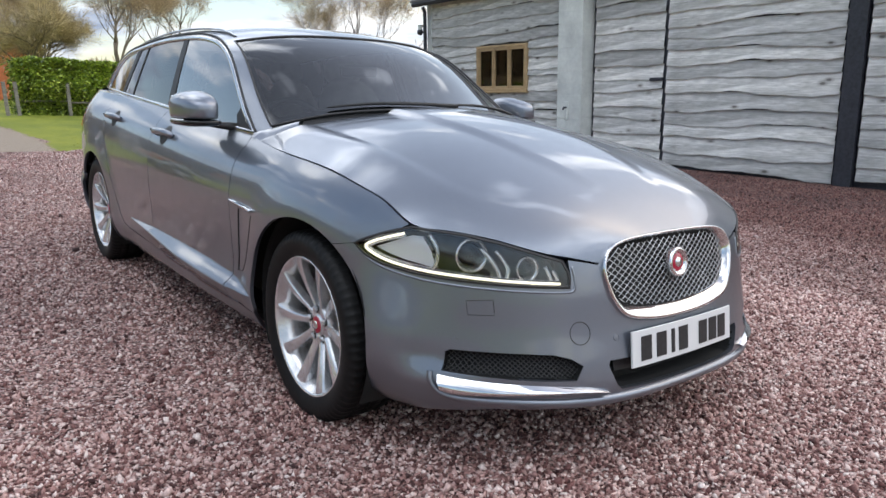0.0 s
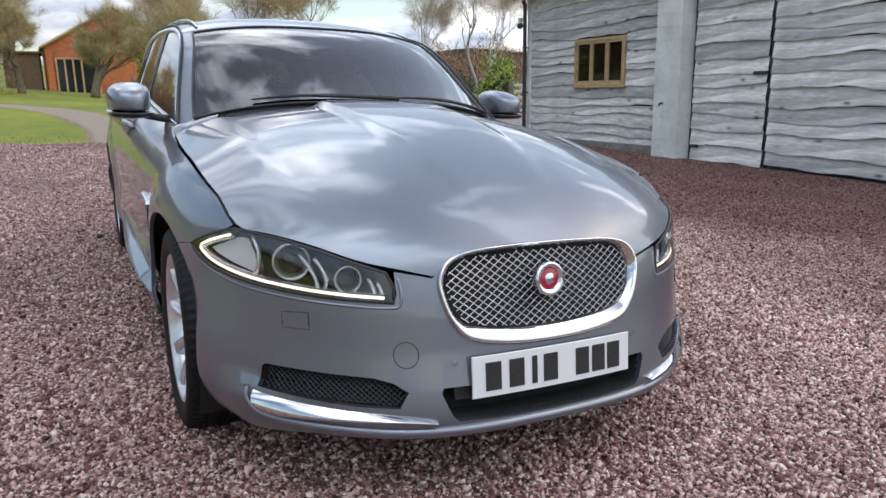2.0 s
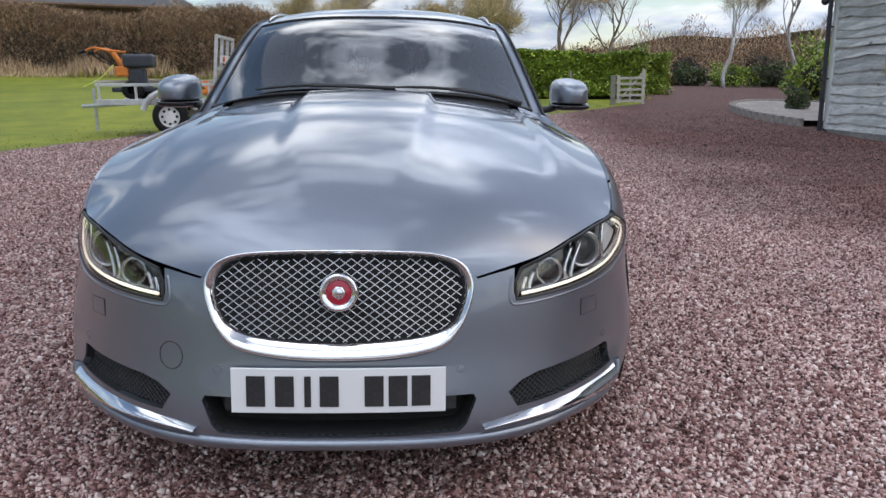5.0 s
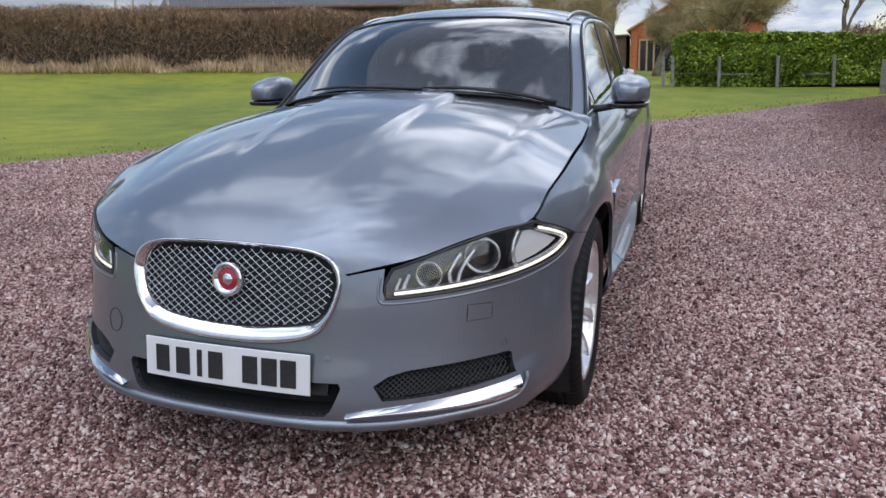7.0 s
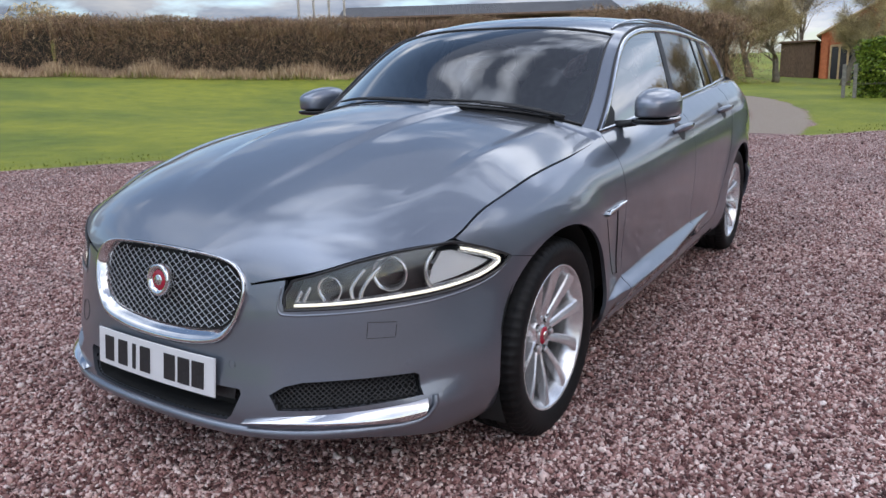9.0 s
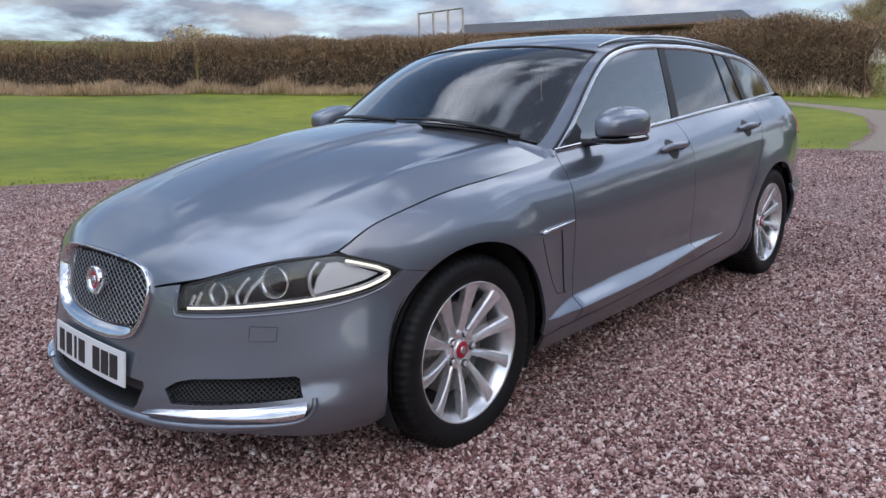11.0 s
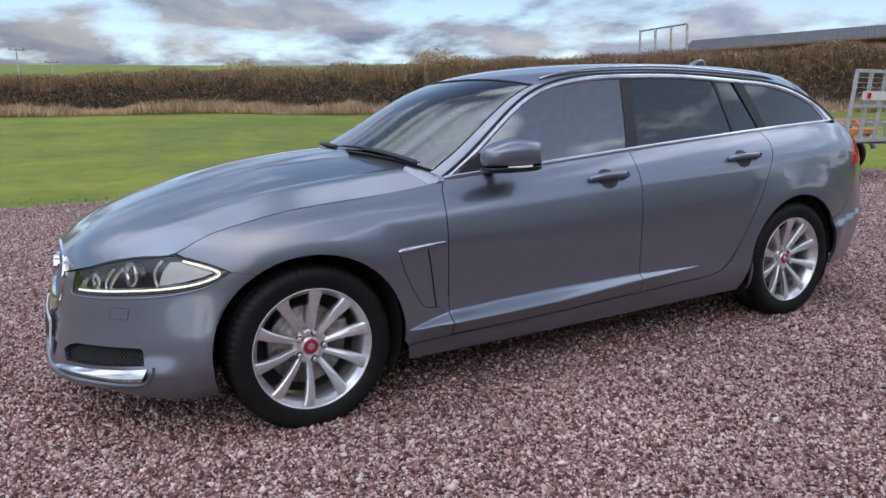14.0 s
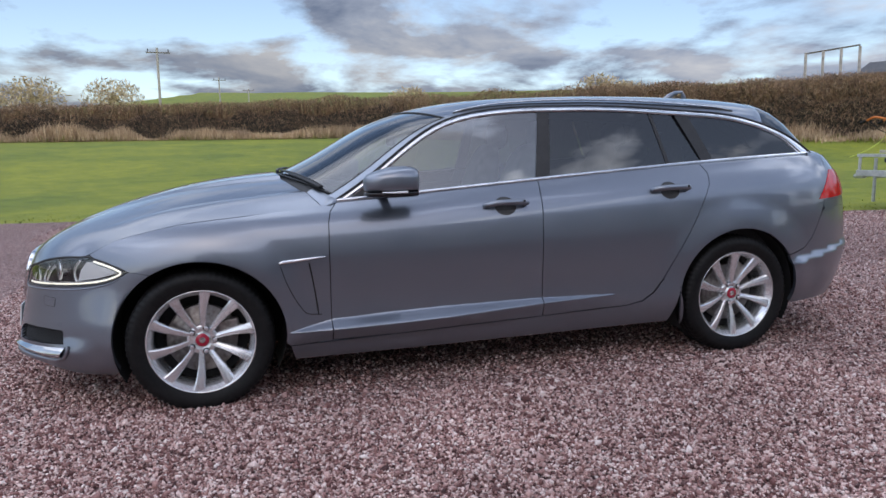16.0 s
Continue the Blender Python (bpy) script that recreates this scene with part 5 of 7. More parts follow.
def s_of_y(y, z):
    """The s at which the flank at height z lies at y."""
    y, z = np.broadcast_arrays(np.asarray(y, float), np.asarray(z, float))
    front = np.interp(np.clip((YC - y) / (YC + nose(z)), 0, 1), _fy[::-1], _fs[::-1])
    rear = SR + np.interp(np.clip((y - YR) / tail(z), 0, 1), _ry, _rs)
    return np.where(y < YC, front, np.where(y < YR, SC + y - YC, rear))
TILT = pose(0, 0, 0, 1.0, 1.9, 0)
car = tagged(empty("estate_car", TILT), "grey metallic estate car with chrome trim parked on red gravel", "car")


def resample(loop, d):
    """Points no further than d apart round a closed loop; its corners are kept."""
    out = []
    n = len(loop)
    for i in range(n):
        a, b = np.array(loop[i], float), np.array(loop[(i + 1) % n], float)
        k = max(1, int(math.ceil(np.linalg.norm(b - a) / d)))
        out += [a + (b - a) * q / k for q in range(k)]
    return np.array(out)


def inside(pts, loop):
    """Which of the points lie inside the loop (even-odd rule)."""
    x, y = pts[:, 0], pts[:, 1]
    res = np.zeros(len(pts), bool)
    a, b = loop, np.roll(loop, -1, 0)
    for (x1, y1), (x2, y2) in zip(a, b):
        if y1 == y2:
            continue
        hit = ((y1 > y) != (y2 > y)) & (x < (x2 - x1) * (y - y1) / (y2 - y1) + x1)
        res ^= hit
    return res


def on(surf, uv, off=0.0):
    """Points and normals of a surface function at uv, lifted by off; normals point away from the car's middle."""
    u, v = uv[:, 0], uv[:, 1]
    e = 0.0015
    p = surf(u, v)
    n = np.cross(surf(u + e, v) - surf(u - e, v), surf(u, v + e) - surf(u, v - e))
    n /= np.maximum(np.linalg.norm(n, axis=1, keepdims=True), 1e-12)
    away = (n * (p - np.array([0, 1.5, 0.55]))).sum(1)
    n *= np.where(away < 0, -1, 1)[:, None]
    return p + n * off, n


def skin(name, surf, loops, mat, d=0.03, off=0.0, thick=0.014, mirror=False, parent=None, label="", dv=None, follow=None):
    """A panel: the loops (outer edge, then holes) in the surface's own coordinates, meshed, laid on the surface, with turned-in edges."""
    dv = dv or d
    rs = [resample(l, min(d, 2 * dv)) for l in loops]
    lo, hi = rs[0].min(0), rs[0].max(0)
    gx, gy = np.meshgrid(np.arange(lo[0] + d / 2, hi[0], d), np.arange(lo[1] + dv / 2, hi[1], dv))
    if follow is None:
        gx = gx + (np.arange(gx.shape[0])[:, None] % 2) * d * 0.5
    else:
        gy = gy + follow(gx)
    grid = np.stack([gx.ravel(), gy.ravel()], 1)
    keep = inside(grid, rs[0])
    for h in rs[1:]:
        keep &= ~inside(grid, h)
    edge = np.concatenate(rs)
    grid = grid[keep]
    if len(grid):
        near = np.array([np.min(((edge - g) ** 2).sum(1)) for g in grid])
        grid = grid[near > (0.45 * min(d, 1.5 * dv)) ** 2]
    pts = np.concatenate((edge, grid))
    es, o = [], 0
    for r in rs:
        es += [(o + i, o + (i + 1) % len(r)) for i in range(len(r))]
        o += len(r)
    co, _, tri, *_ = geometry.delaunay_2d_cdt([Vector(p) for p in pts], es, [], 0, 1e-6)
    uv = np.array([tuple(c) for c in co])
    tri = np.array([t for t in tri if len(t) == 3])
    cen = uv[tri].mean(1)
    ok = inside(cen, rs[0])
    for h in rs[1:]:
        ok &= ~inside(cen, h)
    tri = tri[ok]
    p, n = on(surf, uv, off)
    if mirror:
        p, n = p * (-1, 1, 1), n * (-1, 1, 1)
    face_n = np.cross(p[tri[:, 1]] - p[tri[:, 0]], p[tri[:, 2]] - p[tri[:, 0]])
    flip = (face_n * n[tri].mean(1)).sum(1) < 0
    tri[flip] = tri[flip][:, ::-1]
    count = {}
    for t in tri:
        for a, b in ((t[0], t[1]), (t[1], t[2]), (t[2], t[0])):
            count[(a, b)] = 1
    rim = [(a, b) for a, b in count if (b, a) not in count]
    vs, ns, fs = list(p), list(n), [tuple(t) for t in tri]
    idx = {}
    if thick:
        for a, b in rim:
            for q in (a, b):
                if q not in idx:
                    idx[q] = (len(vs), len(vs) + 1)
                    vs += [p[q], p[q] - n[q] * thick]
                    ns += [n[q], n[q]]
            fs.append((idx[a][0], idx[a][1], idx[b][1], idx[b][0]))
        # the turned-in edge looks outwards from the panel
        for a, b in rim:
            w = np.cross(p[b] - p[a], n[a])
            w = w / max(np.linalg.norm(w), 1e-9)
            for q in (a, b):
                for k in idx[q]:
                    ns[k] = w
    me = bpy.data.meshes.new(name)
    me.from_pydata([tuple(v) for v in vs], [], fs)
    me.materials.append(mat)
    me.polygons.foreach_set("use_smooth", [True] * len(me.polygons))
    me.normals_split_custom_set_from_vertices([tuple(v) for v in ns])
    ob = new(name, me)
    ob.parent = parent or car
    if label:
        tagged(ob, label)
    return ob


def both(name, surf, loops, mat, **more):
    return skin(name, surf, loops, mat, **more), skin(name, surf, loops, mat, mirror=True, **more)


def side_uv(pts):
    """Side-view points (y, z) of the flank as (s, z)."""
    return [(float(s_of_y(y, z)), z) for y, z in pts]


# lines of the body, side view (y, z)
def arch(wy, r=0.390, a0=-52, a1=232, zc=0.335, n=36, squash=0.945):
    return [(wy + r * math.cos(radians(a)), zc + r * squash * math.sin(radians(a))) for a in np.linspace(a0, a1, n)]


HOOD_S = [0.345, 0.39, 0.436, 0.534, 0.63, 0.738, 0.83, 0.905, 0.976, 1.086, 1.286, 1.586, 1.80, 1.975]
HOOD_Z = [0.640, 0.650, 0.660, 0.680, 0.708, 0.729, 0.735, 0.742, 0.785, 0.825, 0.864, 0.890, 0.905, 0.921]
hood_edge_z = spl(HOOD_S, HOOD_Z)

# hood: from its middle line to its edge
hood_cy = spl([0, 0.15, 0.35, 0.6, 0.8, 1.0], [-0.822, -0.67, -0.43, -0.09, 0.17, 0.405])
hood_cz = spl([0, 0.15, 0.35, 0.6, 0.8, 1.0], [0.711, 0.813, 0.912, 0.995, 1.030, 1.048])
hood_es = spl([0, 0.15, 0.35, 0.6, 0.8, 1.0], [0.345, 0.60, 0.90, 1.30, 1.64, 1.975])
hood_ez = spl([0, 0.15, 0.35, 0.6, 0.8, 1.0], [0.640, 0.702, 0.775, 0.864, 0.893, 0.921])


def hood(a, b):
    """The bonnet: a from the grille to the windscreen, b from the middle line to the edge."""
    a, b = np.broadcast_arrays(np.asarray(a, float), np.asarray(b, float))
    s = hood_es(a)
    e = body(s, hood_edge_z(s))
    cy, cz = hood_cy(a), hood_cz(a)
    q = np.abs(b)
    soft = hood_ez(a)
    x = e[..., 0] * q
    y = cy + (e[..., 1] - cy) * q ** 2.0 + 0.075 * q ** 1.5 * sstep(0.75, 1.0, a)
    z = cz + (soft - cz) * q ** (4.0 - 1.7 * sstep(0.0, 0.40, a)) + (e[..., 2] - soft) * q ** 9
    # raised middle with two soft creases, and a hollow before the outer ridge
    edge_q = 0.225 + 0.10 * a
    soft_q = 0.065 - 0.040 * a
    bulge = (0.006 + 0.014 * sstep(0.3, 1.0, a)) * (1 - sstep(edge_q - soft_q, edge_q + soft_q, q)) * sstep(0.03, 0.4, a)
    ridge = 0.010 * sstep(0.72, 0.79, q) * (1 - sstep(0.79, 0.97, q)) * sstep(0.15, 0.8, a)
    return np.stack([np.copysign(x, b), y, z + 0.010 * q ** 2 * sstep(0.75, 1.0, a) * (1 - q ** 9) + bulge + ridge - 0.006 * sstep(0.02, 0.3, a)], -1)


# upper body: from the middle line of screen, roof and tailgate to the line of the window tops
CAN_A = [0, 0.09, 0.18, 0.28, 0.38, 0.50, 0.62, 0.76, 0.88, 0.94, 1.0]
can_cy = spl(CAN_A, [0.40, 0.635, 0.885, 1.165, 1.46, 1.85, 2.25, 2.86, 3.40, 3.62, 3.88])
can_cz = spl(CAN_A, [1.045, 1.155, 1.292, 1.396, 1.448, 1.472, 1.480, 1.472, 1.436, 1.36, 1.10])
can_ey = spl(CAN_A, [0.672, 0.850, 1.075, 1.31, 1.58, 1.90, 2.24, 2.72, 3.17, 3.42, 3.58])
can_ez = spl(CAN_A, [0.945, 1.060, 1.225, 1.340, 1.385, 1.396, 1.393, 1.364, 1.304, 1.215, 1.107])
gh_x = spl([0.6, 0.9, 1.3, 1.8, 2.3, 2.7, 3.1, 3.56], [0.752, 0.760, 0.764, 0.764, 0.757, 0.741, 0.706, 0.648])


def house(y, z):
    """The side of the glasshouse: x at y and z."""
    h = z - belt(y)
    return np.stack([gh_x(y) - 0.31 * h - 0.12 * h * h, y, z], -1)


def canopy(a, b):
    a, b = np.broadcast_arrays(np.asarray(a, float), np.asarray(b, float))
    ey, ez = can_ey(a), can_ez(a)
    ex = house(ey, ez)[..., 0]
    cy, cz = can_cy(a), can_cz(a)
    q = np.abs(b)
    return np.stack([ex * b, cy + (ey - cy) * q ** 2.0, cz + (ez - cz) * q ** 3.0], -1)


def rect(u0, u1, v0, v1):
    return [(u0, v0), (u1, v0), (u1, v1), (u0, v1)]


G2 = 0.0022
ARCH_F, ARCH_R = arch(0.0, a0=-28, a1=214), arch(2.909, r=0.385, a0=-28, a1=212, zc=0.348)

# panels of the flank as (s, z)
seam_f = [(0.604, 0.285), (0.604, 0.40), (0.605, 0.60), (0.606, 0.75), (0.612, 0.85), (0.628, 0.90), (0.660, 0.934)]
seam_m = [(1.702, 0.309), (1.704, 0.48), (1.708, 0.75), (1.716, 0.93), (1.730, 1.010)]
seam_r = [(2.20, 0.325), (2.30, 0.345), (2.36, 0.385), (2.42, 0.455), (2.52, 0.62), (2.60, 0.75), (2.655, 0.85), (2.72, 0.96), (2.735, 1.02), (2.715, 1.071)]


def gap(pts, dy):
    return [(y + dy, z) for y, z in pts]


def along_swage(s):
    return swage_low(s - SC + YC) - 0.338


def build_flank():
    # front door
    belt_pts = [(y, float(belt(y)) - 0.004) for y in np.linspace(0.67, 1.73, 14)]
    door = gap(seam_f, G2) + belt_pts + gap(seam_m, -G2)[::-1] + [(y, 0.287 + (y - 0.92) * 0.0292 + G2) for y in (1.5, 1.2, 0.92)]
    both("front_door", body, [side_uv(door)], PAINT, d=0.02, dv=0.005, follow=along_swage, label="grey metallic front door")
    belt_r = [(y, float(belt(y)) - 0.004) for y in np.linspace(1.735, 2.71, 12)]
    rear = gap(seam_m, G2) + belt_r + gap(seam_r, -G2)[::-1] + [(2.0, 0.3215), (1.84, 0.3145)]
    both("rear_door", body, [side_uv(rear)], PAINT, d=0.02, dv=0.005, follow=along_swage, label="grey metallic rear door")
    # front wing: from the bumper to the door, below the bonnet
    up = [(float(s), float(hood_edge_z(s)) - 0.005) for s in np.linspace(0.915, 1.965, 36)]
    arch_up = [q for q in ARCH_F if q[1] > 0.262]
    wing_low = side_uv([(0.402, 0.268), (0.600, 0.279)])
    arc = side_uv([q for q in arch_up if q[0] > -0.195] + [(-0.2035, 0.6495)])
    wing = up + side_uv(gap(seam_f, -G2)[::-1]) + wing_low[::-1] + arc + [(1.118, 0.668), (1.03, 0.698), (0.96, 0.722)]
    both("front_wing", body, [wing], PAINT, d=0.010, dv=0.005, follow=along_swage, label="grey metallic front wing")
    # rear quarter up to the window line, bumper line below
    belt_q = [(y, float(belt(y)) - 0.004) for y in np.linspace(2.72, 3.55, 12)]
    arc_r = [q for q in ARCH_R if q[1] > 0.40 and not (q[0] > 2.9 and q[1] < 0.545)]
    q_rear = [(3.64, 1.09), (3.60, 1.0), (3.53, 0.845), (3.50, 0.78), (3.42, 0.63), (3.36, 0.575), (3.24, 0.545)]
    quarter = gap(seam_r[3:], G2) + belt_q + q_rear + arc_r
    both("rear_quarter", body, [side_uv(quarter)], PAINT, d=0.02, label="grey metallic rear quarter panel")
    # sills
    sill = [(0.405, 0.264), (0.92, 0.2825), (1.40, 0.2965), (1.84, 0.3095), (2.20, 0.321), (2.30, 0.338), (2.37, 0.382), (2.42, 0.448), (2.505, 0.455)]
    sill += [q for q in ARCH_R[::-1] if q[0] < 2.6 and q[1] < 0.45] + [(2.47, 0.205), (0.43, 0.185)]
    both("sill", body, [side_uv(sill)], PAINT, d=0.02, label="grey metallic sill panel")


build_flank()

# bonnet
bon = rect(0.0, 0.995, -0.992, 0.992)
skin("bonnet", hood, [bon], PAINT, d=0.02, thick=0.02, label="grey metallic bonnet with a raised middle")

# roof with pillars, screens
A_HEAD, A_TAIL = 0.275, 0.885
FRIT = 0.925
skin("windscreen", canopy, [rect(0.012, A_HEAD - 0.004, -FRIT + 0.004, FRIT - 0.004)], GLASS, d=0.03, off=-0.004, thick=0.0, label="raked clear windscreen")
skin("roof", canopy, [rect(A_HEAD, A_TAIL, -0.995, 0.995)], PAINT, d=0.035, thick=0.02, label="grey metallic roof")
for m_ in (False, True):
    skin("windscreen_pillar", canopy, [rect(0.0, A_HEAD - 0.0005, FRIT, 0.995)], PAINT, d=0.025, thick=0.02, mirror=m_)
skin("rear_screen", canopy, [rect(A_TAIL + 0.002, 0.995, -0.995, 0.995)], REAR_GLASS, d=0.04, thick=0.0, label="dark tinted rear screen")

# ---- the car: front ----


def full(s, z):
    """The skin of the body on both sides: negative s runs round the right side."""
    p = body(np.abs(s), z)
    return p * np.stack([np.where(np.asarray(s) < 0, -1.0, 1.0)] + [np.ones_like(p[..., 0])] * 2, -1)


def twin(half):
    """A closed loop from a half loop that starts and ends on the middle line."""
    return half + [(-a, b) for a, b in half[::-1] if a > 1e-6]


def sheet(name, rows, mat, parent=None, label="", closed=False):
    """A smooth grid of 3D points, rows by columns."""
    g = np.asarray(rows, float)
    n, m = g.shape[:2]
    i, j = np.meshgrid(np.arange(n - 1), np.arange(m if closed else m - 1), indexing="ij")
    k = (j + 1) % m
    f = np.stack([i * m + j, i * m + k, (i + 1) * m + k, (i + 1) * m + j], -1).reshape(-1, 4)
    return quads(name, g.reshape(-1, 3), f, mat, parent or car, label, True)


def rounded_ring(name, surf, outer, inner, mat, high=0.016, low=0.002, back=0.03, label="", closed=True, parent=None, mirror=False):
    """A moulded frame between two loops with the same number of points."""
    o, i = np.array(outer, float), np.array(inner, float)
    rows = []
    for t, h in ((0, -back), (0, low), (0.08, low + 0.5 * high), (0.25, low + 0.85 * high), (0.5, low + high), (0.75, low + 0.85 * high), (0.92, low + 0.5 * high), (1, low), (1, -back)):
        p, _ = on(surf, o + (i - o) * t, h)
        rows.append(p * (-1, 1, 1) if mirror else p)
    return sheet(name, rows, mat, parent, label, closed)


GRILLE_OUT = smooth_loop(twin([(0, 0.709), (0.14, 0.707), (0.245, 0.699), (0.308, 0.675), (0.334, 0.625), (0.324, 0.566), (0.300, 0.515), (0.254, 0.472), (0.140, 0.449), (0, 0.443)]), 5)
GRILLE_IN = smooth_loop(twin([(0, 0.694), (0.14, 0.692), (0.232, 0.685), (0.284, 0.664), (0.308, 0.622), (0.297, 0.566), (0.273, 0.531), (0.230, 0.510), (0.130, 0.496), (0, 0.490)]), 5)
LOWER = twin([(0, 0.356), (0.30, 0.358), (0.338, 0.358), (0.345, 0.345), (0.322, 0.285), (0.305, 0.268), (0.15, 0.262), (0, 0.260)])
FOG = [(0.432, 0.352), (0.47, 0.376), (0.52, 0.389), (0.60, 0.393), (0.70, 0.394), (0.815, 0.393), (0.828, 0.385), (0.838, 0.330), (0.65, 0.318), (0.46, 0.312)]
BLADE_UP = [(0.366, 0.279), (0.40, 0.289), (0.44, 0.296), (0.50, 0.303), (0.57, 0.309), (0.65, 0.315), (0.72, 0.320), (0.79, 0.325), (0.850, 0.330)]
BLADE_LOW = [(0.366, 0.272), (0.42, 0.276), (0.48, 0.278), (0.56, 0.277), (0.66, 0.272), (0.74, 0.265), (0.80, 0.263), (0.822, 0.265), (0.838, 0.271)]
LAMP_LOW = [(0.452, 0.579), (0.56, 0.584), (0.70, 0.590), (0.83, 0.596), (0.93, 0.603), (1.02, 0.617), (1.08, 0.638), (1.122, 0.667)]
LAMP_TOP = [(1.075, 0.686), (1.02, 0.705), (0.96, 0.722), (0.905, 0.734), (0.83, 0.7295), (0.738, 0.723), (0.63, 0.702), (0.534, 0.674), (0.465, 0.654), (0.449, 0.62)]


def build_front():
    arc = [q for q in ARCH_F if q[0] < -0.205][::-1]
    arc_uv = side_uv([q for q in arc if q[1] > 0.20 and q[0] < -0.215] + [(-0.2065, 0.6475)])
    half = [(0, 0.225), (0.25, 0.225), (0.50, 0.228), (0.70, 0.222), (0.80, 0.205), (0.93, 0.180), (1.05, 0.174)] + arc_uv
    half += [(1.135, 0.664)] + [(a, b - 0.004) for a, b in LAMP_LOW[::-1]] + [(0.443, 0.60), (0.4445, 0.6565), (0.39, 0.6465), (0.345, 0.637), (0.30, 0.685), (0.2, 0.702), (0, 0.706)]
    fog_r = [(-a, b) for a, b in FOG[::-1]]
    grille_hole = [(a * 0.975, 0.576 + (b - 0.576) * 0.965) for a, b in GRILLE_OUT]
    skin("front_bumper", full, [twin(half), grille_hole, LOWER, FOG, fog_r], PAINT, d=0.024, thick=0.02, label="grey metallic front bumper")
    o_, i_ = np.array(GRILLE_OUT), np.array(GRILLE_IN)
    rows = [on(full, o_ + (i_ - o_) * t, h)[0] for t, h in ((0, -0.02), (0, 0.004), (0.06, 0.011), (0.18, 0.014), (0.35, 0.0125), (0.6, 0.004), (0.85, -0.008), (1.0, -0.016), (1.0, -0.035))]
    sheet("grille_surround", rows, CHROME, car, "polished chrome grille surround", True)
    # backing and the woven wire mesh of the grille
    skin("grille_backing", full, [GRILLE_IN], DARK, d=0.05, off=-0.035, thick=0)
    loop = np.array(GRILLE_IN)
    vs, fs = [], []
    for lean in (1, -1):
        for c in np.arange(-0.526, 0.526, 0.0292):
            zz = np.arange(0.478, 0.697, 0.0025)
            line = np.stack([c + lean * (zz - 0.587) * 1.42, zz], 1)
            ok = inside(line, loop)
            run = []
            for k in range(len(line) + 1):
                if k < len(line) and ok[k]:
                    run.append(line[k])
                    continue
                if len(run) > 4:
                    r = np.array(run)[::3]
                    p, _ = on(full, r, -0.007)
                    v, f = tube(p, 0.0012, 4)
                    o = len(vs)
                    vs += [tuple(q) for q in v]
                    fs += [tuple(i + o for i in q) for q in f]
                run = []
    part("grille_mesh", (vs, fs), WIRE, car, "fine diamond wire mesh")
    # badge: plain discs in its colours
    c, n = on(full, np.array([[0.0, 0.610]]), 0.012)
    q = Vector((0, -1, 0.16)).normalized()
    turn = Vector((1, 0, 0)).rotation_difference(q).to_matrix().to_4x4()
    at = Matrix.Translation(Vector(c[0]) + q * 0.0) @ turn
    ring = part("badge_ring", lathe([(0.0475, -0.02), (0.0475, 0.002), (0.045, 0.006), (0.040, 0.007), (0.034, 0.004), (0.029, 0.000), (0.029, -0.01)], 40), CHROME, car, "chrome badge ring", True)
    ring.matrix_local = at
    part("badge_disc", lathe([(0.030, -0.001), (0.026, 0.0005), (0.0001, 0.002)], 40), BADGE_RED, ring, "red enamel badge disc", True)
    part("badge_relief", lathe([(0.017, 0.0), (0.015, 0.004), (0.011, 0.003), (0.008, 0.006), (0.0001, 0.0065)], 7), SATIN, ring, "silver badge relief", True)
    # lip along the lower edge, running up beside the blades
    lo_, hi_ = smooth_line([(0, 0.226), (0.30, 0.227), (0.55, 0.231), (0.75, 0.236), (0.84, 0.252), (0.872, 0.29), (0.876, 0.325)], 6), smooth_line([(0, 0.255), (0.30, 0.258), (0.55, 0.262), (0.72, 0.262), (0.82, 0.268), (0.852, 0.29), (0.860, 0.325)], 6)
    for m in (False, True):
        rounded_ring("bumper_lip", body, hi_, lo_, PAINT, 0.012, 0.001, 0.004, "", False, mirror=m)
    # lower intake
    skin("lower_intake", full, [LOWER], DARK, d=0.05, off=-0.09, thick=0)
    lw = resample(LOWER, 0.02)
    sheet("intake_wall", [on(full, lw, -0.012)[0], on(full, lw, -0.09)[0]], DARK, car, "", True)
    skin("crash_beam", full, [twin([(0, 0.350), (0.30, 0.350), (0.30, 0.318), (0, 0.318)])], BLACK, d=0.05, off=-0.035, thick=0.01)
    for sign in (1, -1):
        m = sign < 0
        pit = [(a, 0.355 + (b - 0.355) * 1.15) for a, b in FOG]
        skin("fog_recess", body, [pit], DARK, d=0.04, off=-0.05, thick=0, mirror=m)
        vs, fs = [], []
        loop = np.array(FOG)
        for lean in (1, -1):
            for cc in np.arange(0.33, 0.95, 0.0165):
                zz = np.arange(0.31, 0.396, 0.004)
                line = np.stack([cc + lean * (zz - 0.355) * 1.15, zz], 1)
                line = line[inside(line, loop)]
                if len(line) > 2:
                    p, _ = on(body, line, -0.022)
                    v, f = tube(p * (sign, 1, 1), 0.0016, 4)
                    o = len(vs)
                    vs += [tuple(q) for q in v]
                    fs += [tuple(i + o for i in q) for q in f]
        part("fog_mesh", (vs, fs), BLACK, car, "black honeycomb mesh")
        fw = resample(FOG, 0.02)
        sheet("fog_wall", [on(body, fw, -0.004)[0] * (sign, 1, 1), on(body, fw, -0.05)[0] * (sign, 1, 1)], DARK, car, "", True)
        up, low = smooth_line(BLADE_UP, 6), smooth_line(BLADE_LOW, 6)
        u_, l_ = np.array(up), np.array(low)
        l_ = np.stack([np.interp(np.linspace(0, 1, len(u_)), np.linspace(0, 1, len(l_)), l_[:, k]) for k in (0, 1)], 1)
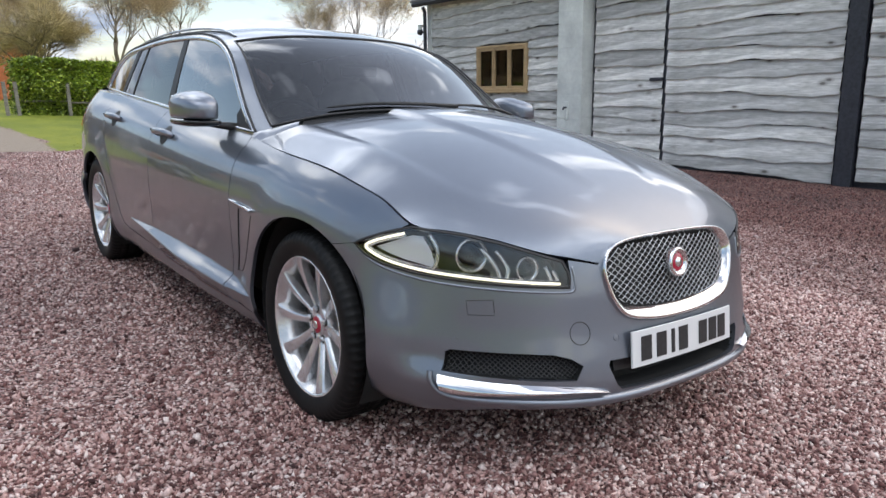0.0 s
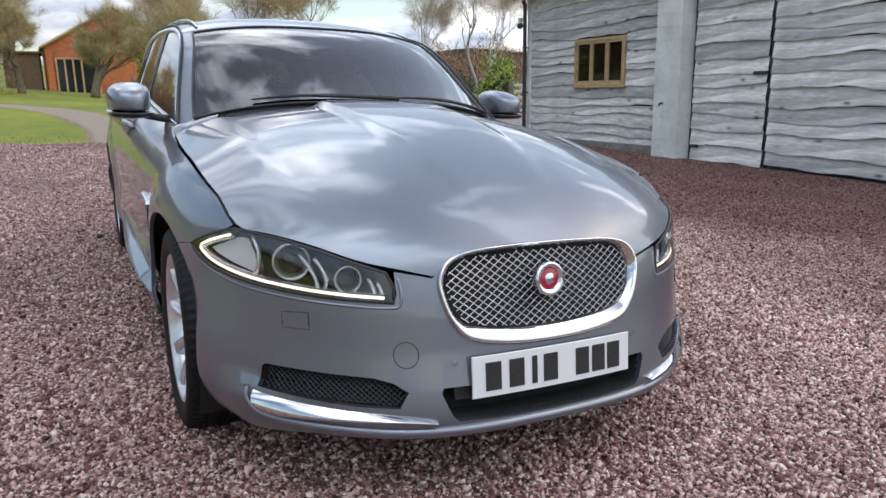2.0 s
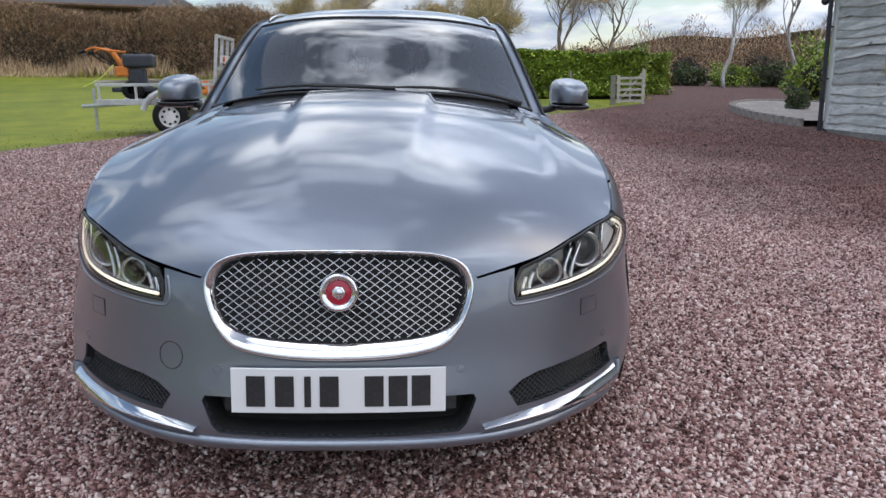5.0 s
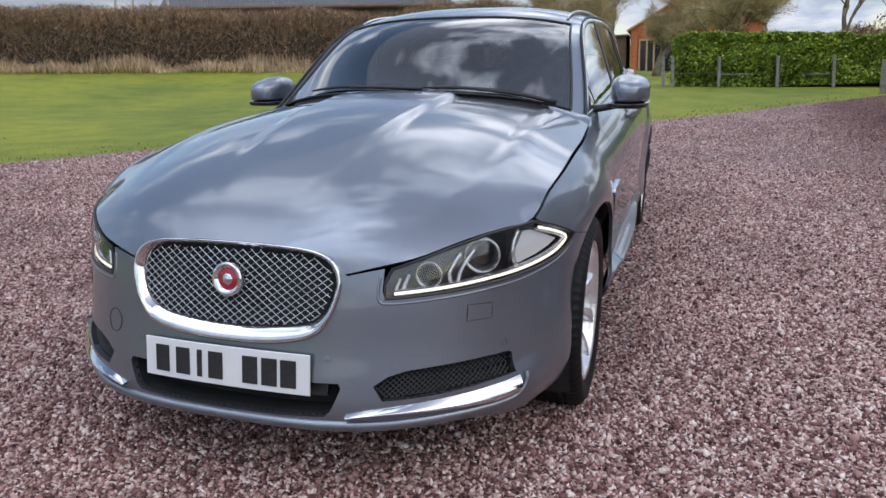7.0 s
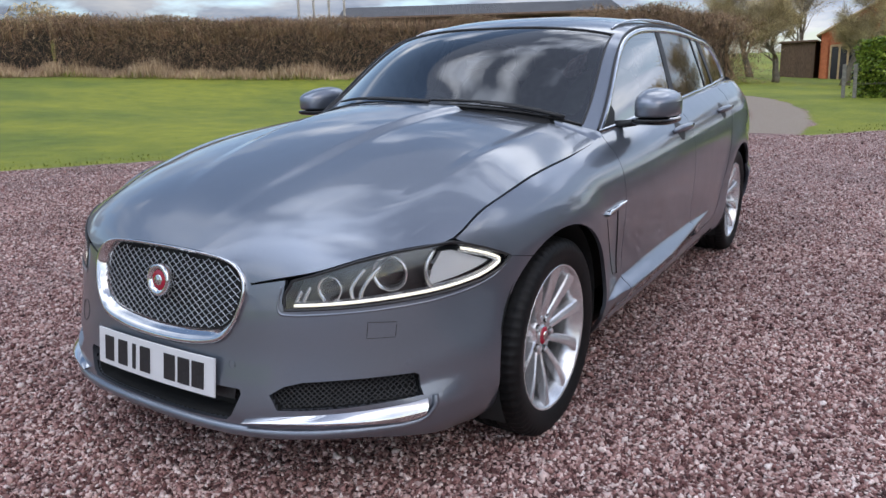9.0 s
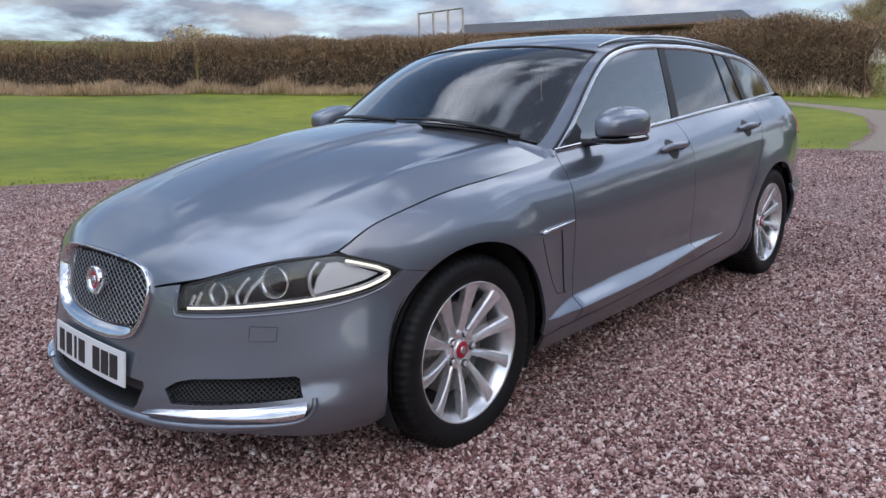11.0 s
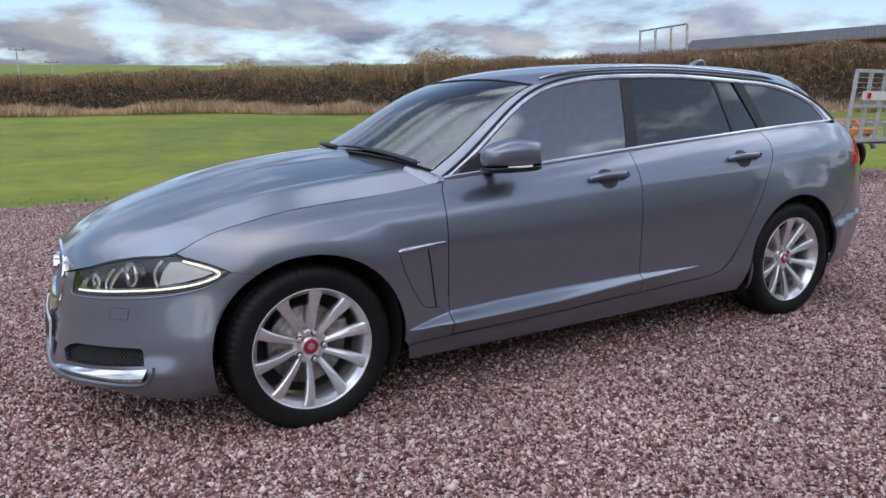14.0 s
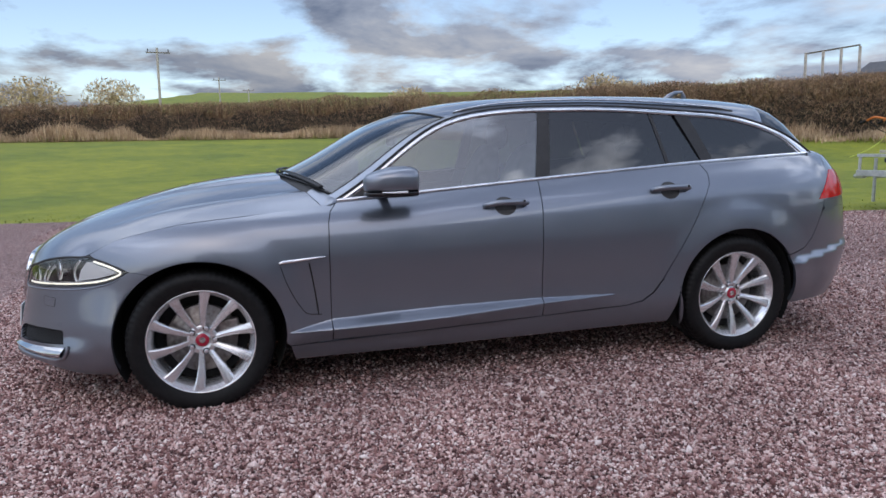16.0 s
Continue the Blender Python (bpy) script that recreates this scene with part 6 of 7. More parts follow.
        sheet("fog_blade", [on(body, u_ + (l_ - u_) * t, h)[0] * (sign, 1, 1) for t, h in ((0, -0.03), (0, -0.010), (0.08, -0.006), (0.25, 0.003), (0.45, 0.0120), (0.62, 0.0175), (0.74, 0.0190), (0.86, 0.0165), (1, 0.006), (1, -0.01))], CHROME, car, "polished chrome bumper blade")
        brow = smooth_line([(0.436, 0.640), (0.432, 0.60), (0.438, 0.572), (0.47, 0.5655), (0.60, 0.571), (0.75, 0.577), (0.88, 0.584), (0.98, 0.598), (1.05, 0.618), (1.10, 0.645)], 6)
        p, _ = on(body, np.array(brow), -0.002)
        part("lamp_brow", tube(p * (sign, 1, 1), 0.0045, 8), PAINT, car, "", True)
        # cover of the headlamp washer, parking sensors
        cov = [(0.682, 0.501), (0.758, 0.498), (0.760, 0.538), (0.682, 0.544)]
        skin("washer_cover", body, [cov], PAINT, d=0.02, off=0.0015, thick=0.002, mirror=m)
        p, _ = on(body, resample(cov, 0.01), 0.0005)
        part("washer_joint", tube(p * (sign, 1, 1), 0.0016, 4, True), BLACK, car)
        for s, z in ((0.305, 0.420), (0.80, 0.421)):
            p, n = on(body, np.array([[s, z]]), 0.0)
            d = part("parking_sensor", lathe([(0.0115, -0.004), (0.0115, 0.001), (0.0098, 0.001), (0.0096, -0.0008), (0.0088, 0.0004), (0.0001, 0.0008)], 20), PAINT, car)
            q = Vector(n[0] * (sign, 1, 1))
            d.matrix_local = Matrix.Translation(Vector(p[0] * (sign, 1, 1))) @ Vector((1, 0, 0)).rotation_difference(q).to_matrix().to_4x4()
    # round cover of the towing eye, on the right
    t = np.linspace(0, 2 * np.pi, 40, endpoint=False)
    circ = np.stack([0.432 + 0.033 * np.cos(t), 0.446 + 0.033 * np.sin(t)], 1)
    p, _ = on(body, circ, 0.0004)
    part("towing_eye_joint", tube(p * (-1, 1, 1), 0.0014, 4, True), BLACK, car)
    # number plate; its characters are plain bars
    plate = empty("number_plate")
    plate.parent = car
    plate.matrix_local = pose(0, -0.918, 0.382, 90 - 7, 0, 0)
    tagged(plate, "white number plate with plain dark bars")
    def bent(x, y, z):
        return (x, y, z - 0.16 * x * x)

    outline = [(-0.0555, -0.003), (-0.0555, 0.002), (-0.054, 0.003), (0.054, 0.003), (0.0555, 0.002), (0.0555, -0.003)]
    xs = np.linspace(-0.26, 0.26, 17)
    vs = [bent(x, y, z) for x in xs for y, z in outline]
    fs = [(6 * i + k, 6 * i + (k + 1) % 6, 6 * i + 6 + (k + 1) % 6, 6 * i + 6 + k) for i in range(16) for k in range(6)]
    part("plate_face", (vs, fs + [tuple(range(6)), tuple(range(101, 95, -1))]), WHITE_PLATE, plate)
    for k, x in enumerate((-0.178, -0.108, -0.052, 0.0, 0.108, 0.166, 0.222)):
        w = 0.016 if k == 2 else 0.046
        bar = part("plate_bar", box(w, 0.076, 0.0025, (0, 0, 0), 0.0008), BLACK, plate)
        cx = x - 0.022
        bar.matrix_local = pose(*bent(cx, -0.001, 0.0044), 0, math.degrees(math.atan(0.32 * cx)), 0)


def place_on(surf, s, z, off=0.0):
    p, n = on(surf, np.array([[s, z]]), off)
    return Vector(p[0]), Vector(n[0])


def build_headlamps():
    loop = LAMP_LOW + LAMP_TOP
    for sign in (1, -1):
        m = sign < 0
        lamp = empty("headlamp")
        lamp.parent = car
        tagged(lamp, "clear headlamp with a lit running strip")

        def at(s, z, off):
            p, n = place_on(body, s, z, off)
            return Vector((p.x * sign, p.y, p.z)), Vector((n.x * sign, n.y, n.z))

        skin("lamp_housing", body, [loop], LAMP_GREY, d=0.03, off=-0.085, thick=0, mirror=m, parent=lamp)
        edge = resample(loop, 0.02)
        p0, _ = on(body, edge, -0.001)
        p1, _ = on(body, edge, -0.085)
        sheet("lamp_wall", [p0 * (sign, 1, 1), p1 * (sign, 1, 1)], GLOSS_BLACK, lamp, "", True)
        part("lamp_seal", tube(p0 * (sign, 1, 1), 0.0045, 5, True), BLACK, lamp)
        ln = skin("lamp_lens", body, [loop], LENS, d=0.025, off=0.0005, thick=0, mirror=m, parent=lamp)
        ln.visible_shadow = False
        # running lamp: along the bottom and back round the outer tip
        strip = smooth_line([(0.475, 0.5905), (0.60, 0.5965), (0.75, 0.6035), (0.88, 0.610), (0.97, 0.620), (1.04, 0.637), (1.085, 0.660), (1.055, 0.680), (1.00, 0.698), (0.94, 0.7145)], 6)
        p, _ = on(body, np.array(strip), -0.012)
        part("running_strip", tube(p * (sign, 1, 1), 0.0044, 6), LAMP_LED, lamp, "lit white running strip", True)
        p, _ = on(body, np.array(strip), -0.022)
        part("strip_reflector", tube(p * (sign, 1, 1), 0.012, 6), LAMP_SILVER, lamp, "", True)
        # pale outer indicator panel
        pan = [(0.855, 0.618), (0.95, 0.632), (1.02, 0.650), (1.055, 0.664), (1.00, 0.684), (0.92, 0.712), (0.885, 0.712), (0.862, 0.67)]
        skin("indicator_panel", body, [pan], LAMP_WHITE, d=0.02, off=-0.03, thick=0.02, mirror=m, parent=lamp)
        for s, z, r, depth in ((0.738, 0.668, 0.046, -0.035), (0.572, 0.636, 0.033, -0.03)):
            c, n = at(s, z, depth)
            d = (n + Vector((0, -1.6, 0))).normalized()
            mt = Matrix.Translation(c) @ Vector((1, 0, 0)).rotation_difference(d).to_matrix().to_4x4()
            bowl = part("lamp_bowl", lathe([(r * 1.02, 0.002), (r * 1.10, 0.010), (r * 1.06, 0.018), (r * 0.88, 0.006), (r * 0.72, -0.012), (r * 0.70, -0.03)], 32), LAMP_SILVER, lamp, "bright lamp bowl", True)
            bowl.matrix_local = mt
            part("projector_lens", lathe([(r * 0.70, -0.012), (r * 0.66, 0.0), (r * 0.5, 0.010), (r * 0.25, 0.016), (0.0001, 0.018)], 28), GLOSS_BLACK, bowl, "dark projector lens", True)
        # curved bright fins between the bowls
        for fin in ([(0.862, 0.612), (0.842, 0.645), (0.838, 0.685), (0.858, 0.722)], [(0.655, 0.600), (0.660, 0.63), (0.678, 0.662), (0.702, 0.69)], [(0.640, 0.600), (0.628, 0.63), (0.640, 0.66), (0.658, 0.684)], [(0.497, 0.594), (0.503, 0.615), (0.512, 0.640)], [(0.478, 0.594), (0.482, 0.612), (0.490, 0.630)]):
            p, _ = on(body, np.array(smooth_line(fin, 5)), -0.02)
            part("lamp_fin", tube(p * (sign, 1, 1), 0.0068, 6, False, 1.0), LAMP_SILVER, lamp, "", True)


build_front()
build_headlamps()

# ---- the car: glasshouse, trim, mirrors ----
def dlo_top(y):
    """Height of the line of the window tops."""
    a = np.linspace(0, 1, 400)
    return np.interp(y, can_ey(a), can_ez(a))


def window_loop(y0, y1, lean0, lean1, inset=0.017, low=0.013):
    """Side-view outline of a pane between two leaning edges: y at the belt, and how far the top lies behind."""
    low_pts = [(y, float(belt(y)) + low) for y in np.linspace(y0, y1, 12)]
    t0, t1 = y0 + lean0, y1 + lean1
    up = [(y, float(dlo_top(y)) - inset) for y in np.linspace(t1, t0, 24)]
    up = [(y, z) for y, z in up if z > belt(y) + low + 0.004]
    return low_pts + up


def build_glass():
    front = window_loop(0.735, 1.724, 0.012, 0.060)
    sail = [(0.735, float(belt(0.735)) + 0.013), (0.86, float(belt(0.86)) + 0.013), (0.90, float(belt(0.90)) + 0.06), (0.875, 1.045)]
    rear = window_loop(1.808, 2.745, 0.045, -0.150)
    quarter = window_loop(2.835, 3.50, -0.125, -0.03)
    for name, loop, mat, lab in (("front_window", front, SIDE_GLASS, "clear front side window"), ("rear_window", rear, PRIVACY, "dark tinted rear side window"), ("quarter_window", quarter, PRIVACY, "dark tinted quarter window")):
        both(name, house, [loop], mat, d=0.045, off=-0.004, thick=0.0, label=lab)
    pillar = [(1.726, float(belt(1.72)) + 0.012), (1.806, float(belt(1.8)) + 0.012), (1.851, float(dlo_top(1.851)) - 0.016), (1.786, float(dlo_top(1.786)) - 0.016)]
    both("door_pillar", house, [pillar], BLACK, d=0.05, off=-0.001, thick=0.02, label="black door pillar")
    p2 = [(2.757, float(belt(2.757)) + 0.012), (2.833, float(belt(2.833)) + 0.012), (2.708, float(dlo_top(2.708)) - 0.016), (2.618, float(dlo_top(2.618)) - 0.016)]
    both("rear_pillar", house, [p2], BLACK, d=0.05, off=-0.001, thick=0.02, label="black rear pillar")
    bar = [(2.52, float(belt(2.52)) + 0.012), (2.54, float(belt(2.54)) + 0.012), (2.47, float(dlo_top(2.47)) - 0.016), (2.45, float(dlo_top(2.45)) - 0.016)]
    both("window_bar", house, [bar], BLACK, d=0.05, off=0.0, thick=0.01)
    both("mirror_sail", house, [sail], BLACK, d=0.04, off=-0.001, thick=0.02)
    # bright trim: along the belt and over the windows, thicker at the rear tip
    ys = np.linspace(0.668, 3.565, 80)
    lo = np.stack([ys, belt(ys) - 0.003], 1)
    hi = np.stack([ys, belt(ys) + 0.016], 1)
    ya = np.concatenate((can_ey(np.linspace(0.0, 0.99, 90)), [3.577]))
    za = np.concatenate((can_ez(np.linspace(0.0, 0.99, 90)), [1.109]))
    wide = np.interp(ya, [0.6, 3.2, 3.38, 3.48, 3.58], [0.025, 0.025, 0.030, 0.046, 0.058])
    # inner edge: the top line moved square to itself
    d = np.gradient(np.stack([ya, za], 1), axis=0)
    d /= np.linalg.norm(d, axis=1, keepdims=True)
    inner = np.stack([ya + d[:, 1] * wide, za - d[:, 0] * wide], 1)
    inner[:, 1] = np.maximum(inner[:, 1], belt(inner[:, 0]) + 0.004)
    for m in (False, True):
        rounded_ring("belt_trim", house, hi, lo, SATIN, 0.006, 0.004, 0.012, "bright belt trim", False, mirror=m)
        rounded_ring("window_trim", house, np.stack([ya, za], 1), inner, SATIN, 0.006, 0.002, 0.012, "bright window trim", False, mirror=m)
        # black rubber outside the bright trim
        seal, _ = on(house, np.stack([ya - d[:, 1] * 0.006, za + d[:, 0] * 0.006], 1), 0.003)
        part("window_seal", tube(seal * (-1 if m else 1, 1, 1), 0.0055, 6), BLACK, car, "", True)
        # painted shoulder from the door tops in to the glass
        edge = body(s_of_y(ys, belt(ys) - 0.004), belt(ys) - 0.004)
        inn = house(ys, belt(ys) - 0.002) - np.array([0.004, 0, 0])
        midp = edge * 0.55 + inn * 0.45 + np.array([0, 0, 0.003])
        sheet("shoulder", [q * (-1 if m else 1, 1, 1) for q in (edge, midp, inn)], PAINT, car)
        # roof rail
        a = np.linspace(0.30, 0.845, 40)
        b = np.full(40, 0.885)
        p, n = on(canopy, np.stack([a, b], 1), 0.0)
        lift = 0.015 * np.sin(np.pi * np.linspace(0, 1, 40)) ** 0.55
        q = (p + n * lift[:, None] + np.array([0, 0, 0.004])) * (-1 if m else 1, 1, 1)
        part("roof_rail", tube(q, [0.003 + 0.0062 * math.sin(math.pi * i / 39) ** 0.4 for i in range(40)], 8, False, 0.75), SATIN, car, "satin silver roof rail", True)
        pq = (p - n * 0.002) * (-1 if m else 1, 1, 1)
        part("rail_gutter", tube(pq, 0.008, 6), BLACK, car)
    # black seal round the windscreen
    e = resample([(0.008, -FRIT), (0.008, FRIT), (A_HEAD - 0.002, FRIT), (A_HEAD - 0.002, -FRIT)], 0.02)
    p, _ = on(canopy, e, -0.003)
    part("windscreen_seal", tube(p, 0.006, 6, True), BLACK, car, "", True)
    # dark printed border of the windscreen
    inn = [(0.030, -FRIT + 0.05), (0.030, FRIT - 0.05), (0.06, FRIT - 0.03), (A_HEAD - 0.03, FRIT - 0.03), (A_HEAD - 0.02, FRIT - 0.07), (A_HEAD - 0.02, -FRIT + 0.07), (A_HEAD - 0.03, -FRIT + 0.03), (0.06, -FRIT + 0.03)]
    skin("windscreen_border", canopy, [rect(0.010, A_HEAD - 0.003, -FRIT + 0.002, FRIT - 0.002), inn], GLOSS_BLACK, d=0.04, off=-0.0075, thick=0)
    # cowl below the windscreen
    bb = np.linspace(-0.84, 0.84, 41)
    r0 = hood(np.full(41, 0.97), bb) - np.array([0, 0, 0.03])
    r1 = (hood(np.full(41, 0.985), bb) + canopy(np.full(41, 0.012), bb * 0.9)) / 2 - np.array([0, 0, 0.03])
    r2 = canopy(np.full(41, 0.016), bb * 0.9) - np.array([0, 0, 0.008])
    sheet("cowl", [r0, r1, r2], BLACK, car, "black plastic scuttle panel")
    # smooth corner from the bonnet and the wing up to the foot of the pillar
    for sign in (1, -1):
        fy = np.linspace(0.0, 1.0, 7)[1:]
        corner = hood(0.999, 0.988)
        end = body(s_of_y(0.664, 0.934), 0.934)
        outer = np.concatenate((hood(np.full(8, 0.999), np.linspace(0.80, 0.988, 8)) - (0, 0, 0.003), corner + (end - corner) * fy[:, None] + np.array([0.012, 0, 0.004]) * np.sin(np.pi * fy)[:, None]))
        inner = canopy(np.full(14, 0.002), np.concatenate((np.linspace(0.80, 0.94, 8), np.linspace(0.95, 0.995, 6))))
        inner[:, 2] -= 0.001
        rows = [(outer + (inner - outer) * k + np.array([0, 0, 0.007]) * math.sin(math.pi * k)) * (sign, 1, 1) for k in np.linspace(0, 1, 7)]
        sheet("scuttle_corner", rows, PAINT, car)
    # wipers
    for base, tip in (((0.016, 0.14), (0.024, -0.64)), ((0.014, 0.84), (0.018, 0.14))):
        t = np.linspace(0, 1, 18)
        uv = np.stack([base[0] + (tip[0] - base[0]) * t + 0.003 * np.sin(np.pi * t), base[1] + (tip[1] - base[1]) * t], 1)
        p, n = on(canopy, uv, 0.008)
        w = part("wiper", tube(p, [0.0035 + 0.004 * math.sin(math.pi * q) ** 0.5 for q in t], 6), BLACK, car, "black windscreen wiper", True)
        half = uv[: 11]
        p2, _ = on(canopy, half - np.array([0.007, 0]), 0.014)
        part("wiper_arm", tube(p2, np.linspace(0.010, 0.006, 11), 6), BLACK, w, "", True)
    # aerial fin
    a0, _ = place_on(canopy, 0.80, 0.0, 0.0)
    fin = [(a0.x, a0.y + dy, a0.z + dz) for dy, dz in ((-0.10, -0.004), (-0.05, 0.022), (0.0, 0.048), (0.05, 0.055), (0.065, 0.02), (0.07, -0.006))]
    part("aerial_fin", tube(fin, [0.008, 0.02, 0.014, 0.009, 0.016, 0.014], 8), PAINT, car, "", True)


def squircle(rx, ry, rz, p=2.6, n=28, m=18):
    """A rounded block with the superellipsoid's form."""
    def w(c, q):
        return math.copysign(abs(c) ** (2 / q), c)
    vs, fs = [], []
    for i in range(m + 1):
        v = -math.pi / 2 + math.pi * i / m
        for j in range(n):
            u = 2 * math.pi * j / n
            vs.append((rx * w(math.cos(v), p) * w(math.cos(u), p), ry * w(math.cos(v), p) * w(math.sin(u), p), rz * w(math.sin(v), p)))
    for i in range(m):
        for j in range(n):
            k = (j + 1) % n
            fs.append((i * n + j, i * n + k, (i + 1) * n + k, (i + 1) * n + j))
    return vs, fs


def build_mirrors():
    for sign in (1, -1):
        mir = empty("door_mirror")
        mir.parent = car
        tagged(mir, "grey door mirror with a black lower edge")
        mir.matrix_local = pose(sign * 0.912, 0.925, 1.035, 0, 0, 0)
        v, f = squircle(0.086, 0.150, 0.076, 3.2)
        top = []
        for x, y, z in v:
            x, y = x * (1.0 + 0.10 * min(0, y) / 0.15), min(y, 0.108)
            z2 = z * (1.0 - 0.14 * max(0, x) / 0.082)
            y2 = y + (0.03 * (x / 0.082) ** 2 if y < 0 else 0)
            if z2 > 0:
                z2 *= 0.66 + 0.34 * sstep(-0.16, 0.04, y2)
            if z2 < -0.036:
                z2 = -0.036 + (z2 + 0.036) * 0.15
            top.append((x * sign, y2, z2))
        order = f if sign > 0 else [q[::-1] for q in f]
        part("mirror_cover", (top, order), PAINT, mir, "", True)
        low = [(x * 0.985, y * 0.985, -0.050 + (z * 0.30 if z < 0 else z * 0.12)) for x, y, z in v]
        low = [(x * sign, min(y, 0.106), z) for x, y, z in low]
        part("mirror_base", (low, order), GLOSS_BLACK, mir, "gloss black lower shell", True)
        part("mirror_glass", box(0.124, 0.004, 0.100, (sign * 0.002, 0.1085, 0.004), 0.0015), MIRROR, mir)
        part("mirror_repeater", tube(smooth_line([(sign * 0.072, -0.070, -0.046), (sign * 0.081, -0.01, -0.045), (sign * 0.081, 0.05, -0.044)], 4), 0.0055, 6), LAMP_WHITE, mir, "clear side repeater", True)
        part("mirror_arm", tube([(-sign * 0.04, 0.0, -0.055), (-sign * 0.11, -0.02, -0.070), (-sign * 0.185, -0.045, -0.078)], [0.024, 0.022, 0.028], 8, False, 0.7), BLACK, mir, "", True)


def build_handles():
    for sign in (1, -1):
        for y, z in ((1.512, 0.892), (2.468, 0.938)):
            s = float(s_of_y(y, z))
            han = empty("door_handle")
            han.parent = car
            t = np.linspace(0, 2 * np.pi, 28, endpoint=False)
            rows = []
            for r, h in ((1.0, -0.0015), (0.9, -0.0008), (0.6, -0.0006), (0.3, -0.0006), (0.02, -0.0006)):
                p, _ = on(body, np.array([(s + 0.058 * r * math.cos(q), z + 0.046 * r * math.sin(q)) for q in t]), h)
                rows.append(p * (sign, 1, 1) + np.array([sign * 0.0022, 0, 0]))
            sheet("handle_cup", rows, DASH, han, "", True)
            uv = np.array([(s - 0.118 + 0.236 * q, z + 0.004 * q) for q in np.linspace(0, 1, 15)])
            lift = np.array([0.004, 0.013, 0.022, 0.029, 0.033, 0.035, 0.036, 0.036, 0.036, 0.035, 0.034, 0.032, 0.030, 0.026, 0.016])
            p, n = on(body, uv, 0.0)
            p = (p + n * lift[:, None]) * (sign, 1, 1)
            part("handle_bar", tube(p, [0.010, 0.014, 0.0155, 0.016, 0.016, 0.016, 0.016, 0.016, 0.016, 0.0155, 0.0165, 0.017, 0.017, 0.0165, 0.012], 10, False, 1.0), PAINT, han, "", True)
            p, n = on(body, np.array([(s + 0.09, z + 0.003)]), 0.0475)
            p = p * (sign, 1, 1)
            part("handle_lock", box(0.004, 0.012, 0.012, tuple(p[0]), 0.0015), BLACK, han)
            for q in (-0.10, 0.10):
                p, n = on(body, np.array([(s + q, z), (s + q, z)]), 0.0)
                p[1] += n[1] * 0.03
                part("handle_foot", tube(p * (sign, 1, 1), 0.011, 8), PAINT, han, "", True)


def build_vents():
    """The bright blade and the sunk triangle behind each front wheel."""
    for sign in (1, -1):
        m = sign < 0
        up = smooth_line([(1.812, 0.676), (1.83, 0.684), (1.90, 0.689), (1.96, 0.693), (2.03, 0.695)], 5)
        low = smooth_line([(1.812, 0.668), (1.83, 0.665), (1.90, 0.671), (1.96, 0.679), (2.03, 0.689)], 5)
        rounded_ring("wing_blade", body, up, low, CHROME, 0.010, 0.004, 0.01, "polished chrome wing blade", False, mirror=m)
        tri = smooth_line([(1.822, 0.655), (1.845, 0.58), (1.88, 0.50), (1.918, 0.438), (1.935, 0.422), (1.955, 0.415), (2.005, 0.410)], 5)
        p, _ = on(body, np.array(tri), -0.0004)
        part("vent_joint", tube(p * (sign, 1, 1), 0.0024, 5), BLACK, car)
        tri = smooth_line([(1.955, 0.665), (1.972, 0.56), (1.985, 0.46), (1.99, 0.412)], 5)
        p, _ = on(body, np.array(tri), -0.0004)
        part("vent_slot", tube(p * (sign, 1, 1), 0.004, 5), DARK, car)


build_glass()
build_mirrors()
build_handles()
build_vents()

# ---- the car: wheels, underside, rear, cabin ----


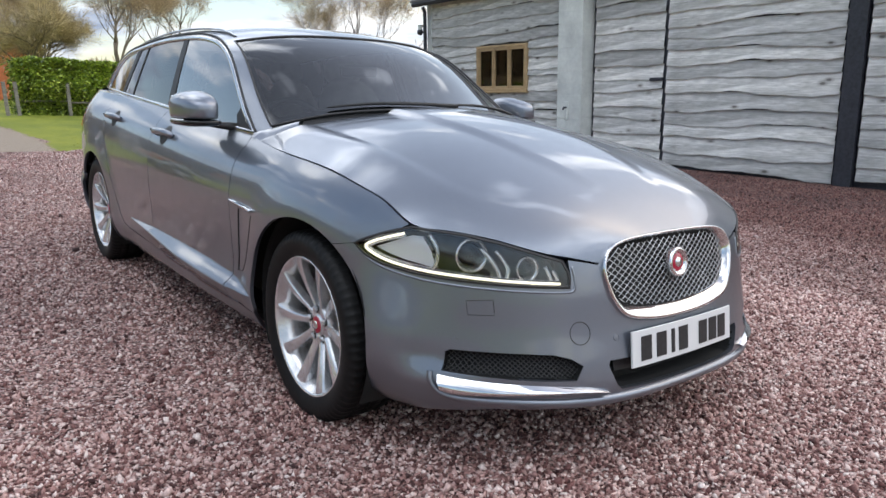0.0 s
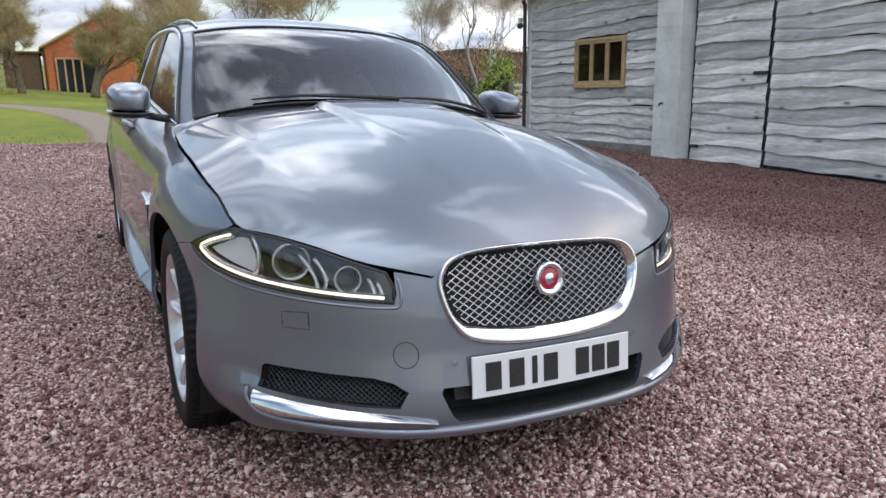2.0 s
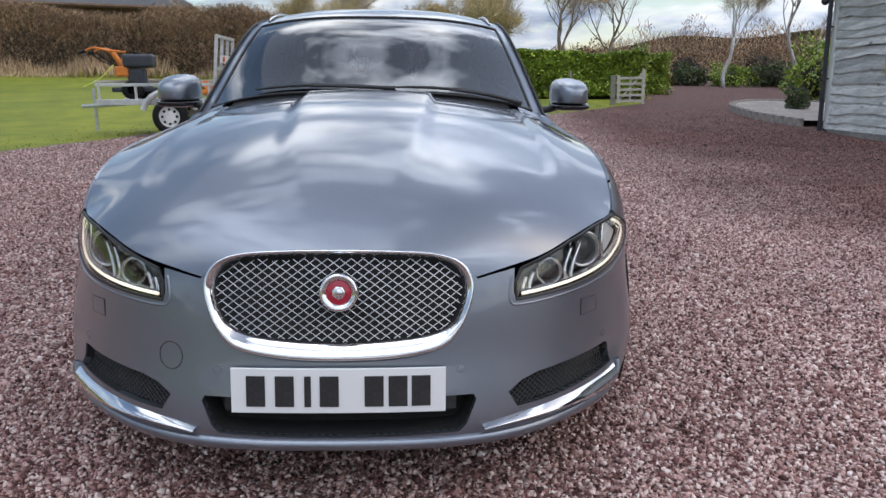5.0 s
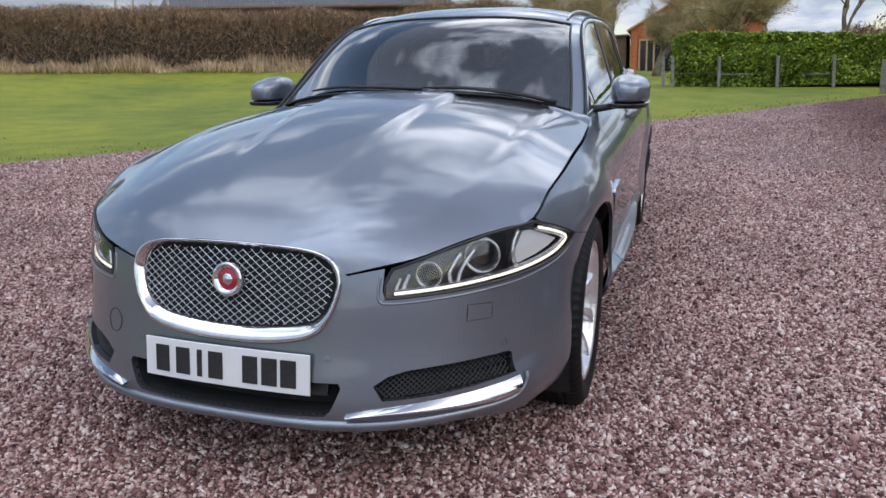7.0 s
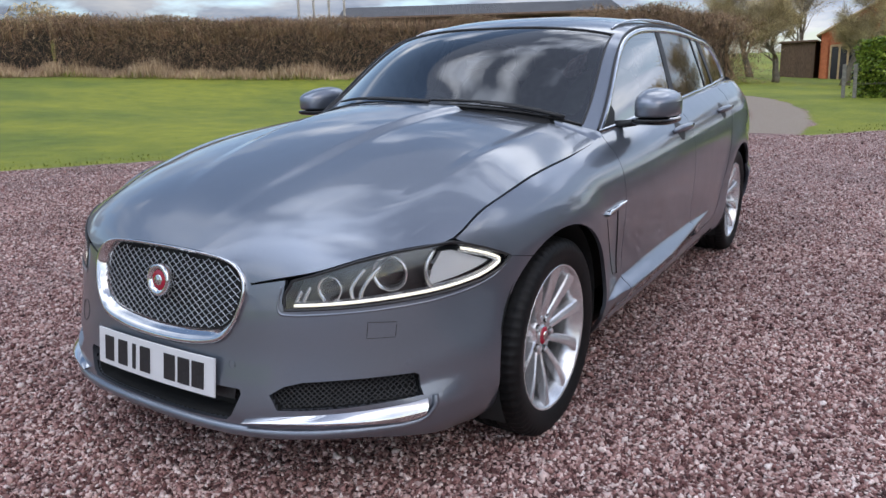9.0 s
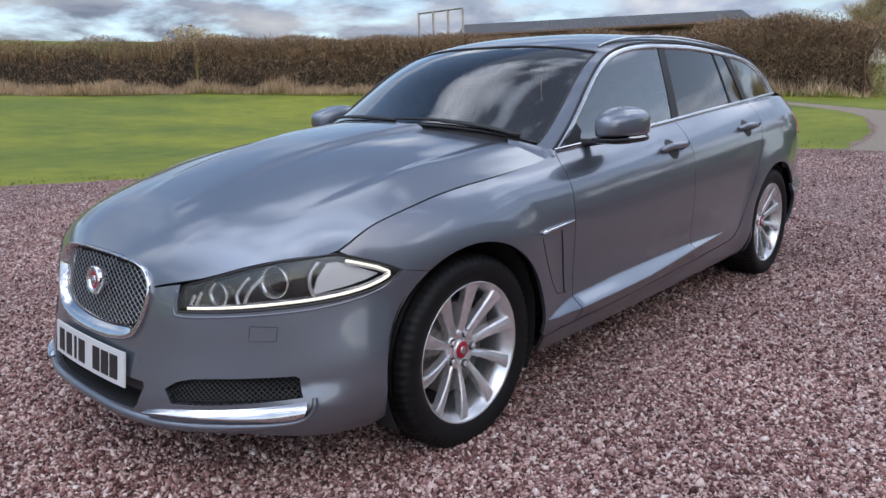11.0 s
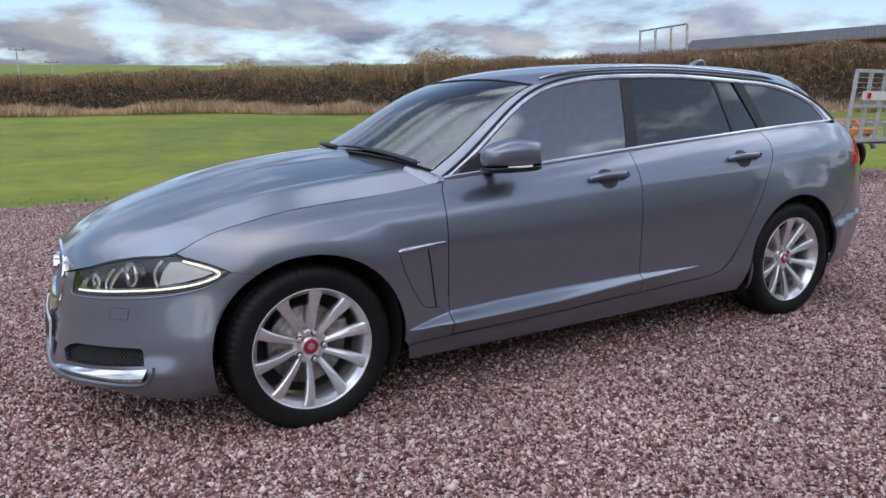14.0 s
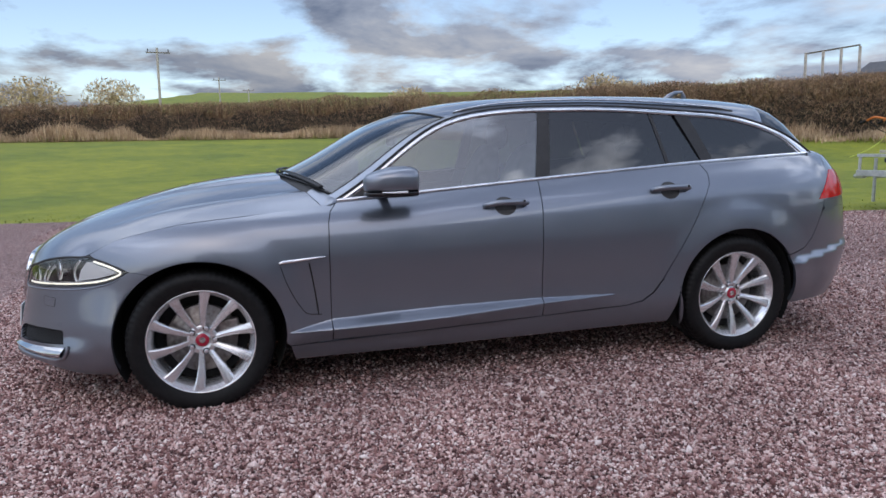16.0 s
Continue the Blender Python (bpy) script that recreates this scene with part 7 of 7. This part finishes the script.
def build_wheel():
    wheel = empty("wheel")
    tagged(wheel, "ten-spoke silver alloy wheel with a black tyre")
    # tyre: rounded shoulders, grooves round the tread, cross cuts at the shoulders
    prof_ = [(0.237, 0.092), (0.245, 0.101), (0.256, 0.108), (0.274, 0.114), (0.291, 0.117), (0.306, 0.116), (0.320, 0.110), (0.330, 0.101), (0.3355, 0.088), (0.337, 0.068), (0.3375, 0.062), (0.330, 0.060), (0.330, 0.050), (0.338, 0.048), (0.3385, 0.016), (0.330, 0.014), (0.330, 0.004), (0.3385, 0.002)]
    prof_ = prof_ + [(r, -a) for r, a in prof_[::-1]]
    n, m = 216, len(prof_)
    vs, fs = [], []
    for k in range(n):
        t = 2 * math.pi * k / n
        cut = 0.0065 if k % 3 == 0 else 0.0
        for r, a in prof_:
            rr = r - (cut if 0.062 < abs(a) < 0.113 and r > 0.315 else cut * 0.7 if abs(a) < 0.05 and r > 0.335 else 0)
            vs.append((a, rr * math.cos(t), rr * math.sin(t)))
        l = (k + 1) % n
        fs += [(k * m + i, l * m + i, l * m + i + 1, k * m + i + 1) for i in range(m - 1)]
    tyre = part("tyre", (vs, fs), RUBBER, wheel, "black road tyre with a cut tread", True)
    for r, w in ((0.266, 0.1100), (0.300, 0.1142)):
        part("sidewall_ring", tube([(w, r * math.cos(q), r * math.sin(q)) for q in np.linspace(0, 2 * np.pi, 72, endpoint=False)], 0.0012, 4, True), RUBBER, tyre)
    part("rim", lathe([(0.226, -0.09), (0.219, -0.02), (0.216, 0.04), (0.220, 0.072), (0.228, 0.082), (0.234, 0.090), (0.239, 0.099), (0.2445, 0.106), (0.2475, 0.104), (0.2465, 0.094)], 96), ALLOY, wheel, "bright silver rim", True)
    # spokes: ten, dished to the hub
    for k in range(10):
        a = 2 * math.pi * k / 10 + 0.12
        rows = []
        for r, w, x, th, tw in ((0.046, 0.013, 0.052, 0.034, 0.0), (0.085, 0.0135, 0.060, 0.034, 0.003), (0.130, 0.0160, 0.072, 0.034, 0.006), (0.175, 0.0200, 0.083, 0.032, 0.006), (0.210, 0.0230, 0.090, 0.028, 0.004), (0.236, 0.028, 0.094, 0.020, 0.002)):
            ring = []
            for u, d in ((-1.0, -th), (-1.0, -0.005), (-0.72, 0.0), (0.0, 0.0018), (0.72, 0.0), (1.0, -0.005), (1.0, -th)):
                t = a + (u * w + tw) / r
                ring.append((x + d - 0.0045 * u, r * math.cos(t), r * math.sin(t)))
            rows.append(ring)
        g = np.array(rows)
        n_, m_ = g.shape[:2]
        f = [(i * m_ + j, i * m_ + j + 1, (i + 1) * m_ + j + 1, (i + 1) * m_ + j) for i in range(n_ - 1) for j in range(m_ - 1)]
        part("spoke", (g.reshape(-1, 3), f), ALLOY, wheel)
    part("hub", lathe([(0.074, 0.020), (0.072, 0.050), (0.066, 0.056), (0.045, 0.056), (0.040, 0.052), (0.036, 0.052), (0.034, 0.058), (0.031, 0.060)], 40), ALLOY, wheel, "", True)
    cap = part("centre_cap", lathe([(0.031, 0.052), (0.031, 0.062), (0.027, 0.065), (0.0001, 0.066)], 28), BADGE_RED, wheel, "red centre cap", True)
    part("cap_relief", lathe([(0.016, 0.064), (0.013, 0.068), (0.0001, 0.069)], 10), SATIN, cap)
    for k in range(5):
        t = 2 * math.pi * k / 5 - 0.12
        y, z = 0.057 * math.cos(t), 0.057 * math.sin(t)
        nut = part("wheel_nut", lathe([(0.0105, 0.050), (0.0105, 0.066), (0.008, 0.068), (0.0001, 0.068)], 12), ALLOY, wheel)
        nut.location = (0, y, z)
        part("nut_recess", lathe([(0.0155, 0.0555), (0.0152, 0.0585), (0.0105, 0.0570)], 16), GLOSS_BLACK, nut)
    disc = part("brake_disc", lathe([(0.163, -0.012), (0.163, 0.010), (0.158, 0.014), (0.095, 0.014), (0.090, 0.022), (0.0001, 0.022)], 64), IRON, wheel, "", True)
    part("brake_caliper", box(0.05, 0.10, 0.075, (0.012, 0.125, 0.04), 0.012), IRON, disc)
    part("wheel_back", lathe([(0.214, -0.035), (0.10, -0.03), (0.0001, -0.03)], 48), DARK, wheel)
    return wheel


def build_wheels():
    spots = [(0.773, 0.0, 0.3175), (-0.773, 0.0, 0.3175), (0.785, 2.909, 0.3275), (-0.785, 2.909, 0.3275)]
    spins = (4, 29, 47, 140)
    first = build_wheel()
    first.parent = car
    rest = [first]
    for _ in spots[1:]:
        c = copy_thing(first, Matrix())
        c.parent = car
        rest.append(c)
    for w, (x, y, z), s in zip(rest, spots, spins):
        w.matrix_local = pose(x, y, z, 0, 0, 0 if x > 0 else 180) @ pose(0, 0, 0, s, 0, 0)


def build_under():
    for sign in (1, -1):
        for wy in (0.0, 2.909):
            t = np.radians(np.linspace(-30, 210, 30))
            rows = [[(sign * x, wy + r * math.cos(a), 0.340 + r * 0.96 * math.sin(a)) for a in t] for x, r in ((0.865, 0.392), (0.78, 0.396), (0.50, 0.396))]
            sheet("arch_liner", rows, DARK)
            part("arch_wall", box(0.01, 0.80, 0.62, (sign * 0.50, wy, 0.50), 0.003), DARK, car)
            part("axle", tube([(sign * 0.3, wy, 0.31), (sign * 0.76, wy, 0.31)], 0.04, 10), DARK, car)
    part("underbody", box(1.62, 1.98, 0.04, (0, 1.455, 0.205), 0.01), DARK, car)
    part("underbody", box(1.0, 4.3, 0.04, (0, 1.5, 0.215), 0.01), DARK, car)
    part("engine_bay", box(0.98, 1.0, 0.36, (0, -0.18, 0.42), 0.02), DARK, car)
    part("cabin_tub", box(1.52, 0.05, 0.62, (0, 0.52, 0.58), 0.02), DASH, car)
    for sign in (1, -1):
        part("door_card", box(0.03, 3.0, 0.66, (sign * 0.735, 2.05, 0.60), 0.012), DASH, car)
    part("cabin_floor", box(1.5, 3.1, 0.03, (0, 2.05, 0.30), 0.01), DASH, car)
    part("load_cover", box(1.26, 0.75, 0.02, (0, 3.12, 0.99), 0.006), DASH, car)
    part("headlining", canopy_sheet(0.28, 0.88, -0.97, 0.97, -0.03), LEATHER, car, "pale headlining", True)


def canopy_sheet(a0, a1, b0, b1, off, n=14, m=16):
    a, b = np.meshgrid(np.linspace(a0, a1, n), np.linspace(b0, b1, m), indexing="ij")
    p, _ = on(canopy, np.stack([a.ravel(), b.ravel()], 1), off)
    f = [(i * m + j, i * m + j + 1, (i + 1) * m + j + 1, (i + 1) * m + j) for i in range(n - 1) for j in range(m - 1)]
    return p, f


def build_seat(x, y, width=0.5):
    seat = empty("car_seat")
    seat.parent = car
    tagged(seat, "pale leather car seat")
    v, f = squircle(width / 2, 0.26, 0.085, 3.2)
    part("cushion", ([(a + x, b + y, c + 0.52) for a, b, c in v], f), LEATHER, seat, "", True)
    v, f = squircle(width / 2, 0.075, 0.36, 3.0)
    part("backrest", ([(a * (1 - 0.16 * max(c, 0) / 0.36) + x, b + y + 0.26 + (c + 0.36) * 0.30, c + 0.84) for a, b, c in v], f), LEATHER, seat, "", True)
    v, f = squircle(0.125, 0.05, 0.085, 2.8)
    part("headrest", ([(a + x, b + y + 0.53, c + 1.245) for a, b, c in v], f), LEATHER, seat, "", True)
    part("headrest_posts", tube([(x - 0.05, y + 0.51, 1.12), (x - 0.05, y + 0.525, 1.22)], 0.006, 6), SATIN, seat)


def build_cabin():
    for x in (-0.36, 0.36):
        build_seat(x, 1.38)
    for x in (-0.40, 0.0, 0.40):
        build_seat(x, 2.28, 0.42)
    dash = empty("dashboard")
    dash.parent = car
    prof2 = [(0.60, 0.945), (0.72, 0.975), (0.86, 0.965), (0.98, 0.93), (1.02, 0.86), (0.98, 0.70), (0.90, 0.55)]
    xs = np.linspace(-0.71, 0.71, 15)
    sheet("dash_top", [[(x, y, z + 0.012 * math.exp(-((x + 0.36) / 0.16) ** 2)) for x in xs] for y, z in prof2], DASH, dash, "dark dashboard")
    part("console", box(0.24, 0.9, 0.28, (0, 1.35, 0.48), 0.04), DASH, dash)
    # steering wheel on the right
    t = np.linspace(0, 2 * np.pi, 36, endpoint=False)
    c, up, side = Vector((-0.36, 1.10, 0.90)), Vector((0, 0.38, 0.925)), Vector((1, 0, 0))
    sw = part("steering_wheel", tube([c + side * 0.185 * math.cos(q) + up * 0.185 * math.sin(q) for q in t], 0.016, 8, True), BLACK, car, "dark steering wheel", True)
    part("steering_boss", tube([c - Vector((0, 0.04, -0.015)), c + Vector((0, 0.02, -0.008))], 0.075, 14), BLACK, sw, "", True)
    for q in (0.1, math.pi - 0.1, -math.pi / 2):
        part("steering_spoke", tube([c, c + side * 0.18 * math.cos(q) + up * 0.18 * math.sin(q)], 0.017, 6, False, 0.5), BLACK, sw, "", True)
    # inside mirror
    p, _ = place_on(canopy, 0.235, 0.0, -0.06)
    part("inside_mirror", box(0.22, 0.03, 0.06, (p.x, p.y + 0.05, p.z - 0.075), 0.014), BLACK, car)


S_END = SR + _rs[-1]


def build_rear():
    bump = side_uv([(3.24, 0.538), (3.36, 0.568), (3.42, 0.622), (3.50, 0.772)]) + [(float(s_of_y(3.54, 0.79)), 0.80), (S_END - 0.005, 0.79), (S_END - 0.005, 0.25), (float(s_of_y(3.60, 0.26)), 0.25), (float(s_of_y(3.30, 0.25)), 0.25)]
    bump = bump + side_uv([q for q in ARCH_R if q[0] > 2.9 and 0.25 < q[1] < 0.545])
    both("rear_bumper", body, [bump], PAINT, d=0.02, thick=0.02, label="grey metallic rear bumper")
    lamp = side_uv([(3.475, 0.848), (3.528, 0.905), (3.585, 0.966), (3.645, 1.012)]) + [(float(s_of_y(3.80, 0.99)), 1.005), (float(s_of_y(3.82, 0.86)), 0.862)]
    both("tail_lamp", body, [lamp], RED_LENS, d=0.03, off=0.004, thick=0.02, label="red tail lamp")
    gate = side_uv([(3.647, 1.088), (3.605, 1.0), (3.535, 0.845), (3.515, 0.80)])[::-1] + [(float(s_of_y(3.66, 1.095)), 1.095), (S_END - 0.005, 1.095), (S_END - 0.005, 0.795)]
    both("tailgate", body, [gate], PAINT, d=0.04, thick=0.02, label="grey metallic tailgate")
    b = np.linspace(-1, 1, 33)
    top = canopy(np.full(33, 0.992), b * 0.99)
    s = np.interp(np.abs(b), [0, 1], [S_END, float(s_of_y(3.50, 1.09))])
    edge = full(np.where(b < 0, -s, s), np.full(33, 1.094))
    sheet("tailgate_ledge", [top, top * 0.5 + edge * 0.5 + np.array([0, 0, 0.006]), edge, edge - np.array([0, 0, 0.02])], PAINT)
    # spoiler lip over the rear screen
    p = canopy(np.full(33, 0.886), b * 0.985)
    q = p + np.array([0, 0.06, -0.028])
    sheet("roof_spoiler", [p + (0, -0.02, 0.004), p * 0.5 + q * 0.5 + (0, 0, 0.012), q, q - (0, 0, 0.02), p - (0, 0, 0.03)], PAINT, car, "grey roof spoiler")


build_wheels()
build_under()
build_cabin()
build_rear()

# ---- loose gravel ----
def gravel_material():
    m = material("gravel_stone", rough=0.75)
    src = nd(m, "ShaderNodeNewGeometry").outputs["Random Per Island"]
    v = coords(m)
    n, patch_n = nd(m, "ShaderNodeTexNoise", Scale=160.0, Detail=4.0), nd(m, "ShaderNodeTexNoise", Scale=0.7, Detail=5.0, Roughness=0.6)
    link(m, v, n.inputs["Vector"])
    link(m, v, patch_n.inputs["Vector"])
    c = ramp(m, src, STONE_STOPS)
    c = mixed(m, 0.6, c, ramp(m, n.outputs["Fac"], [(0.3, (0.6, 0.6, 0.6)), (0.7, (1.3, 1.3, 1.3))]), "MULTIPLY")
    c = mixed(m, 0.7, c, ramp(m, patch_n.outputs["Fac"], [(0.3, (0.66, 0.62, 0.62)), (0.7, (1.18, 1.15, 1.14))]), "MULTIPLY")
    c = darker_sides(m, c, v)
    link(m, c, bsdf(m).inputs["Base Color"])
    return m


def scatter_stones(x0, x1, y0, y1, per_m2, size, seed, fade=False):
    """Small broken stones, each an eight-faced lump of its own form."""
    rnd = np.random.default_rng(seed)
    n = int((x1 - x0) * (y1 - y0) * per_m2)
    x, y = rnd.uniform(x0, x1, n), rnd.uniform(y0, y1, n)
    if fade:
        # thins out towards the lawn
        y = y0 + (y1 - y0) * (1 - np.sqrt(rnd.random(n)))
    keep = lawn_depth(x, y) < -0.12
    x, y = x[keep], y[keep]
    n = len(x)
    r = size * np.exp(rnd.normal(size=n) * 0.28)
    dirs = np.array([(1, 0, 0), (-1, 0, 0), (0, 1, 0), (0, -1, 0), (0, 0, 1), (0, 0, -1)], float)
    tri = np.array([(0, 2, 4), (2, 1, 4), (1, 3, 4), (3, 0, 4), (2, 0, 5), (1, 2, 5), (3, 1, 5), (0, 3, 5)])
    v = dirs[None] * (r[:, None, None] * rnd.uniform(0.6, 1.3, (n, 6, 1))) + rnd.normal(size=(n, 6, 3)) * (r * 0.22)[:, None, None]
    v[:, :, 2] *= 0.72
    # each stone turned at random
    q = rnd.normal(size=(n, 4))
    q /= np.linalg.norm(q, axis=1, keepdims=True)
    w, a, b, c = q.T
    rot = np.stack([1 - 2 * (b * b + c * c), 2 * (a * b - c * w), 2 * (a * c + b * w), 2 * (a * b + c * w), 1 - 2 * (a * a + c * c), 2 * (b * c - a * w), 2 * (a * c - b * w), 2 * (b * c + a * w), 1 - 2 * (a * a + b * b)], 1).reshape(n, 3, 3)
    v = np.einsum("nij,nkj->nki", rot, v)
    z = ground_z(x, y) + r * rnd.uniform(-0.1, 0.55, n)
    v = v + np.stack([x, y, z], 1)[:, None]
    f = (np.arange(n)[:, None, None] * 6 + tri[None]).reshape(-1, 3)
    return v.reshape(-1, 3), f


def build_gravel():
    g = tagged(empty("gravel"), "loose red and pink gravel stones", "gravel", kind="stuff")
    mat = gravel_material()
    near = ((-2.2, 0.0, -1.7, 0.3), (0.0, 2.4, -1.7, 0.3), (1.0, 4.2, 0.3, 3.2))
    for i, (x0, x1, y0, y1) in enumerate(near):
        v, f = scatter_stones(x0, x1, y0, y1, 8600, 0.0077, 90 + i)
        tagged(quads("gravel_stones", v, f, mat, g), kind="stuff")
    wide = ((-6.0, -2.2, -1.7, 5.0), (-2.2, 1.0, 0.3, 5.0), (2.4, 6.0, -1.7, 0.3), (4.2, 6.0, 0.3, 5.0), (1.0, 4.2, 3.2, 6.0))
    for i, (x0, x1, y0, y1) in enumerate(wide):
        v, f = scatter_stones(x0, x1, y0, y1, 2500, 0.0082, 190 + i)
        tagged(quads("gravel_stones", v, f, mat, g), kind="stuff")

    for i, (x0, x1, y0, y1) in enumerate(((-9.0, -6.0, -2.5, 9.0), (6.0, 8.4, -1.0, 9.0), (-6.0, 6.0, 5.0, 9.0), (-9.0, 8.4, 9.0, 16.5))):
        v, f = scatter_stones(x0, x1, y0, y1, 560, 0.0096, 290 + i, i == 3)
        tagged(quads("gravel_stones", v, f, mat, g), kind="stuff")


build_gravel()
